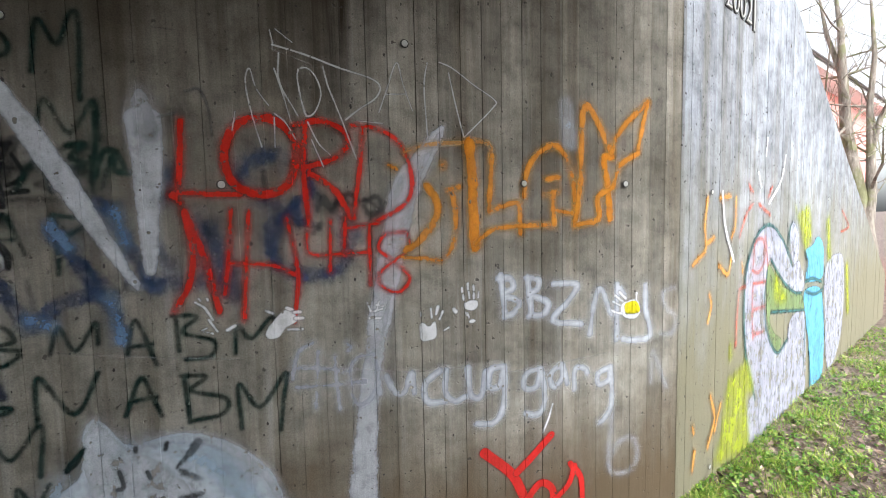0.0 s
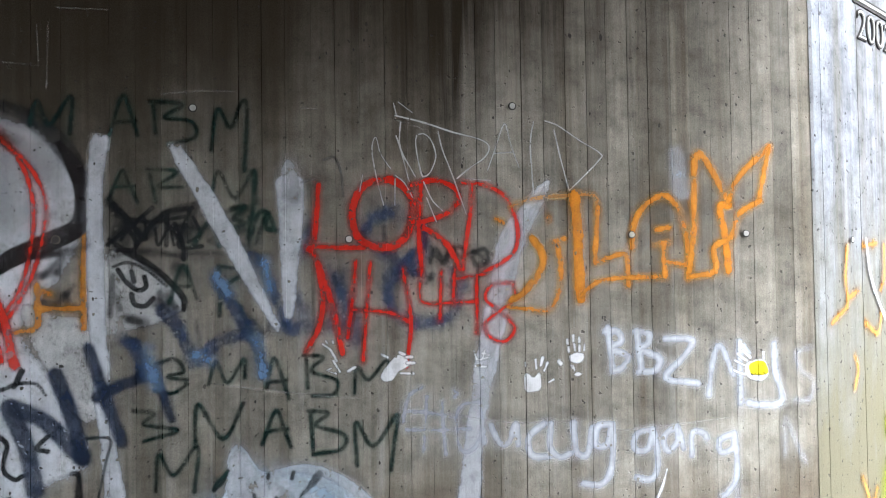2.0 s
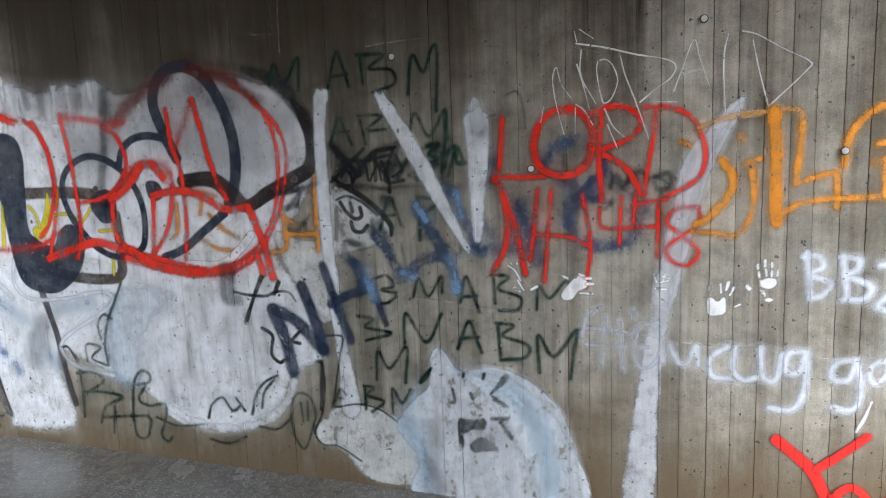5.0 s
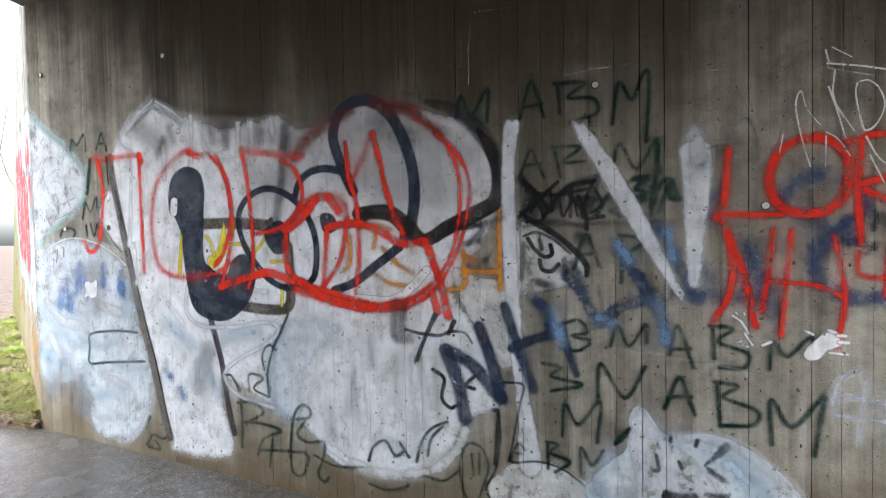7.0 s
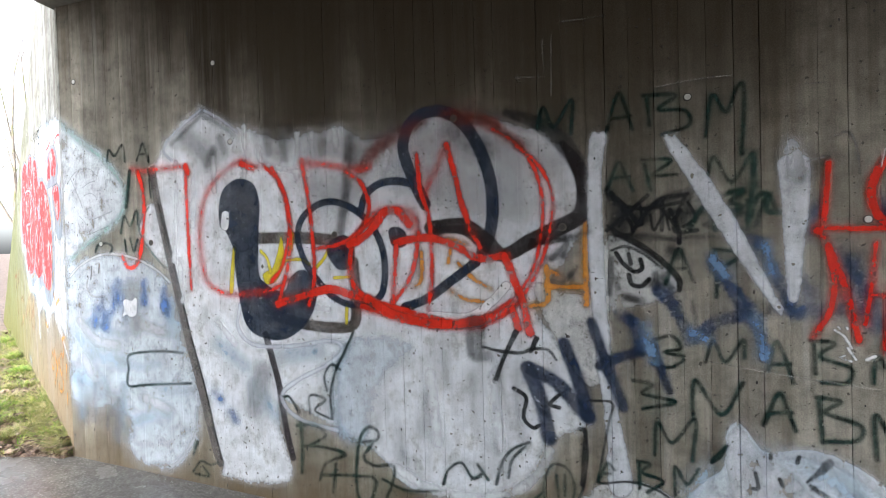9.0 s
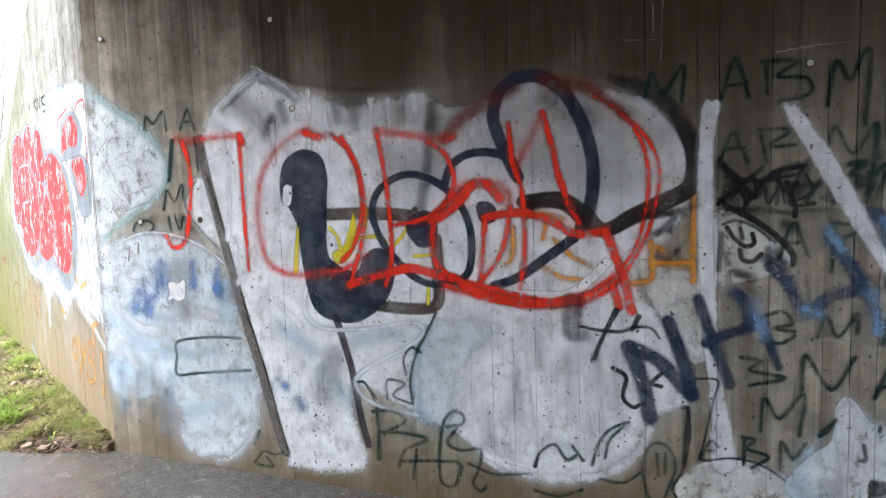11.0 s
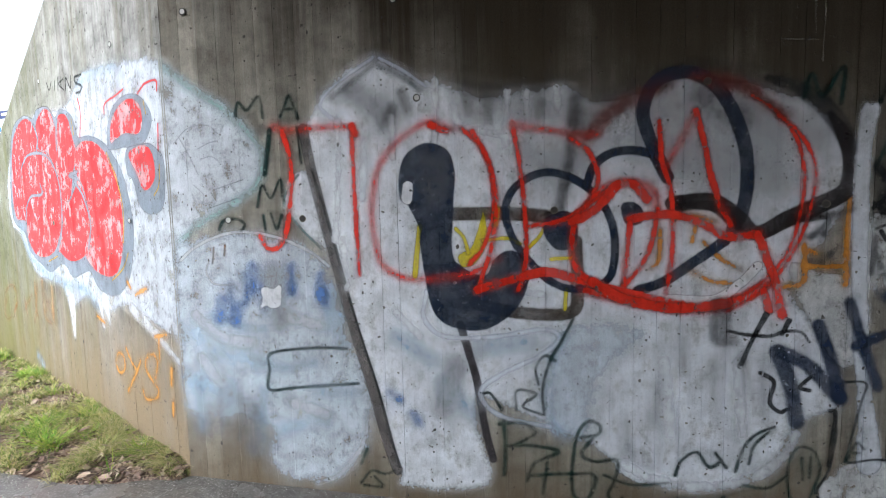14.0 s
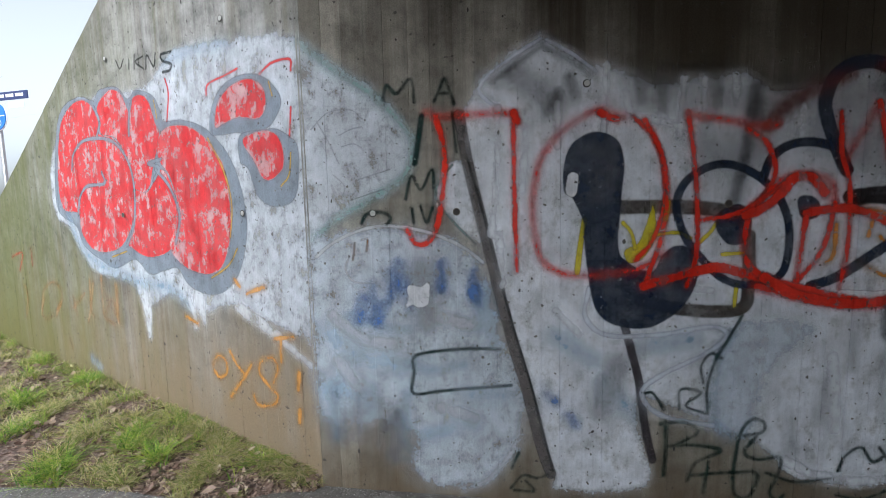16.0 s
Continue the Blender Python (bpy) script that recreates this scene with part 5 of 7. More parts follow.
spray(tag, "scribble", "black_line", .02, [(-1.108, 1.780), (-1.034, 1.669), (-1.000, 1.572), (-1.087, 1.559)], [(-1.127, 1.588), (-1.003, 1.696), (-0.927, 1.763)], [(-0.888, 1.721), (-0.836, 1.660), (-0.786, 1.576)], [(-0.750, 1.760), (-0.808, 1.582), (-0.701, 1.575)], [(-1.085, 1.725), (-0.946, 1.695), (-0.775, 1.720)])
spray(tag, "scribble", "black_wash", .022, [(-0.690, 1.732), (-0.605, 1.738), (-0.492, 1.755), (-0.610, 1.656), (-0.498, 1.655), (-0.665, 1.602), (-0.503, 1.572)], [(-1.103, 1.532), (-0.958, 1.557), (-0.790, 1.526)], [(-0.835, 1.680), (-0.695, 1.663), (-0.608, 1.689)])
spray(tag, "smear", "grey_smear", .09, [(-1.116, 1.698), (-0.895, 1.639), (-0.666, 1.663), (-0.443, 1.632)], [(-0.854, 1.443), (-0.684, 1.412), (-0.454, 1.422)])
spray(tag, "scribble", "black_line", .014, [(-1.068, 1.757), (-1.026, 1.691), (-1.068, 1.609)], [(-0.915, 1.662), (-0.899, 1.584), (-0.850, 1.661), (-0.828, 1.583)], [(-0.741, 1.719), (-0.708, 1.636), (-0.762, 1.596)], [(-0.670, 1.690), (-0.607, 1.711), (-0.627, 1.621)], [(-1.020, 1.663), (-0.967, 1.723), (-0.954, 1.613)])
spray(tag, "letter", "green_faint", .018, [(-0.850, 1.306), (-0.787, 1.484), (-0.725, 1.321)], [(-0.824, 1.380), (-0.749, 1.385)])
spray(tag, "letter", "green_faint", .018, [(-0.623, 1.468), (-0.615, 1.368), (-0.620, 1.239)], [(-0.628, 1.479), (-0.510, 1.452), (-0.600, 1.377)], [(-0.520, 1.267), (-0.469, 1.150)])
spray(tag, "letter", "black_wash", .02, [(-0.727, 1.212), (-0.712, 1.095)], [(-0.466, 1.208), (-0.411, 1.149), (-0.379, 1.207)])
spray(tag, "smear", "black_wash", 0.045, [(-1.117, 1.794), (-1.073, 1.705), (-1.096, 1.617)], [(-1.066, 1.690), (-0.973, 1.629)], [(-0.950, 1.636), (-0.866, 1.731), (-0.727, 1.772)], [(-0.741, 1.743), (-0.776, 1.611)])
spray(tag, "scribble", "black_line", 0.022, [(-1.103, 1.786), (-0.967, 1.614)], [(-1.000, 1.585), (-0.881, 1.731), (-0.743, 1.761)], [(-0.857, 1.745), (-0.862, 1.583)], [(-0.824, 1.686), (-0.786, 1.582), (-0.784, 1.514)])
# first path: shadow line of the horizontal board joint, put on as colour
spray(tag, "smear", "dark_wash", 0.022, [(-1.108, 1.572), (-0.927, 1.539), (-0.667, 1.542), (-0.393, 1.523)], [(-1.465, 1.540), (-1.214, 1.581)])
spray(tag, "letter", "green_faint", 0.022, [(-0.741, 1.581), (-0.656, 1.698), (-0.616, 1.572)], [(-0.562, 1.755), (-0.498, 1.766), (-0.550, 1.711), (-0.497, 1.687), (-0.553, 1.664)], [(-0.473, 1.606), (-0.440, 1.724), (-0.394, 1.738), (-0.401, 1.664), (-0.341, 1.649)], [(-0.454, 1.941), (-0.458, 1.782), (-0.477, 1.606)])
spray(tag, "letter", "black_wash", 0.026, [(-1.466, 1.533), (-1.334, 1.538), (-1.414, 1.441)], [(-1.412, 1.326), (-1.350, 1.317), (-1.288, 1.393)], [(-1.327, 1.530), (-1.351, 1.455)])
tag = graffiti("graffiti_tag", "four-letter dark green marker tag over bare boards", "repeated marker tag")
spray(tag, "letter", "dark_green", .019, [(-0.911, 1.015), (-0.827, 1.037), (-0.784, 0.977), (-0.857, 0.954), (-0.770, 0.929), (-0.833, 0.876), (-0.921, 0.889)])
spray(tag, "letter", "dark_green", .019, [(-0.674, 0.910), (-0.638, 1.017), (-0.585, 0.914), (-0.508, 1.027), (-0.504, 0.937)])
spray(tag, "letter", "dark_green", .019, [(-0.401, 0.882), (-0.365, 1.025), (-0.297, 0.826)], [(-0.388, 0.912), (-0.311, 0.916)])
spray(tag, "letter", "dark_green", .019, [(-0.213, 1.022), (-0.207, 0.873)], [(-0.227, 1.034), (-0.131, 1.021), (-0.192, 0.957), (-0.070, 0.907), (-0.084, 0.838), (-0.185, 0.833)])
spray(tag, "letter", "dark_green", .019, [(0.019, 0.837), (0.031, 0.965), (0.088, 0.902), (0.172, 0.993), (0.195, 0.963)])
tag = graffiti("graffiti_tag", "four-letter dark green marker tag with broad strokes", "repeated marker tag")
spray(tag, "letter", "dark_green", .02, [(-1.015, 0.799), (-0.924, 0.780), (-0.970, 0.731), (-0.817, 0.698), (-0.971, 0.651)])
spray(tag, "letter", "dark_green", .02, [(-0.736, 0.610), (-0.722, 0.816), (-0.608, 0.646), (-0.511, 0.814)])
spray(tag, "letter", "dark_green", .02, [(-0.424, 0.612), (-0.359, 0.772), (-0.322, 0.682), (-0.290, 0.592)], [(-0.400, 0.674), (-0.304, 0.679)])
spray(tag, "letter", "dark_green", .02, [(-0.196, 0.760), (-0.183, 0.550)], [(-0.205, 0.761), (-0.108, 0.747), (-0.169, 0.690), (-0.034, 0.638), (-0.048, 0.567), (-0.183, 0.550)])
spray(tag, "letter", "dark_green", .02, [(0.028, 0.485), (0.024, 0.696), (0.108, 0.574), (0.227, 0.724), (0.213, 0.598), (0.196, 0.451)])
tag = graffiti("graffiti_tag", "small dark green marker tag", "repeated marker tag")
spray(tag, "letter", "dark_green", .018, [(-0.917, 0.414), (-0.903, 0.587), (-0.833, 0.486), (-0.727, 0.616), (-0.741, 0.402)], [(-0.653, 0.411), (-0.587, 0.492)])
spray(tag, "letter", "dark_green", .016, [(-1.202, 0.240), (-1.152, 0.343), (-1.115, 0.314)], [(-1.175, 0.292), (-1.136, 0.291)])
spray(tag, "letter", "dark_green", .016, [(-0.991, 0.373), (-0.993, 0.228)], [(-1.000, 0.373), (-0.942, 0.363), (-0.980, 0.315), (-0.879, 0.278), (-0.954, 0.214)])
spray(tag, "letter", "dark_green", .016, [(-0.825, 0.213), (-0.823, 0.362), (-0.768, 0.277), (-0.714, 0.360)])
tag = graffiti("graffiti_tag", "broad dark blue sprayed letters N and H", "dark blue letters")
spray(tag, "letter", "navy_spray", .078, [(-1.559, 0.839), (-1.485, 0.649), (-1.448, 0.451)])
spray(tag, "letter", "navy_spray", .074, [(-1.535, 0.832), (-1.407, 0.768), (-1.243, 0.587)])
spray(tag, "letter", "navy_spray", .07, [(-1.359, 0.981), (-1.288, 0.782), (-1.243, 0.587)])
spray(tag, "letter", "navy_spray", .055, [(-1.215, 1.101), (-1.144, 0.879), (-1.066, 0.654)])
spray(tag, "letter", "navy_spray", .055, [(-1.173, 0.872), (-1.064, 0.923), (-0.923, 0.973)])
spray(tag, "letter", "navy_spray", .04, [(-0.918, 0.989), (-0.865, 0.816), (-0.840, 0.753)])
brush(tag, "scribble", "black_line", [(-1.616, 1.037, 0.035), (-1.680, 0.903, 0.022), (-1.740, 0.755, 0.028)], [(-1.806, 0.949, 0.014), (-1.708, 0.927, 0.018), (-1.593, 0.921, 0.020), (-1.527, 0.946, 0.018), (-1.444, 0.943, 0.014), (-1.401, 0.889, 0.014)], [(-1.504, 1.005, 0.030), (-1.537, 0.931, 0.022)])
spray(tag, "scribble", "black_line", 0.022, [(-1.636, 0.721), (-1.568, 0.671), (-1.585, 0.560), (-1.536, 0.506), (-1.502, 0.520)], [(-1.390, 0.699), (-1.440, 0.645), (-1.391, 0.627)], [(-1.290, 0.519), (-1.258, 0.501), (-1.271, 0.340), (-1.280, 0.214)])
spray(tag, "scribble", "dark_wash", .06, [(-1.860, 1.106), (-1.867, 0.910), (-1.780, 0.894)], [(-1.813, 1.090), (-1.827, 0.910)])
tag = graffiti("graffiti_tag", "zigzag of broken dark blue roller paint", "dark blue letters")
spray(tag, "letter", "navy_worn", .06, [(-1.075, 1.159), (-0.999, 1.084), (-0.973, 0.980)])
spray(tag, "letter", "navy_haze", .07, [(-0.351, 1.183), (-0.207, 1.169), (-0.062, 1.187)])
brush(tag, "letter", "navy_worn", [(-0.631, 1.422, 0.050), (-0.570, 1.312, 0.060), (-0.486, 1.162, 0.065), (-0.442, 1.063, 0.055), (-0.415, 0.956, 0.045)], [(-0.469, 1.527, 0.060), (-0.410, 1.444, 0.055), (-0.352, 1.312, 0.060), (-0.301, 1.206, 0.060)], [(-0.893, 1.267, 0.050), (-0.827, 1.215, 0.065), (-0.770, 1.086, 0.055), (-0.738, 1.018, 0.060), (-0.626, 1.107, 0.060), (-0.494, 1.153, 0.050)])
spray(tag, "roller_edge", "blue_chalk", 0.05, [(-0.647, 1.439), (-0.577, 1.345)], [(-0.456, 1.129), (-0.430, 1.030), (-0.412, 0.947)], [(-0.410, 1.493), (-0.381, 1.361)], [(-0.738, 1.052), (-0.658, 1.021)], [(-0.946, 1.089), (-0.914, 0.904)])
tag = graffiti("graffiti_tag", "worn blue letters overpainted by red ones", "")
spray(tag, "letter", "navy_haze", .06, [(0.078, 1.617), (0.122, 1.710), (0.206, 1.741), (0.267, 1.712)])
spray(tag, "letter", "navy_haze", .05, [(0.230, 1.426), (0.200, 1.313), (0.233, 1.220), (0.371, 1.181), (0.486, 1.193), (0.520, 1.273)])
spray(tag, "letter", "navy_worn", .04, [(0.362, 1.700), (0.373, 1.563), (0.310, 1.522), (0.253, 1.453), (0.400, 1.409)])
spray(tag, "letter", "navy_haze", .06, [(-0.221, 1.545), (-0.202, 1.655)], [(-0.110, 1.459), (-0.088, 1.260)])
spray(tag, "letter", "black_wash", .018, [(0.406, 1.562), (0.457, 1.478), (0.513, 1.546), (0.564, 1.504), (0.626, 1.531), (0.683, 1.480), (0.641, 1.433)])
spray(tag, "letter", "navy_haze", .06, [(-0.055, 1.416), (-0.002, 1.258), (-0.020, 1.143)], [(0.147, 1.539), (0.231, 1.509), (0.315, 1.452)], [(0.528, 1.449), (0.571, 1.364)])
brush(tag, "letter", "navy_haze", [(0.063, 1.636, 0.050), (0.128, 1.714, 0.075), (0.243, 1.727, 0.060)], [(0.371, 1.652, 0.050), (0.371, 1.520, 0.060), (0.255, 1.478, 0.065), (0.188, 1.374, 0.060), (0.207, 1.260, 0.050), (0.297, 1.190, 0.060), (0.443, 1.185, 0.060), (0.537, 1.263, 0.050), (0.515, 1.369, 0.040)], [(-0.249, 1.320, 0.040), (-0.216, 1.213, 0.050), (-0.294, 1.176, 0.040)], [(-0.072, 1.393, 0.050), (-0.000, 1.240, 0.070), (0.030, 1.101, 0.060)])
spray(tag, "letter", "black_wash", 0.026, [(0.398, 1.483), (0.431, 1.546), (0.473, 1.474), (0.505, 1.545), (0.555, 1.559), (0.586, 1.532)], [(0.622, 1.528), (0.682, 1.545), (0.700, 1.486), (0.641, 1.463), (0.615, 1.502)], [(0.382, 1.379), (0.415, 1.419)], [(0.175, 1.663), (0.182, 1.546)])
spray(tag, "smear", "grey_smear", 0.05, [(0.563, 1.436), (0.773, 1.470)], [(-0.056, 1.408), (0.352, 1.402)], [(-0.267, 1.793), (-0.144, 1.905)])
tag = graffiti("painted_stroke", "pale white leaning brush stroke, thick at its head", "white strokes")
fill(tag, "stroke", "white_dense", [(-0.835, 2.026), (-0.805, 2.052), (-0.771, 2.033), (-0.566, 1.694), (-0.345, 1.200), (-0.345, 1.194), (-0.369, 1.177), (-0.625, 1.613)])
tag = graffiti("painted_stroke", "pale white upright brush stroke with a faded head", "white strokes")
fill(tag, "stroke", "white_dense", [(-0.344, 1.901), (-0.239, 1.915), (-0.215, 1.818), (-0.247, 1.461), (-0.274, 1.234), (-0.319, 1.249), (-0.329, 1.463), (-0.337, 1.712)])
brush(tag, "fade", "white_soft", [(-0.288, 1.985, 0.05), (-0.284, 1.930, 0.1), (-0.280, 1.840, 0.11)])
tag = graffiti("painted_stroke", "long faint white leaning stripe", "white strokes")
fill(tag, "stroke", "white_faint", [(1.030, 1.900), (0.960, 1.860), (0.905, 1.800), (0.755, 1.610), (0.715, 1.411), (0.642, 1.077), (0.596, 0.776), (0.533, 0.342), (0.464, -0.337), (0.615, -0.339), (0.650, 0.450), (0.693, 0.775), (0.765, 1.075), (0.840, 1.380), (0.895, 1.571), (1.000, 1.800)])
brush(tag, "streak", "white_soft", [(1.000, 1.850, 0.03), (0.900, 1.660, 0.05), (0.820, 1.430, 0.045), (0.735, 1.100, 0.035), (0.670, 0.760, 0.04)], [(0.800, 1.640, 0.03), (0.740, 1.430, 0.04), (0.680, 1.150, 0.05)])
tag = graffiti("graffiti_tag", "red sprayed two-line lettering with a number", "red sprayed tags")
spray(tag, "letter", "red_dense", .032, [(-0.146, 1.871), (-0.159, 1.682), (-0.178, 1.544)], [(-0.197, 1.572), (-0.078, 1.562), (0.077, 1.559)], [(-0.203, 1.556), (-0.165, 1.522)])
spray(tag, "letter", "red_dense", .046, [(0.209, 1.901), (0.112, 1.887), (0.050, 1.835), (0.016, 1.733), (0.039, 1.623), (0.119, 1.567), (0.232, 1.568), (0.300, 1.646), (0.318, 1.776), (0.269, 1.868), (0.195, 1.902)])
spray(tag, "letter", "red_dense", .034, [(0.360, 1.867), (0.345, 1.673), (0.361, 1.446)], [(0.313, 1.873), (0.429, 1.897), (0.526, 1.859), (0.551, 1.791), (0.485, 1.725), (0.362, 1.684)], [(0.373, 1.656), (0.485, 1.575), (0.556, 1.443)])
spray(tag, "letter", "red_dense", .028, [(0.622, 1.878), (0.610, 1.723), (0.583, 1.559), (0.570, 1.442)], [(0.572, 1.884), (0.705, 1.866), (0.802, 1.800), (0.853, 1.664), (0.842, 1.541), (0.767, 1.473), (0.678, 1.429)])
spray(tag, "letter", "red_dense", .036, [(-0.152, 1.488), (-0.129, 1.318), (-0.149, 1.174), (-0.211, 1.058)], [(-0.144, 1.474), (-0.087, 1.289), (-0.037, 1.038)])
spray(tag, "letter", "red_dense", .028, [(0.033, 1.490), (0.013, 1.287), (-0.012, 1.114)], [(0.103, 1.484), (0.084, 1.257), (0.064, 0.995)])
spray(tag, "letter", "red_dense", .024, [(0.012, 1.253), (0.199, 1.232), (0.302, 1.179)], [(0.264, 1.453), (0.297, 1.254), (0.301, 1.138), (0.276, 0.962)])
spray(tag, "number", "red_dense", .022, [(0.361, 1.451), (0.357, 1.287), (0.514, 1.276), (0.628, 1.277)], [(0.457, 1.436), (0.448, 1.194)])
spray(tag, "number", "red_dense", .022, [(0.528, 1.449), (0.514, 1.265)], [(0.638, 1.405), (0.636, 1.118)], [(0.514, 1.393), (0.683, 1.418)])
spray(tag, "number", "red_dense", .022, [(0.820, 1.371), (0.718, 1.361), (0.680, 1.294), (0.749, 1.230), (0.831, 1.142), (0.781, 1.072), (0.702, 1.097), (0.676, 1.161), (0.755, 1.230), (0.834, 1.286), (0.826, 1.365)])
spray(tag, "letter", "grey_line", .012, [(-0.119, 1.997), (-0.064, 2.007), (-0.034, 1.922), (-0.026, 1.815)], [(-0.229, 1.885), (-0.164, 1.903)])
tag = graffiti("wall_scratch", "thin white scratched lettering on the bare concrete", "")
spray(tag, "letter", "scratch", .0075, [(0.173, 1.771), (0.140, 1.905), (0.118, 2.050), (0.138, 2.112), (0.161, 2.029), (0.210, 1.954)])
spray(tag, "letter", "scratch", .0075, [(0.239, 2.121), (0.265, 2.035), (0.302, 1.889)], [(0.262, 2.190), (0.260, 2.061), (0.333, 1.915)], [(0.231, 1.922), (0.277, 1.884), (0.318, 1.809)])
spray(tag, "letter", "scratch", .0075, [(0.343, 2.124), (0.337, 2.085), (0.347, 2.007), (0.366, 1.920), (0.407, 1.935), (0.438, 2.018), (0.416, 2.097), (0.381, 2.131), (0.353, 2.129)], [(0.353, 1.981), (0.369, 1.914)])
spray(tag, "letter", "scratch", .0075, [(0.451, 2.142), (0.473, 2.049), (0.525, 1.912), (0.590, 1.723)], [(0.374, 1.888), (0.418, 1.794), (0.471, 1.739)], [(0.388, 1.808), (0.437, 1.685)])
spray(tag, "flourish", "scratch", .009, [(0.235, 2.223), (0.375, 2.190), (0.511, 2.146), (0.660, 2.108), (0.712, 2.070), (0.689, 2.014), (0.616, 1.963), (0.545, 1.906)])
spray(tag, "letter", "scratch", .0075, [(0.703, 1.948), (0.742, 2.052), (0.794, 2.187), (0.823, 2.089), (0.867, 1.963)], [(0.735, 2.034), (0.838, 2.042)])
spray(tag, "letter", "scratch", .008, [(0.947, 2.199), (0.931, 2.113), (0.931, 2.009), (0.942, 1.830)])
spray(tag, "letter", "scratch", .008, [(1.056, 2.157), (1.089, 2.006), (1.131, 1.842)], [(1.008, 2.206), (1.076, 2.182), (1.187, 2.108), (1.301, 2.039), (1.290, 1.997), (1.131, 1.842)])
spray(tag, "scratch", "scratch", .006, [(0.071, 1.925), (0.055, 1.840)], [(0.228, 2.284), (0.241, 2.228)], [(0.252, 2.291), (0.322, 2.239)], [(0.231, 1.904), (0.229, 1.770)], [(0.594, 1.905), (0.718, 1.895)])
spray(tag, "scratch", "scratch_faint", .006, [(0.280, 0.751), (0.516, 0.711), (0.813, 0.658), (1.108, 0.648)], [(1.288, 0.584), (1.641, 0.604), (1.991, 0.630)], [(-0.659, 0.915), (-0.367, 0.866), (0.045, 0.809)])
spray(tag, "scratch", "scratch_faint", .006, [(-1.437, 2.631), (-1.430, 2.459)], [(-1.388, 2.654), (-1.394, 2.330)], [(-0.882, 2.311), (-0.716, 2.327), (-0.531, 2.331)], [(0.219, 2.209), (0.431, 2.137)], [(-1.589, 2.449), (-1.424, 2.433)])
spray(tag, "scratch", "scratch_faint", 0.006, [(-0.231, 2.254), (-0.149, 2.248)], [(-1.353, 2.715), (-1.113, 2.711)], [(0.231, 2.278), (0.237, 2.197)])
tag = graffiti("graffiti_tag", "orange sprayed angular lettering on bare concrete", "")
spray(tag, "letter", "orange", 0.043, [(0.927, 1.603), (0.979, 1.525), (0.971, 1.428), (0.878, 1.316), (0.814, 1.280)])
spray(tag, "letter", "orange", 0.027, [(0.800, 1.246), (1.001, 1.220)], [(1.018, 1.710), (1.021, 1.689)], [(0.741, 1.699), (0.780, 1.679)])
spray(tag, "letter", "orange", 0.033, [(1.059, 1.579), (1.081, 1.440), (1.061, 1.299), (1.029, 1.242)], [(1.039, 1.574), (1.105, 1.594)])
spray(tag, "letter", "orange_soft", 0.033, [(0.817, 1.760), (0.926, 1.798), (1.091, 1.816), (1.256, 1.819), (1.281, 1.752)])
spray(tag, "letter", "orange_dense", 0.060, [(1.159, 1.821), (1.173, 1.632), (1.176, 1.438), (1.183, 1.280)])
spray(tag, "letter", "orange", 0.034, [(1.281, 1.752), (1.272, 1.603), (1.262, 1.470)], [(1.262, 1.465), (1.397, 1.507), (1.438, 1.484), (1.443, 1.344)])
spray(tag, "letter", "orange", 0.031, [(1.183, 1.297), (1.278, 1.366), (1.390, 1.384), (1.615, 1.386)])
spray(tag, "letter", "orange", 0.037, [(1.465, 1.544), (1.484, 1.681), (1.560, 1.779), (1.653, 1.814), (1.727, 1.744), (1.767, 1.594), (1.783, 1.428)])
spray(tag, "letter", "orange", 0.033, [(1.597, 1.635), (1.669, 1.645)], [(1.589, 1.553), (1.672, 1.568)], [(1.637, 1.541), (1.646, 1.389)], [(1.637, 1.470), (1.767, 1.445)])
spray(tag, "letter", "orange", 0.043, [(1.773, 1.378), (1.808, 1.593), (1.815, 1.835), (1.829, 2.019), (1.871, 2.028), (1.935, 1.925), (2.015, 1.773)])
spray(tag, "letter", "orange_dense", 0.045, [(2.015, 1.765), (1.962, 1.748), (1.991, 1.590), (2.006, 1.408)])
spray(tag, "letter", "orange", 0.041, [(2.013, 1.789), (2.043, 1.871), (2.140, 1.982), (2.252, 2.078)])
spray(tag, "letter", "orange", 0.033, [(2.254, 2.067), (2.223, 1.954), (2.189, 1.802)])
spray(tag, "letter", "orange", 0.037, [(2.191, 1.786), (2.075, 1.719), (2.024, 1.595), (1.924, 1.537), (1.927, 1.412), (1.784, 1.384)])
spray(tag, "haze", "white_faint_letter", .09, [(1.717, 2.034), (1.747, 1.837)])
tag = graffiti("graffiti_tag", "soft white sprayed capital letters", "white sprayed letters")
spray(tag, "letter", "white_spray", 0.031, [(1.325, 1.123), (1.336, 1.020), (1.348, 0.911)], [(1.309, 1.105), (1.377, 1.107), (1.398, 1.055), (1.342, 1.017), (1.428, 0.975), (1.405, 0.916), (1.343, 0.899)])
spray(tag, "letter", "white_spray", 0.031, [(1.481, 1.106), (1.505, 0.891)], [(1.475, 1.103), (1.545, 1.090), (1.542, 1.038), (1.498, 1.009), (1.602, 0.960), (1.580, 0.896), (1.488, 0.891)])
spray(tag, "letter", "white_spray", 0.031, [(1.638, 1.060), (1.788, 1.046), (1.732, 0.956), (1.638, 0.853), (1.818, 0.820)])
spray(tag, "letter", "white_spray", 0.029, [(1.876, 0.753), (1.906, 0.938), (1.946, 1.014), (2.018, 0.854)])
spray(tag, "letter", "white_spray", 0.033, [(2.055, 0.703), (2.056, 0.877), (2.059, 1.024)], [(2.254, 1.016), (2.258, 0.874), (2.293, 0.708), (2.190, 0.689), (2.102, 0.702)], [(2.058, 1.030), (2.105, 0.965)])
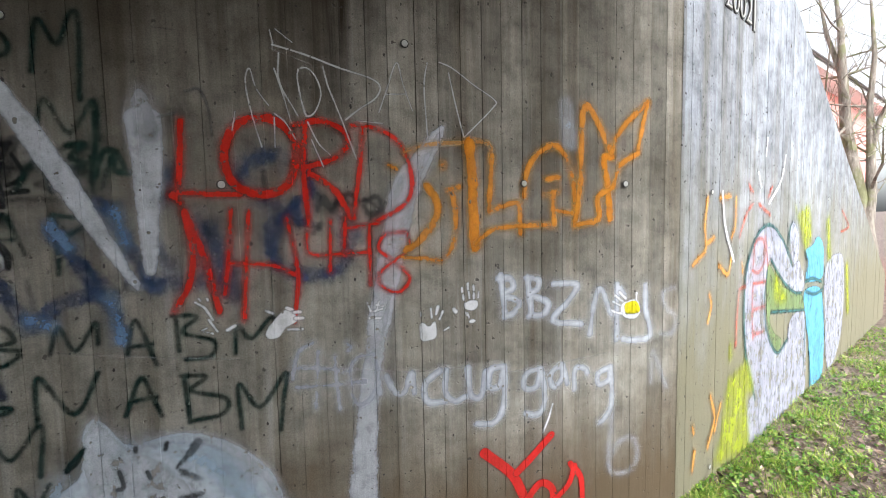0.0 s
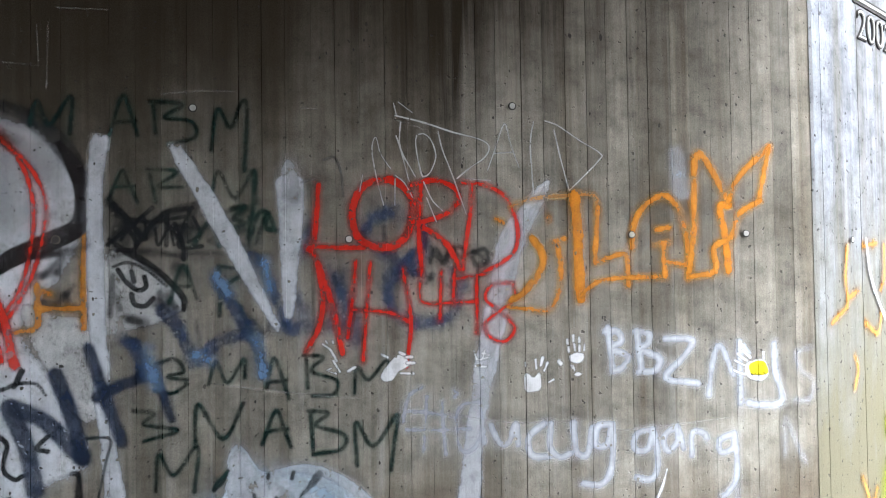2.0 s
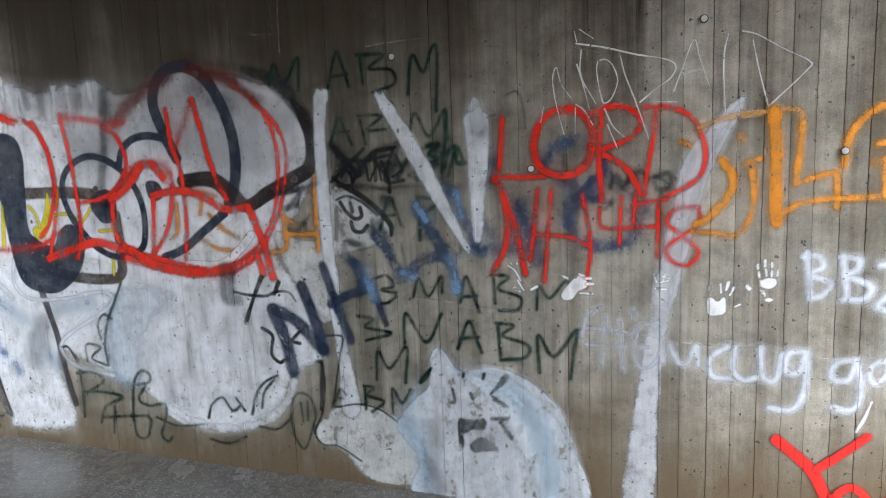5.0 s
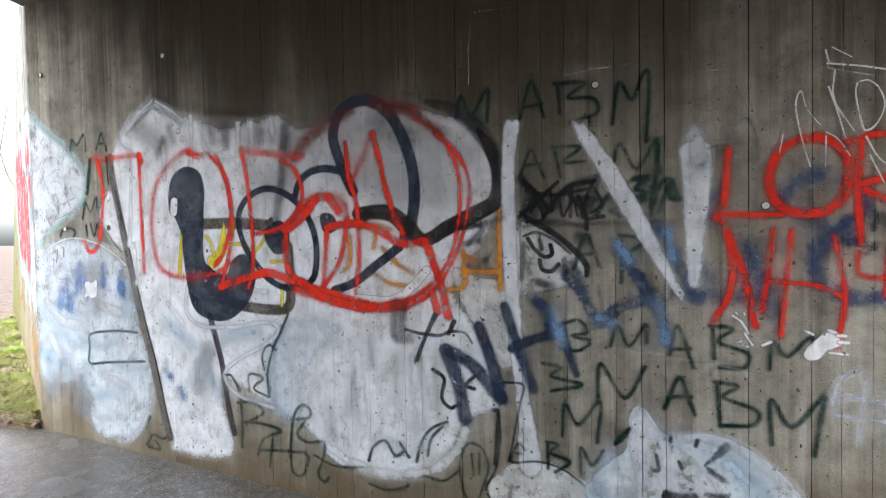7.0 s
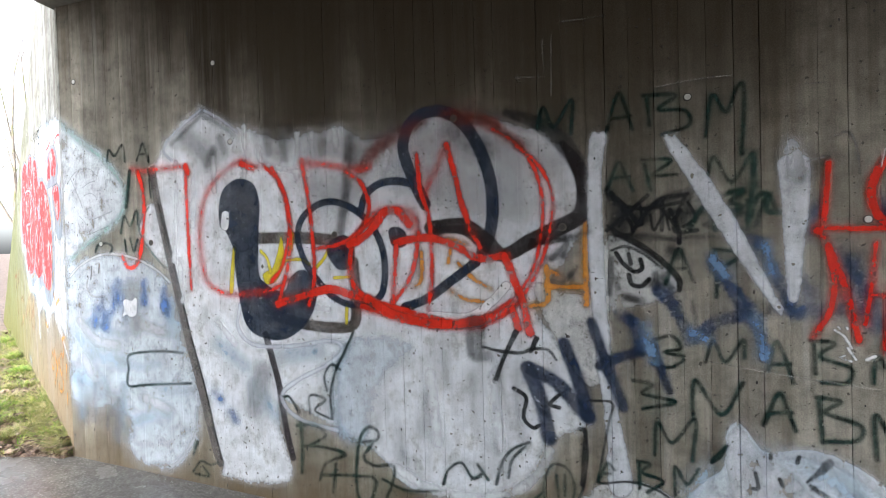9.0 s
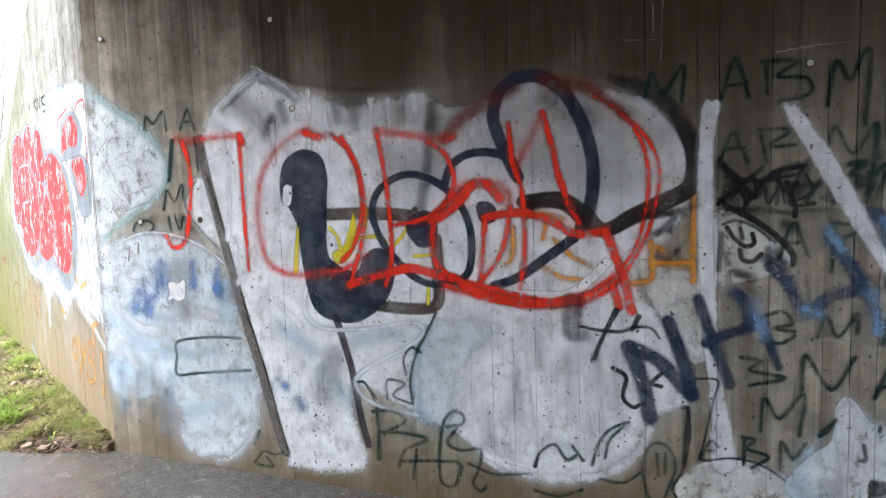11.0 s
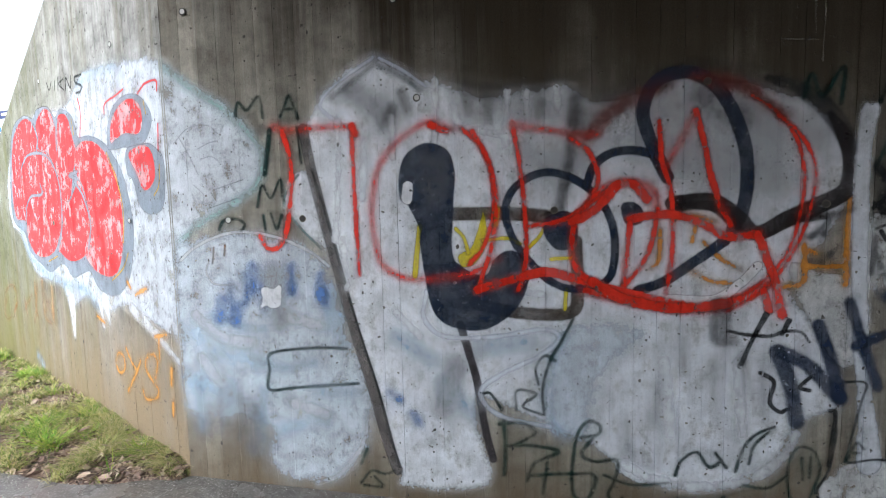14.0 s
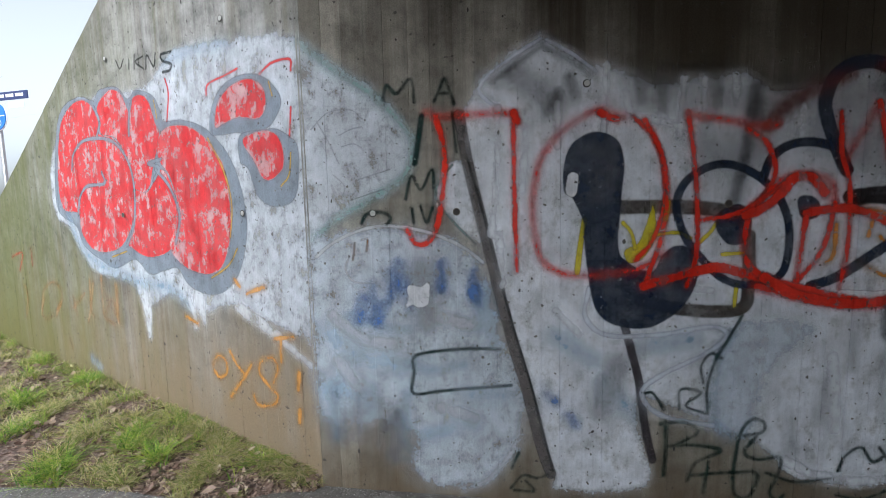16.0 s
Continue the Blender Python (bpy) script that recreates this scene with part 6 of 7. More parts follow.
spray(tag, "letter", "white_faint_letter", .026, [(2.469, 0.987), (2.385, 0.957), (2.412, 0.861), (2.481, 0.803), (2.457, 0.706), (2.373, 0.707)])
spray(tag, "letter", "white_faint_letter", .024, [(2.303, 0.412), (2.312, 0.601), (2.364, 0.497), (2.422, 0.368)])
tag = graffiti("graffiti_tag", "soft white sprayed handwritten words with a hash sign", "white sprayed letters")
spray(tag, "letter", "white_faint2", .024, [(0.256, 0.690), (0.287, 0.812), (0.355, 0.856)], [(0.375, 0.810), (0.368, 0.658), (0.356, 0.534)], [(0.451, 0.779), (0.457, 0.657), (0.469, 0.517)], [(0.286, 0.739), (0.398, 0.725), (0.531, 0.693)], [(0.273, 0.647), (0.428, 0.638), (0.591, 0.636)])
spray(tag, "letter", "white_faint2", .026, [(0.634, 0.770), (0.560, 0.759), (0.522, 0.686), (0.547, 0.531), (0.621, 0.546), (0.659, 0.654), (0.640, 0.776), (0.659, 0.654), (0.666, 0.561)], [(0.510, 0.839), (0.531, 0.814), (0.516, 0.802)])
spray(tag, "letter", "white_spray", 0.029, [(0.700, 0.647), (0.743, 0.560), (0.791, 0.559), (0.828, 0.646), (0.839, 0.546)])
spray(tag, "letter", "white_spray", 0.031, [(0.979, 0.644), (0.897, 0.583), (0.906, 0.489), (1.002, 0.475)])
spray(tag, "letter", "white_spray", 0.029, [(1.014, 0.643), (1.006, 0.525), (1.056, 0.469), (1.115, 0.487)])
spray(tag, "letter", "white_spray", 0.031, [(1.132, 0.642), (1.144, 0.499), (1.204, 0.476), (1.234, 0.609), (1.247, 0.522)])
spray(tag, "letter", "white_spray", 0.031, [(1.339, 0.626), (1.263, 0.615), (1.250, 0.522), (1.309, 0.522), (1.340, 0.620), (1.333, 0.408), (1.277, 0.320), (1.175, 0.328)])
spray(tag, "letter", "white_spray", 0.031, [(1.560, 0.587), (1.472, 0.569), (1.459, 0.489), (1.531, 0.488), (1.561, 0.574), (1.583, 0.405), (1.546, 0.330), (1.465, 0.344)])
spray(tag, "letter", "white_spray", 0.029, [(1.689, 0.597), (1.621, 0.549), (1.639, 0.471), (1.695, 0.517), (1.695, 0.597), (1.727, 0.479)])
spray(tag, "letter", "white_spray", 0.029, [(1.771, 0.441), (1.780, 0.559), (1.845, 0.552), (1.860, 0.515)])
spray(tag, "letter", "white_spray", 0.029, [(2.017, 0.544), (1.931, 0.514), (1.936, 0.451), (2.006, 0.463), (2.017, 0.544), (2.025, 0.324), (1.973, 0.235), (1.945, 0.216)])
spray(tag, "letter", "white_faint_letter", .03, [(2.031, 0.254), (2.005, 0.001), (2.033, -0.105), (2.150, -0.120), (2.209, -0.034), (2.180, 0.078), (2.089, 0.079), (2.018, -0.006)])
spray(tag, "drip", "white_bright", .01, [(1.633, 0.376), (1.608, 0.297), (1.572, 0.217)])
tag = graffiti("graffiti_tag", "bright red sprayed sign low on the wall", "red sprayed tags")
spray(tag, "letter", "red_bright", .058, [(1.218, 0.157), (1.377, 0.008), (1.463, -0.160), (1.557, -0.331)])
spray(tag, "letter", "red_bright", .045, [(1.624, 0.194), (1.524, 0.105), (1.408, 0.007)])
spray(tag, "letter", "red_bright", .045, [(1.464, -0.167), (1.551, -0.080), (1.630, -0.128), (1.624, -0.215), (1.539, -0.235)])
spray(tag, "letter", "red_bright", .036, [(1.576, -0.235), (1.723, -0.136), (1.776, -0.016)], [(1.744, 0.004), (1.819, -0.103), (1.829, -0.316)])
tag = graffiti("handprint", "white painted handprint with spread fingers", "handprints")
fill(tag, "palm", "white_bright", [(1.118, 0.991), (1.153, 1.002), (1.190, 0.996), (1.189, 0.961), (1.161, 0.949), (1.125, 0.958)])
fill(tag, "palm", "white_bright", [(1.120, 0.947), (1.138, 0.938), (1.148, 0.905), (1.130, 0.908)])
fill(tag, "palm", "white_bright", [(1.137, 0.896), (1.163, 0.901), (1.181, 0.886), (1.152, 0.881)])
spray(tag, "finger", "white_bright", .013, [(1.106, 1.071), (1.107, 1.050)], [(1.111, 1.032), (1.115, 1.009)])
spray(tag, "finger", "white_bright", .013, [(1.137, 1.091), (1.139, 1.061)], [(1.142, 1.047), (1.146, 1.014)])
spray(tag, "finger", "white_bright", .013, [(1.169, 1.078), (1.170, 1.055)], [(1.171, 1.037), (1.169, 1.011)])
spray(tag, "finger", "white_bright", .010, [(1.197, 1.043), (1.195, 1.014)])
spray(tag, "finger", "white_bright", .02, [(1.059, 0.962), (1.071, 0.947)])
tag = graffiti("handprint", "smudged white painted handprint with a solid heel", "handprints")
fill(tag, "palm", "white_bright", [(0.875, 0.888), (0.895, 0.905), (0.925, 0.881), (0.959, 0.907), (0.964, 0.832), (0.941, 0.812), (0.883, 0.815)])
spray(tag, "finger", "white_bright", .012, [(0.937, 0.973), (0.941, 0.928)])
spray(tag, "finger", "white_bright", .014, [(0.974, 0.981), (0.964, 0.943)])
spray(tag, "finger", "white_bright", .012, [(1.001, 0.954), (0.982, 0.916)])
spray(tag, "finger", "white_bright", .012, [(0.882, 0.959), (0.885, 0.941)])
spray(tag, "finger", "white_bright", .008, [(1.007, 0.856), (1.030, 0.868)])
tag = graffiti("handprint", "thick white sideways handprint splashed with paint", "handprints")
fill(tag, "palm", "white_bright", [(0.147, 0.919), (0.174, 0.963), (0.216, 1.007), (0.239, 1.022), (0.271, 1.006), (0.288, 0.971), (0.238, 0.939), (0.208, 0.900), (0.164, 0.892)])
spray(tag, "finger", "white_bright", .016, [(0.155, 1.026), (0.184, 1.011)])
spray(tag, "finger", "white_bright", .015, [(0.245, 1.033), (0.268, 1.021)])
spray(tag, "finger", "white_bright", .012, [(0.277, 1.009), (0.306, 1.009)])
spray(tag, "finger", "white_bright", .012, [(0.282, 0.980), (0.317, 0.979)])
spray(tag, "finger", "white_bright", .010, [(0.247, 0.929), (0.311, 0.926)])
tag = graffiti("handprint", "broken white smear of a dry handprint", "handprints")
spray(tag, "finger", "white_bright", .009, [(-0.132, 1.086), (-0.095, 1.056), (-0.065, 1.002)], [(-0.117, 1.101), (-0.111, 1.092)], [(-0.082, 1.003), (-0.051, 0.949)], [(-0.107, 0.952), (-0.069, 0.940)], [(-0.085, 1.100), (-0.082, 1.091)], [(-0.113, 0.958), (-0.092, 0.967)])
spray(tag, "finger", "white_bright", .013, [(-0.010, 0.951), (0.022, 0.968)])
tag = graffiti("handprint", "faint white streaks of a partial handprint", "handprints")
spray(tag, "finger", "white_bright", .008, [(0.617, 1.031), (0.632, 0.986)], [(0.660, 1.015), (0.698, 1.006)], [(0.646, 0.983), (0.690, 0.994)], [(0.626, 0.951), (0.679, 0.947)], [(0.675, 1.033), (0.661, 0.986)])
tag = graffiti("handprint", "white handprint with a yellow painted palm", "handprints")
fill(tag, "palm", "white_bright", [(2.085, 0.906), (2.123, 0.926), (2.188, 0.934), (2.216, 0.889), (2.212, 0.845), (2.177, 0.818), (2.118, 0.828), (2.086, 0.862)])
fill(tag, "palm_spot", "yellow_bright", [(2.116, 0.912), (2.181, 0.926), (2.210, 0.893), (2.208, 0.854), (2.130, 0.852), (2.110, 0.879)])
spray(tag, "finger", "white_bright", .016, [(2.074, 0.983), (2.093, 0.965), (2.116, 0.944)])
spray(tag, "finger", "white_bright", .016, [(2.045, 0.966), (2.070, 0.945), (2.094, 0.927)])
spray(tag, "finger", "white_bright", .014, [(2.028, 0.931), (2.052, 0.918), (2.082, 0.903)])
spray(tag, "finger", "white_bright", .012, [(2.018, 0.880), (2.051, 0.865), (2.087, 0.856)])
spray(tag, "finger", "white_bright", .012, [(2.189, 0.928), (2.190, 0.970)])
spray(tag, "mark", "black_line", .006, [(2.119, 0.855), (2.128, 0.849)], [(2.141, 0.858), (2.151, 0.849)], [(2.165, 0.854), (2.174, 0.848)], [(2.190, 0.860), (2.200, 0.851)])
tag = graffiti("graffiti_piece", "lilac and white letter G edged in teal on the wing wall", "wing wall piece")
fill(tag, "letter", "lilac", [(3.892, -0.041), (3.700, 0.336), (3.637, 0.800), (3.725, 1.104), (3.979, 1.282), (4.274, 1.302), (4.622, 1.147), (4.927, 0.912), (5.163, 0.938), (5.412, 0.694), (5.273, 0.604), (4.960, 0.660), (4.537, 0.842), (4.257, 1.018), (4.159, 0.929), (4.144, 0.638), (4.247, 0.372), (4.514, 0.153), (4.827, 0.208), (4.955, 0.398), (5.462, 0.352), (5.588, -0.503), (5.118, -0.552), (4.558, -0.549), (4.086, -0.598), (3.828, -0.554), (3.767, -0.148)])
fill(tag, "letter", "olive", [(4.199, 0.984), (4.581, 0.759), (5.274, 0.592), (5.409, 0.408), (4.471, 0.539), (4.279, 0.518), (4.390, 0.371), (4.641, 0.245), (4.549, 0.146), (4.298, 0.332), (4.174, 0.633)])
spray(tag, "outline", "teal_dark", .03, [(3.956, -0.131), (3.704, 0.289), (3.624, 0.801), (3.725, 1.104), (3.978, 1.292), (4.273, 1.312), (4.640, 1.146), (4.927, 0.912)], [(4.159, 0.929), (4.114, 0.642), (4.250, 0.346), (4.550, 0.135), (4.864, 0.212)], [(4.256, 1.028), (4.573, 0.828), (5.001, 0.649), (5.294, 0.602)], [(4.306, 0.554), (5.409, 0.408)], [(5.512, 0.320), (5.502, -0.231)], [(4.780, 1.032), (4.790, 1.245), (4.912, 1.322), (5.089, 1.179), (4.960, 0.954)])
fill(tag, "fill", "lilac", [(4.874, 1.026), (4.809, 1.244), (4.929, 1.338), (5.130, 1.177), (5.118, 0.964), (5.004, 0.917)])
fill(tag, "blotch", "chartreuse", [(4.399, 0.881), (4.618, 0.739), (4.779, 0.601), (4.393, 0.643)])
tag = graffiti("graffiti_piece", "light blue letter I edged in dark teal on the wing wall", "wing wall piece")
fill(tag, "letter", "sky_blue", [(5.405, 1.037), (5.676, 1.069), (5.908, 1.156), (6.161, 1.055), (6.222, 0.869), (6.149, 0.665), (5.499, 0.708), (5.517, 0.893)])
fill(tag, "letter", "sky_blue", [(5.425, 0.603), (6.175, 0.518), (6.394, -0.097), (6.362, -0.561), (5.904, -0.681), (5.714, -0.091), (5.512, 0.320)])
spray(tag, "outline", "teal_dark", .04, [(5.455, 0.701), (5.733, 0.708), (6.156, 0.625)], [(5.471, 0.591), (5.862, 0.518), (6.228, 0.525)])
spray(tag, "outline", "teal_dark", .022, [(5.408, 1.019), (5.517, 0.893), (5.498, 0.714)], [(5.714, -0.091), (5.900, -0.654)], [(6.290, 0.797), (6.237, 0.470), (6.453, -0.108)])
fill(tag, "fill", "lilac", [(6.347, 0.792), (7.138, 0.887), (7.406, 0.627), (7.469, 0.005), (7.203, -0.406), (6.643, -0.502), (6.402, 0.177)])
tag = graffiti("graffiti_piece", "chartreuse sprayed blotches around the wing wall letters", "wing wall piece")
fill(tag, "blotch", "chartreuse", [(3.734, 0.236), (3.920, -0.048), (3.732, -0.044), (3.823, -0.504), (3.418, -0.439), (3.108, -0.373), (3.231, -0.160), (3.320, 0.159), (3.489, 0.203)])
fill(tag, "blotch", "chartreuse", [(4.927, 1.500), (5.097, 1.412), (5.471, 1.485), (5.615, 1.156), (5.403, 1.049), (5.155, 1.289)])
spray(tag, "blotch", "chartreuse", .16, [(6.369, 1.290), (6.498, 0.916)], [(7.585, 0.649), (7.793, 0.074)])
spray(tag, "blotch", "chartreuse", .05, [(3.345, 0.433), (3.361, 0.374)])
tag = graffiti("graffiti_tag", "thin orange and red sprayed scrawls on the wing wall", "")
spray(tag, "letter", "orange_thin", .035, [(2.881, 1.534), (2.837, 1.350), (2.863, 1.200), (2.659, 1.104)], [(3.009, 1.268), (2.898, 1.235)], [(3.091, 1.537), (3.277, 1.552)], [(3.101, 1.067), (3.262, 0.992), (3.330, 1.110)], [(3.388, 1.542), (3.381, 1.335), (3.320, 1.255)], [(2.936, 0.888), (2.979, 0.805), (2.928, 0.696)], [(3.543, 1.051), (3.572, 0.983)])
spray(tag, "letter", "orange_thin", .035, [(3.006, 0.160), (3.087, -0.029), (2.978, -0.199)], [(3.186, 0.046), (3.092, -0.114)], [(2.709, 0.033), (2.729, -0.012)], [(2.753, -0.157), (2.723, -0.263)])
spray(tag, "letter", "red_thin", .03, [(3.511, 0.850), (3.479, 0.646), (3.472, 0.419)], [(3.811, 0.870), (3.805, 0.640), (3.853, 0.398)], [(3.812, 0.860), (4.123, 0.845)], [(3.831, 0.645), (4.115, 0.632)], [(3.850, 0.436), (4.106, 0.418)], [(3.511, 0.850), (3.656, 0.864)])
spray(tag, "letter", "red_thin", .03, [(3.799, 1.008), (3.836, 1.187), (4.029, 1.206), (4.075, 1.032), (3.941, 0.940), (3.776, 0.974)], [(4.085, 1.222), (4.170, 0.977)], [(3.480, 1.248), (3.611, 1.416), (3.755, 1.503)], [(3.640, 1.653), (3.747, 1.591)], [(3.888, 1.504), (4.185, 1.410)], [(4.221, 1.650), (4.111, 1.552)], [(7.085, 1.453), (7.566, 1.225), (7.079, 1.166)])
spray(tag, "drip", "white_bright", .03, [(3.129, 1.577), (3.186, 1.341), (3.378, 1.077)], [(3.865, 1.751), (3.944, 1.641)], [(4.579, 1.938), (4.470, 1.707), (4.145, 1.506)], [(4.061, 2.037), (4.046, 1.898)])

# ---- fittings of the wall ----
def simple_material(name, rgb, rough=0.6, metal=0.0, vary=0.25, scale=14):
    m, n, l, b = material(name)
    v = place(n)
    f = tex_noise(n, l, v, scale, 5, 0.6)
    l.new(ramp(n, l, f, (0.3, tuple(c * (1 - vary) for c in rgb)), (0.7, tuple(min(0.9, c * (1 + vary)) for c in rgb))), b.inputs["Base Color"])
    b.inputs["Roughness"].default_value, b.inputs["Metallic"].default_value = rough, metal
    bump(n, l, b, f, 0.25, 0.004)
    return m


PLUG = simple_material("pale cement plug", (0.43, 0.42, 0.39), 0.7)
HOLE = simple_material("dark tie cone", (0.035, 0.03, 0.026), 0.9)


def disc_bm(u, z, rings, sides=14, turn=0.0):
    """A turned profile on the wall: rings of (radius, lift)."""
    bm = bmesh.new()
    rows = []
    for r, lift in rings:
        rows.append([bm.verts.new(wall_point(u + r * math.cos(turn + k * math.tau / sides), z + r * math.sin(turn + k * math.tau / sides), lift)) for k in range(sides)])
    for a, b in zip(rows[:-1], rows[1:]):
        for k in range(sides):
            bm.faces.new((a[k], a[(k + 1) % sides], b[(k + 1) % sides], b[k]))
    bm.faces.new(rows[-1])
    return bm


def tie_hole(u, z, plugged):
    """A shuttering tie hole: a dark cone in the concrete, closed by a pale plug or left open."""
    hole = tagged(new("tie_hole"), "round shuttering tie hole with a pale cement plug in concrete" if plugged else "open dark round shuttering tie hole in concrete", "tie hole", "tie holes")
    part("cone", disc_bm(u, z, ((0.021, 0.0125), (0.0195, 0.0135), (0.016, 0.0132))), HOLE if plugged else CONCRETE, hole)
    if plugged:
        part("plug", disc_bm(u + 0.001, z + 0.001, ((0.0155, 0.0134), (0.0145, 0.0148), (0.011, 0.0152)), 12), PLUG, hole, "pale cement plug")
    else:
        part("opening", disc_bm(u, z, ((0.0165, 0.0138), (0.012, 0.0136))), HOLE, hole, "dark opening")
    return hole


for u, z, plugged in ((-4.611, 1.607, True), (-4.149, 1.606, False), (-5.531, 1.623, True), (-5.618, 2.795, True), (-7.074, 2.835, True), (-7.02, 1.63, False),
                      (-3.458, 2.257, True), (-2.715, 1.617, False), (-1.938, 2.26, False), (-1.352, 1.614, False), (-3.574, 2.79, True), (-0.736, 2.244, True),
                      (0.0, 1.601, True), (-4.815, 2.816, True), (0.835, 2.278, True), (1.463, 1.61, True), (2.105, 1.61, True), (1.687, 2.874, False),
                      (2.944, 1.573, True), (6.317, 1.572, True), (4.615, 2.897, False), (3.016, -0.358, True)):
    tie_hole(u, z, plugged)


def year_plate():
    """The year of building, cast into the wing wall in a sunk frame."""
    plate = tagged(new("year_plate"), "cast concrete year plate with raised numerals", "plate")
    a, b, lo, hi = 3.08, 3.65, 2.80, 3.02
    cast = simple_material("pale cast concrete", (0.42, 0.41, 0.38), 0.8, 0, 0.2, 20)
    # shade in the frame grooves and beside the digits, put into a dark colour
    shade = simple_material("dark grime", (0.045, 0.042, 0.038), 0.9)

    def bar(u0, u1, z0, z1, lift, mat, name):
        bm = bmesh.new()
        front = [bm.verts.new(wall_point(u, z, lift)) for u, z in ((u0, z0), (u1, z0), (u1, z1), (u0, z1))]
        back = [bm.verts.new(wall_point(u, z, -0.004)) for u, z in ((u0, z0), (u1, z0), (u1, z1), (u0, z1))]
        bm.faces.new(front)
        for k in range(4):
            bm.faces.new((front[k], front[(k + 1) % 4], back[(k + 1) % 4], back[k]))
        part(name, bm, mat, plate)

    # two grooves along the top, two down one side, with a pale fillet between them
    bar(a - 0.02, b + 0.05, hi + 0.05, hi + 0.068, 0.0075, shade, "groove")
    bar(a - 0.02, b + 0.012, hi + 0.012, hi + 0.03, 0.0075, shade, "groove")
    bar(a - 0.02, b + 0.032, hi + 0.0305, hi + 0.0495, 0.011, cast, "fillet")
    bar(b + 0.032, b + 0.05, lo - 0.01, hi + 0.0495, 0.0075, shade, "groove")
    bar(b, b + 0.012, lo - 0.01, hi + 0.0115, 0.0075, shade, "groove")
    bar(b + 0.0125, b + 0.0315, lo - 0.01, hi + 0.03, 0.011, cast, "fillet")
    axis_u = (wall_point(a + 0.1, 0) - wall_point(a, 0)).normalized()
    axis_n = axis_u.cross(Vector((0, 0, 1)))
    m = Matrix((axis_u, Vector((0, 0, 1)), axis_n)).transposed().to_4x4()
    for k, digit in enumerate("2002"):
        for mat, grow, lift, name in ((shade, 0.004, 0.003, "digit_edge"), (cast, -0.006, 0.006, "digit")):
            cu = bpy.data.curves.new("digit", "FONT")
            cu.body, cu.size, cu.extrude, cu.offset, cu.align_x = digit, 0.265, 0.003, grow, "CENTER"
            src = bpy.data.objects.new("digit", cu)
            me = bpy.data.meshes.new_from_object(src)
            bpy.data.objects.remove(src)
            me.transform(Matrix.Translation(wall_point(a + 0.085 + 0.13 * k, lo + 0.02, lift + 0.003)) @ m)
            me.materials.append(mat)
            ob = new(name, me)
            ob.parent = plate
    return plate


year_plate()


def pits():
    """Blowholes and chipped spots: small dark hollows strewn over the boards."""
    r = random.Random(77)
    verts, faces = [], []
    for _ in range(1500):
        u = r.uniform(-9.0, 7.0)
        z = r.uniform(-0.1, min(3.2, wall_top(u) - 0.1))
        w = r.choice((0.0016, 0.0022, 0.0028, 0.0036, 0.005)) * (1.9 if r.random() < 0.05 else 1.0)
        h = w * r.uniform(0.9, 2.4)
        k = len(verts)
        for j in range(6):
            a = j * math.tau / 6
            q = r.uniform(0.7, 1.2)
            verts.append(wall_point(u + w * q * math.cos(a), z + h * q * math.sin(a), 0.0128))
        faces.append(tuple(range(k, k + 6)))
    return tagged(sheet("blowholes", verts, faces, HOLE), "small dark blowholes strewn over the concrete", "blowholes", kind="stuff")


pits()


# ---- grass, leaves and grit ----
def island_material(name, *stops, rough=0.6, through=0.0):
    m, n, l, b = material(name)
    geo = n.new("ShaderNodeNewGeometry")
    c = ramp(n, l, geo.outputs["Random Per Island"], *stops)
    l.new(mix(n, l, 0.35, c, ramp(n, l, tex_noise(n, l, place(n), 40, 3), (0.3, grey(0.25)), (0.7, grey(0.75))), "OVERLAY"), b.inputs["Base Color"])
    b.inputs["Roughness"].default_value = rough
    return m


GRASS = island_material("winter grass", (0.0, (0.09, 0.16, 0.018)), (0.3, (0.22, 0.27, 0.045)), (0.5, (0.4, 0.37, 0.12)), (0.8, (0.54, 0.46, 0.23)), (1.0, (0.62, 0.54, 0.35)))
LUSH = island_material("mossy grass", (0.0, (0.06, 0.15, 0.012)), (0.4, (0.17, 0.33, 0.025)), (0.75, (0.36, 0.46, 0.05)), (1.0, (0.5, 0.45, 0.16)))
LEAF = island_material("fallen leaves", (0.0, (0.07, 0.045, 0.034)), (0.35, (0.17, 0.108, 0.078)), (0.6, (0.28, 0.19, 0.145)), (0.85, (0.39, 0.285, 0.215)), (1.0, (0.52, 0.43, 0.32)))
WEED = island_material("leafy weeds", (0.0, (0.05, 0.12, 0.015)), (0.4, (0.12, 0.25, 0.03)), (0.8, (0.25, 0.38, 0.06)), (1.0, (0.36, 0.42, 0.12)))
GRIT = island_material("pale grit", (0.0, (0.08, 0.075, 0.07)), (0.6, (0.24, 0.23, 0.21)), (1.0, (0.5, 0.48, 0.45)))


def wing_y(x):
    """The foot line of the wing walls."""
    return (UL - x) * math.tan(AL) if x < UL else (x - UR) * math.tan(AR)


def bank_place(r, side):
    while True:
        x = UL - 0.02 - 5.5 * r.random() ** 1.3 if side < 0 else UR + 0.03 + 7.0 * r.random() ** 1.2
        y = r.uniform(path_edge(x) - 0.01, wing_y(x) - 0.015)
        return x, y


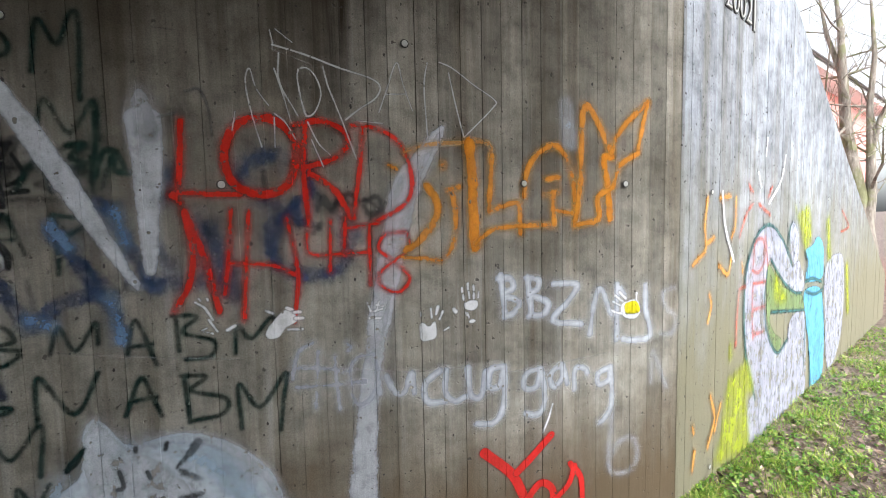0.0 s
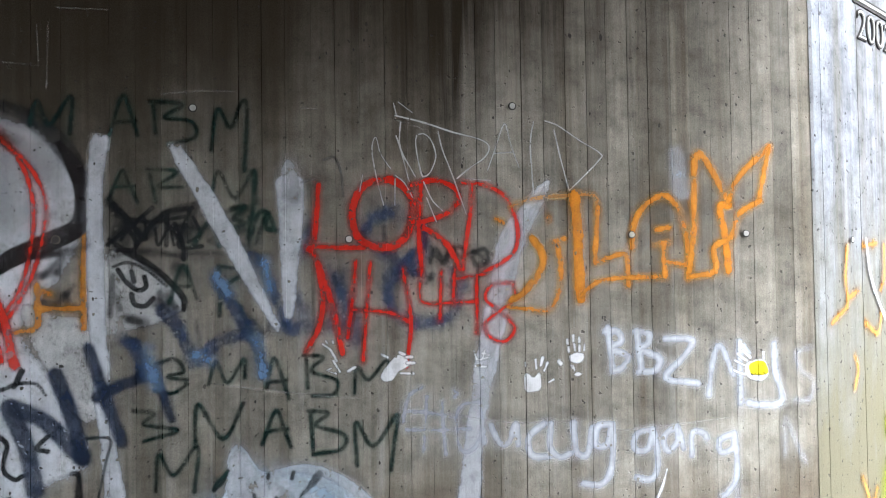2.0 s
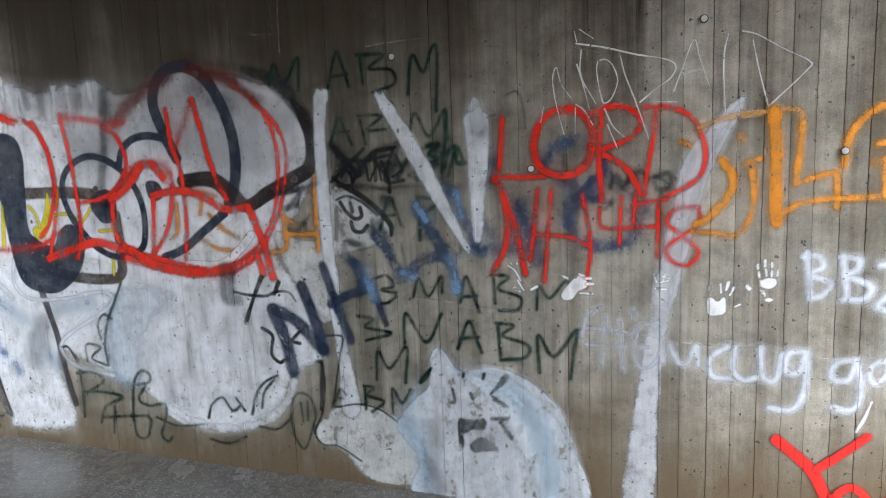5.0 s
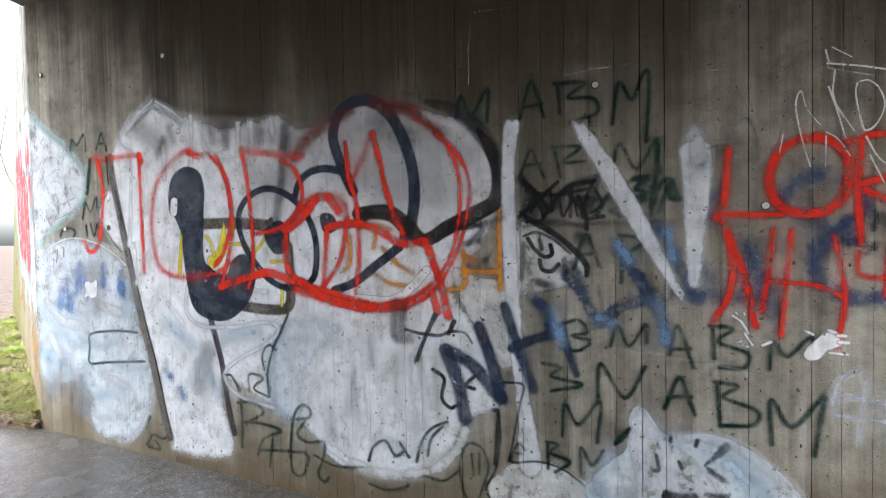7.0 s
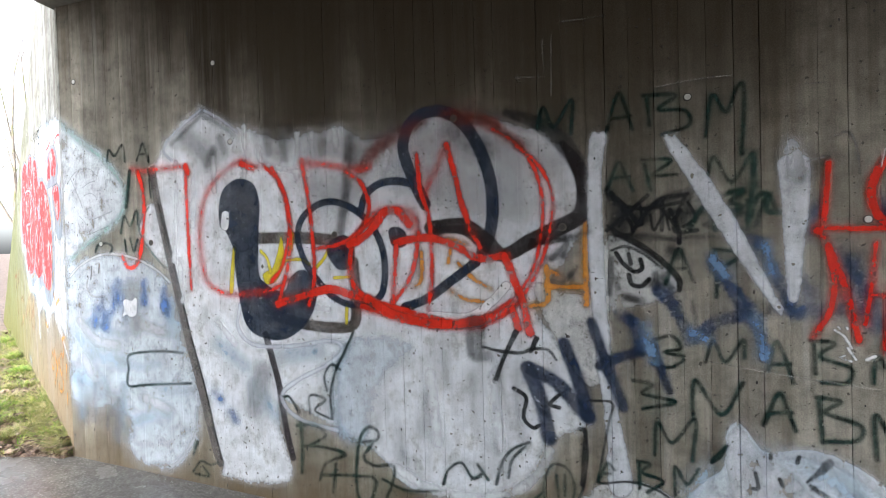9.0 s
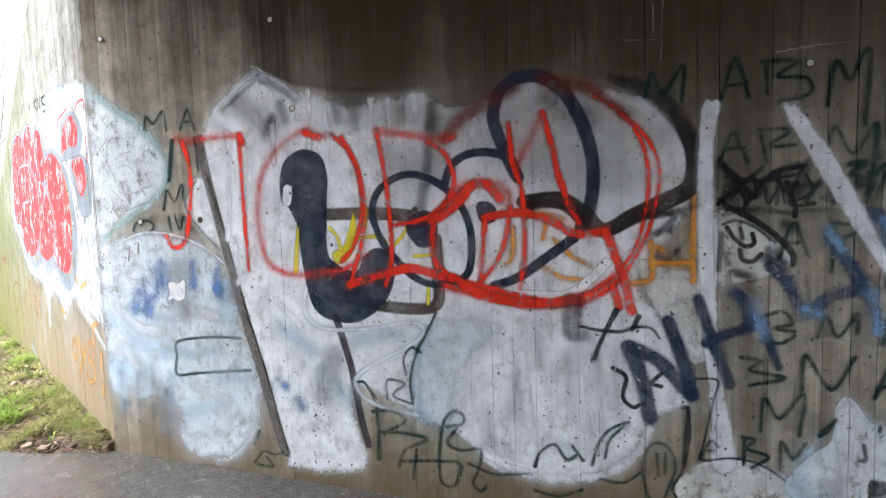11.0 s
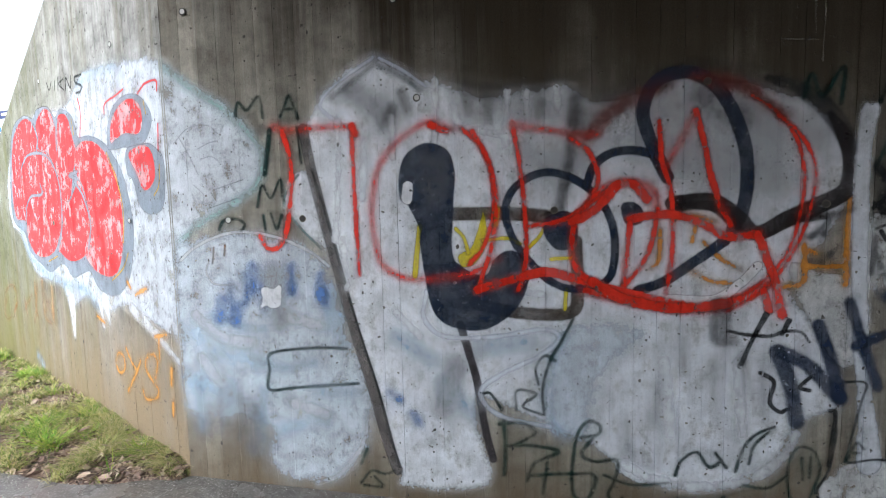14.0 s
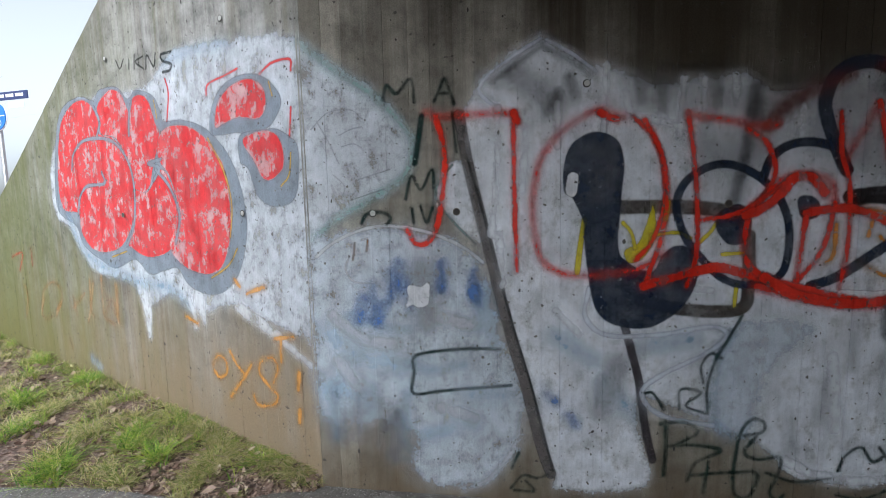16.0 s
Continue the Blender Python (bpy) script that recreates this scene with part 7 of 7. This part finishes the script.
def grass(name, side, count, mat, label, tall, bare, patch):
    r = random.Random(11 + side)
    verts, faces = [], []
    made = 0
    while made < count:
        x, y = bank_place(r, side)
        clump = noise.noise((x * patch, y * patch, 7)) + 0.6 * noise.noise((x * 2.8 * patch, y * 2.8 * patch, 2))
        if side < 0:
            clump -= 0.22 * math.exp(-((y - path_edge(x)) / 0.3) ** 2) + 0.08
        near_wall = math.exp(-((wing_y(x) - y) / 0.09) ** 2)
        if clump + 0.45 * near_wall * (bare < 0.3) < bare + r.uniform(-0.25, 0.25):
            continue
        lush = max(0.0, min(1.0, 0.5 + clump))
        for _ in range(r.randint(3, 7)):
            bx, by = x + r.gauss(0, 0.018), y + r.gauss(0, 0.018)
            by = min(by, wing_y(bx) - 0.006)
            h = tall * r.uniform(0.3, 1.25) * (0.6 + 0.7 * lush)
            a = r.uniform(0, math.tau)
            lean = r.uniform(0.4, 2.8 if side < 0 else 1.5) * h
            dx, dy = math.cos(a), math.sin(a)
            w = r.uniform(0.0012, 0.0030)
            z = ground_z(bx, by) - 0.014
            px, py = -dy * w, dx * w
            k = len(verts)
            verts += [(bx - px, by - py, z), (bx + px, by + py, z)]
            for f, s, c in ((0.5, 0.28, 0.8), (0.82, 0.68, 0.6)):
                verts += [(bx + dx * lean * s - px * c, by + dy * lean * s - py * c, z + h * f), (bx + dx * lean * s + px * c, by + dy * lean * s + py * c, z + h * f)]
            verts.append((bx + dx * lean, by + dy * lean, z + h * r.uniform(0.72, 1.0)))
            faces += [(k, k + 1, k + 3, k + 2), (k + 2, k + 3, k + 5, k + 4), (k + 4, k + 5, k + 6)]
            made += 1
    return tagged(sheet(name, verts, faces, mat), label, "grass", kind="stuff")


grass("grass", -1, 28000, GRASS, "tufts of straw-coloured and green winter grass on mud", 0.058, 0.2, 5.0)
grass("grass", -1, 8500, LUSH, "bright green grass tufts on the muddy bank", 0.07, 0.42, 3.4)
grass("grass", 1, 30000, LUSH, "bright green mossy grass on the bank", 0.065, 0.02, 3.4)


def leaves(name, side, count, label):
    r = random.Random(23 + side)
    verts, faces = [], []
    for _ in range(count):
        x, y = bank_place(r, side)
        s, a = r.uniform(0.012, 0.042) * r.uniform(0.6, 1.1), r.uniform(0, math.tau)
        z = ground_z(x, y) - 0.008 + r.uniform(0, 0.03) + (0.02 if r.random() < 0.25 else 0)
        turn = Euler((r.gauss(0, 0.45), r.gauss(0, 0.45), a)).to_matrix()
        curl = r.uniform(-0.5, 0.7)
        k = len(verts)
        shape = ((-1.0, 0, 0), (-0.45, 0.42, 0.3), (-0.5, 0, 0), (-0.45, -0.42, 0.3), (0.2, 0.5, 0.34), (0.15, 0, 0.02), (0.2, -0.5, 0.34), (1.0, 0.05, 0.25))
        for px, py, pz in shape:
            verts.append(Vector((x, y, z)) + turn @ Vector((px * s, py * s * r.uniform(0.8, 1.2), pz * s * curl + 0.003)))
        faces += [(k, k + 2, k + 1), (k, k + 3, k + 2), (k + 1, k + 2, k + 5, k + 4), (k + 2, k + 3, k + 6, k + 5), (k + 4, k + 5, k + 7), (k + 5, k + 6, k + 7)]
    return tagged(sheet(name, verts, faces, LEAF), label, "leaves", kind="stuff")


leaves("fallen_leaves", -1, 1900, "curled brown fallen leaves on muddy ground")
leaves("fallen_leaves", 1, 3000, "curled brown fallen leaves among green grass")


def weeds(side, count, label):
    """Low broad-leaved weeds: rosettes of small rounded leaves among the grass."""
    r = random.Random(91 + side)
    verts, faces = [], []
    made = 0
    while made < count:
        x, y = bank_place(r, side)
        if noise.noise((x * 3.1, y * 3.1, 12)) + 0.5 * noise.noise((x * 9, y * 9, 4)) < (0.0 if side > 0 else 0.25) + r.uniform(-0.2, 0.2):
            continue
        for _ in range(r.randint(4, 8)):
            a, s = r.uniform(0, math.tau), r.uniform(0.006, 0.02)
            out = r.uniform(0.008, 0.035)
            bx, by = x + out * math.cos(a), y + out * math.sin(a)
            by = min(by, wing_y(bx) - 0.012)
            z = ground_z(bx, by) + r.uniform(0.0, 0.04)
            turn = Euler((r.gauss(0, 0.35), r.gauss(0.2, 0.35), a)).to_matrix()
            k = len(verts)
            for px, py, pz in ((-1, 0, 0), (-0.5, 0.75, 0.12), (0.3, 0.85, 0.16), (1, 0, -0.1), (0.3, -0.85, 0.16), (-0.5, -0.75, 0.12), (0, 0, -0.06)):
                verts.append(Vector((bx, by, z)) + turn @ Vector((px * s, py * s * 0.8, pz * s)))
            faces += [(k + j, k + (j + 1) % 6, k + 6) for j in range(6)]
            made += 1
    return tagged(sheet("weeds", verts, faces, WEED), label, "weeds", kind="stuff")


weeds(1, 14000, "low bright green broad-leaved weeds on the bank")


def mulch(side, count, label):
    """Trodden leaf crumbs, twigs and clods that cover the mud."""
    r = random.Random(61 + side)
    verts, faces = [], []
    for _ in range(count):
        x, y = bank_place(r, side)
        long, wide = r.uniform(0.004, 0.02) * r.choice((0.7, 1.0, 1.6)), r.uniform(0.002, 0.009)
        turn = Euler((r.gauss(0, 0.35), r.gauss(0, 0.35), r.uniform(0, math.tau))).to_matrix()
        z = ground_z(x, y) - 0.009 + r.uniform(0, 0.008)
        k = len(verts)
        for px, py, pz in ((-1, -0.5, 0), (-0.3, -1, 0.1), (1, -0.3, 0), (0.7, 0.8, 0.05), (-0.6, 0.9, 0), (0.1, 0, 0.55)):
            verts.append(Vector((x, y, z)) + turn @ Vector((px * long * r.uniform(0.7, 1.2), py * wide * r.uniform(0.7, 1.3), pz * wide)))
        faces += [(k + j, k + (j + 1) % 5, k + 5) for j in range(5)]
    return tagged(sheet("leaf_mulch", verts, faces, LEAF), label, "mulch", kind="stuff")


mulch(-1, 15000, "trodden brown leaf crumbs and clods on the muddy bank")
mulch(1, 6000, "trodden brown leaf crumbs among the grass")


def grit():
    """Loose grit and leaf crumbs along the wall's foot and over the path."""
    r = random.Random(5)
    verts, faces = [], []
    for _ in range(5200):
        x = r.uniform(-7.0, 2.5)
        y = path_edge(x) - abs(r.gauss(0, 0.05)) - 0.012 if r.random() < 0.6 else r.uniform(-1.7, -0.05)
        s = r.uniform(0.0018, 0.0055)
        z = ground_z(x, -2) - 0.001
        k = len(verts)
        a = r.uniform(0, math.tau)
        for j in range(4):
            verts.append((x + s * math.cos(a + j * 1.57), y + s * 0.8 * math.sin(a + j * 1.57), z))
        verts.append((x, y, z + s * 0.9))
        faces += [(k + j, k + (j + 1) % 4, k + 4) for j in range(4)]
    return tagged(sheet("grit", verts, faces, GRIT), "pale loose grit scattered on the wet asphalt", "grit", kind="stuff")


grit()


# ---- trees ----
def bark_material():
    m, n, l, b = material("mossy bark")
    v = place(n)
    f = tex_noise(n, l, v, 1.0, 6, 0.65, (16, 16, 4))
    c = ramp(n, l, f, (0.3, (0.11, 0.09, 0.07)), (0.7, (0.36, 0.31, 0.26)))
    c = mix(n, l, ramp(n, l, tex_noise(n, l, v, 2.2, 4), (0.5, grey(0)), (0.62, grey(0.7))), c, (0.15, 0.16, 0.05))
    l.new(c, b.inputs["Base Color"])
    b.inputs["Roughness"].default_value = 0.85
    bump(n, l, b, f, 0.7, 0.03)
    return m


BARK = bark_material()


def tube(verts, faces, pts, radii, sides):
    """A tapered, bent limb."""
    k0 = len(verts)
    for i, (p, r) in enumerate(zip(pts, radii)):
        d = (pts[min(i + 1, len(pts) - 1)] - pts[max(i - 1, 0)]).normalized()
        u = d.cross(Vector((0.31, 0.9, 0.2))).normalized()
        w = d.cross(u)
        for j in range(sides):
            a = j * math.tau / sides
            verts.append(p + (u * math.cos(a) + w * math.sin(a)) * r)
    for i in range(len(pts) - 1):
        for j in range(sides):
            a, b = k0 + i * sides + j, k0 + i * sides + (j + 1) % sides
            faces.append((a, b, b + sides, a + sides))


def twigs(verts, faces, r, p, d, length, radius, depth):
    """Bare branches, forking again and again to fine twigs."""
    pts, q, dd = [p], p.copy(), d.copy()
    for _ in range(4):
        dd = (dd + Vector((r.gauss(0, 0.2), r.gauss(0, 0.2), r.gauss(0.08, 0.16)))).normalized()
        q = q + dd * length / 4
        pts.append(q.copy())
    tube(verts, faces, pts, [radius * (1 - 0.16 * i) for i in range(5)], 6 if depth > 2 else 4 if depth > 1 else 3)
    if depth:
        for i in (1, 2, 3, 4, 4):
            if r.random() < 0.9:
                side = Vector((r.gauss(0, 1), r.gauss(0, 1), r.gauss(0.45, 0.6))).normalized()
                twigs(verts, faces, r, pts[i], (dd * 0.75 + side).normalized(), length * r.uniform(0.45, 0.75), radius * (1 - 0.16 * i) * 0.58, depth - 1)


def bare_tree(base, limbs, across, seed, label, grow=3, slim=0.68):
    """A leafless tree: limbs are lines of (across, up, thickness) from the ground, each with its own twigs."""
    r = random.Random(seed)
    tree = tagged(new("tree"), label, "tree", "bare trees")
    base, across = Vector(base), Vector((*across, 0)).normalized()
    away = Vector((-across.y, across.x, 0))
    for n, limb in enumerate(limbs):
        verts, faces = [], []
        pts, radii = [], []
        for i, (s, z, rad) in enumerate(limb):
            pts.append(base + across * s + Vector((0, 0, z)) + away * (0.0 if i == 0 else r.gauss(0, 0.08)))
            radii.append(rad * slim)
        tube(verts, faces, pts, radii, 10)
        sheet("trunk" if n == 0 else "limb", verts, faces, BARK, tree, flat=False)
        verts, faces = [], []
        for i in range(1, len(pts)):
            for _ in range(2 if pts[i].z - base.z > 2.4 else 0):
                side = Vector((r.gauss(0, 1), r.gauss(0, 1), r.gauss(0.3, 0.5))).normalized()
                twigs(verts, faces, r, pts[i], side, r.uniform(0.9, 2.0), radii[i] * 0.42, grow - 1)
        twigs(verts, faces, r, pts[-1], (pts[-1] - pts[-2]).normalized(), 2.2, radii[-1], grow)
        if verts:
            tagged(sheet("twig_mass", verts, faces, BARK, tree), kind="stuff")
    return tree


bare_tree((12.5, 4.6, -0.7), (
    ((0.1, 0.0, 0.33), (0.02, 1.2, 0.27), (-0.1, 2.1, 0.24), (-0.3, 3.2, 0.2), (-0.44, 4.1, 0.17), (-0.53, 5.3, 0.13), (-0.6, 6.3, 0.09), (-0.72, 7.2, 0.05)),
    ((-0.5, 5.1, 0.11), (-0.66, 5.7, 0.085), (-0.86, 6.4, 0.06), (-0.98, 7.1, 0.04)),
    ((-0.02, 1.5, 0.2), (0.03, 2.6, 0.15), (0.0, 3.4, 0.12), (-0.06, 4.5, 0.09), (-0.02, 5.6, 0.07), (-0.1, 6.6, 0.04)),
    ((0.0, 3.5, 0.1), (0.12, 4.2, 0.08), (0.3, 4.7, 0.06), (0.55, 5.4, 0.04)),
    ((-0.12, 2.2, 0.13), (-0.34, 2.7, 0.1), (-0.6, 3.4, 0.07), (-0.8, 4.4, 0.04)),
), (0.48, -0.875), 3, "leafless tree with a forked mossy trunk")

rt = random.Random(41)
for x, y, h in ((-18.8, 7.6, 7.5), (-21.0, 9.6, 9.0), (-23.0, 8.4, 8.0), (-26.0, 12.5, 10.0), (17.0, 4.4, 7.0), (19.5, 3.0, 8.0)):
    s = rt.choice((-1, 1))
    bare_tree((x, y, ground_z(x, y) - 0.1), (
        ((0, 0, 0.11), (0.05 * s, 0.25 * h, 0.09), (0.12 * s, 0.5 * h, 0.07), (0.1 * s, 0.75 * h, 0.045), (0.2 * s, h, 0.02)),
        ((0.1 * s, 0.42 * h, 0.06), (0.5 * s, 0.6 * h, 0.045), (0.8 * s, 0.85 * h, 0.02)),
        ((0.1 * s, 0.3 * h, 0.05), (-0.5 * s, 0.5 * h, 0.035), (-0.8 * s, 0.7 * h, 0.02)),
    ), (0.5, 0.86) if x < 0 else (0.5, -0.86), rt.randint(1, 999), "slender leafless tree standing beyond the wing wall", 2)


# ---- the pink house ----
def house():
    pink = simple_material("pink render", (0.74, 0.32, 0.28), 0.85, 0, 0.08, 3)
    white = simple_material("white painted wood", (0.75, 0.75, 0.74), 0.6, 0, 0.06)
    tile = simple_material("dark roof edging", (0.1, 0.085, 0.08), 0.7, 0, 0.35, 8)
    sheet_roof = simple_material("pale sheet roof", (0.6, 0.61, 0.63), 0.35, 0.3, 0.08, 3)
    glass, n, l, b = material("window glass")
    b.inputs["Base Color"].default_value = (0.05, 0.06, 0.07, 1)
    b.inputs["Roughness"].default_value = 0.05
    f, away = Vector((0.943, 0.332, 0)).normalized(), Vector((-0.332, 0.943, 0)).normalized()
    foot = Vector((10.29, 6.04, -0.8))
    m = Matrix((f, away, Vector((0, 0, 1)))).transposed().to_4x4()
    m.translation = foot
    ob = tagged(new("house"), "pink rendered house with a pale roof and white eaves", "house")
    long, deep, high = 14.0, 8.0, 6.6

    def add(name, bm, mat, parent=ob, label=""):
        bm.transform(m)
        return part(name, bm, mat, parent, label)

    wall = add("wall", box_bm((0, 0, 0), (long, deep, high), 0.01), pink)
    roof = bmesh.new()
    prof = ((-0.55, high - 0.12), (-0.55, high + 0.02), (deep / 2, high + 2.6), (deep + 0.55, high + 0.02), (deep + 0.55, high - 0.12), (deep / 2, high + 2.4))
    ends = [[roof.verts.new((x, y, z)) for y, z in prof] for x in (-0.4, long + 0.4)]
    for k in range(6):
        roof.faces.new((ends[0][k], ends[0][(k + 1) % 6], ends[1][(k + 1) % 6], ends[1][k]))
    for e in ends:
        roof.faces.new(e)
    add("roof", roof, sheet_roof)
    add("fascia", box_bm((-0.4, -0.6, high - 0.26), (long + 0.4, -0.552, high - 0.02), 0.005), white, ob, "white painted eaves board")
    add("gutter", box_bm((-0.4, -0.7, high - 0.1), (long + 0.4, -0.604, high - 0.02), 0.02), tile)
    add("soffit", box_bm((-0.4, -0.55, high - 0.26), (long + 0.4, -0.004, high - 0.2), 0.004), white)
    for x in (1.2, 4.6, 8.0):
        for z in (1.1, 4.1):
            win = add("window", box_bm((x - 0.55, -0.03, z), (x + 0.55, -0.004, z + 1.35), 0.006), white, ob, "white framed window")
            for k in (0, 1):
                add("pane", box_bm((x - 0.48 + 0.5 * k, -0.042, z + 0.07), (x - 0.02 + 0.5 * k, -0.032, z + 1.28)), glass, win)
    return ob


house()


# ---- the sign post beyond the wing wall ----
def sign_post():
    steel = simple_material("galvanised steel", (0.5, 0.51, 0.52), 0.4, 0.8, 0.1)
    blue = simple_material("blue sign face", (0.02, 0.16, 0.55), 0.35, 0, 0.05)
    navy = simple_material("dark blue name board", (0.02, 0.035, 0.12), 0.35, 0, 0.05)
    white = simple_material("white sign face", (0.8, 0.8, 0.8), 0.4, 0, 0.04)
    post = tagged(new("sign_post"), "round blue path sign and name board on a steel post", "sign")
    eye = Vector((-11.24, 3.95, -0.1))
    nrm = Vector((-0.16, -0.987, 0)).normalized()
    side = Vector((0, 0, 1)).cross(nrm)
    m = Matrix((side, nrm, Vector((0, 0, 1)))).transposed().to_4x4()
    m.translation = eye

    def add(name, bm, mat, parent=post, label=""):
        bm.transform(m)
        return part(name, bm, mat, parent, label)

    def cyl(r, z0, z1, sides=14):
        bm = bmesh.new()
        bmesh.ops.create_cone(bm, cap_ends=True, segments=sides, radius1=r, radius2=r, depth=z1 - z0)
        bmesh.ops.translate(bm, verts=bm.verts, vec=(0, 0, 0.5 * (z0 + z1)))
        return bm

    def disc(r, y0, y1, z):
        bm = cyl(r, y0, y1, 32)
        bm.transform(Matrix.Rotation(radians(-90), 4, "X"))
        bmesh.ops.translate(bm, verts=bm.verts, vec=(0, 0, z))
        return bm

    add("pole", cyl(0.03, -0.1, 3.75), steel)
    face = add("sign_disc", disc(0.215, 0.04, 0.05, 3.28), blue, post, "round blue sign with white symbols")
    add("rim", disc(0.225, 0.03, 0.0385, 3.28), white, face)
    add("divider", box_bm((-0.2, 0.051, 3.272), (0.2, 0.054, 3.288)), white, face)
    # two plain upright bars above, a two-wheeled vehicle below
    add("symbol", box_bm((-0.06, 0.051, 3.32), (0.0, 0.054, 3.44), 0.001), white, face)
    add("symbol", box_bm((0.03, 0.051, 3.32), (0.07, 0.054, 3.39), 0.001), white, face)
    for x in (-0.075, 0.075):
        ring = bmesh.new()
        for k in range(20):
            a, b = k * math.tau / 20, (k + 1) * math.tau / 20
            ring.faces.new([ring.verts.new((x + q * math.cos(w), 0.053, 3.18 + q * math.sin(w))) for q, w in ((0.05, a), (0.05, b), (0.038, b), (0.038, a))])
        bmesh.ops.remove_doubles(ring, verts=ring.verts, dist=1e-4)
        add("wheel", ring, white, face)
    add("bicycle_frame", box_bm((-0.075, 0.051, 3.215), (0.075, 0.054, 3.228)), white, face)
    name = add("name_board", box_bm((0.02, 0.04, 3.5), (0.7, 0.055, 3.62), 0.004), navy, post, "dark blue name board with white bars")
    for k in range(3):
        add("bar", box_bm((0.09 + 0.19 * k, 0.0555, 3.54), (0.24 + 0.19 * k, 0.059, 3.585)), white, name)
    add("plate", box_bm((0.3, 0.04, 3.38), (0.6, 0.05, 3.47), 0.003), white, post, "small white plate")
    return post


sign_post()

# ---- the boards of the walls ----

for i in range(len(JOINTS) - 1):
    mid = 0.5 * (JOINTS[i] + JOINTS[i + 1])
    if mid < UL:
        board_slab(i, wall_left, WING)
    elif mid < UR:
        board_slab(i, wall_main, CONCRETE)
    else:
        board_slab(i, wall_right, WING_EAST)
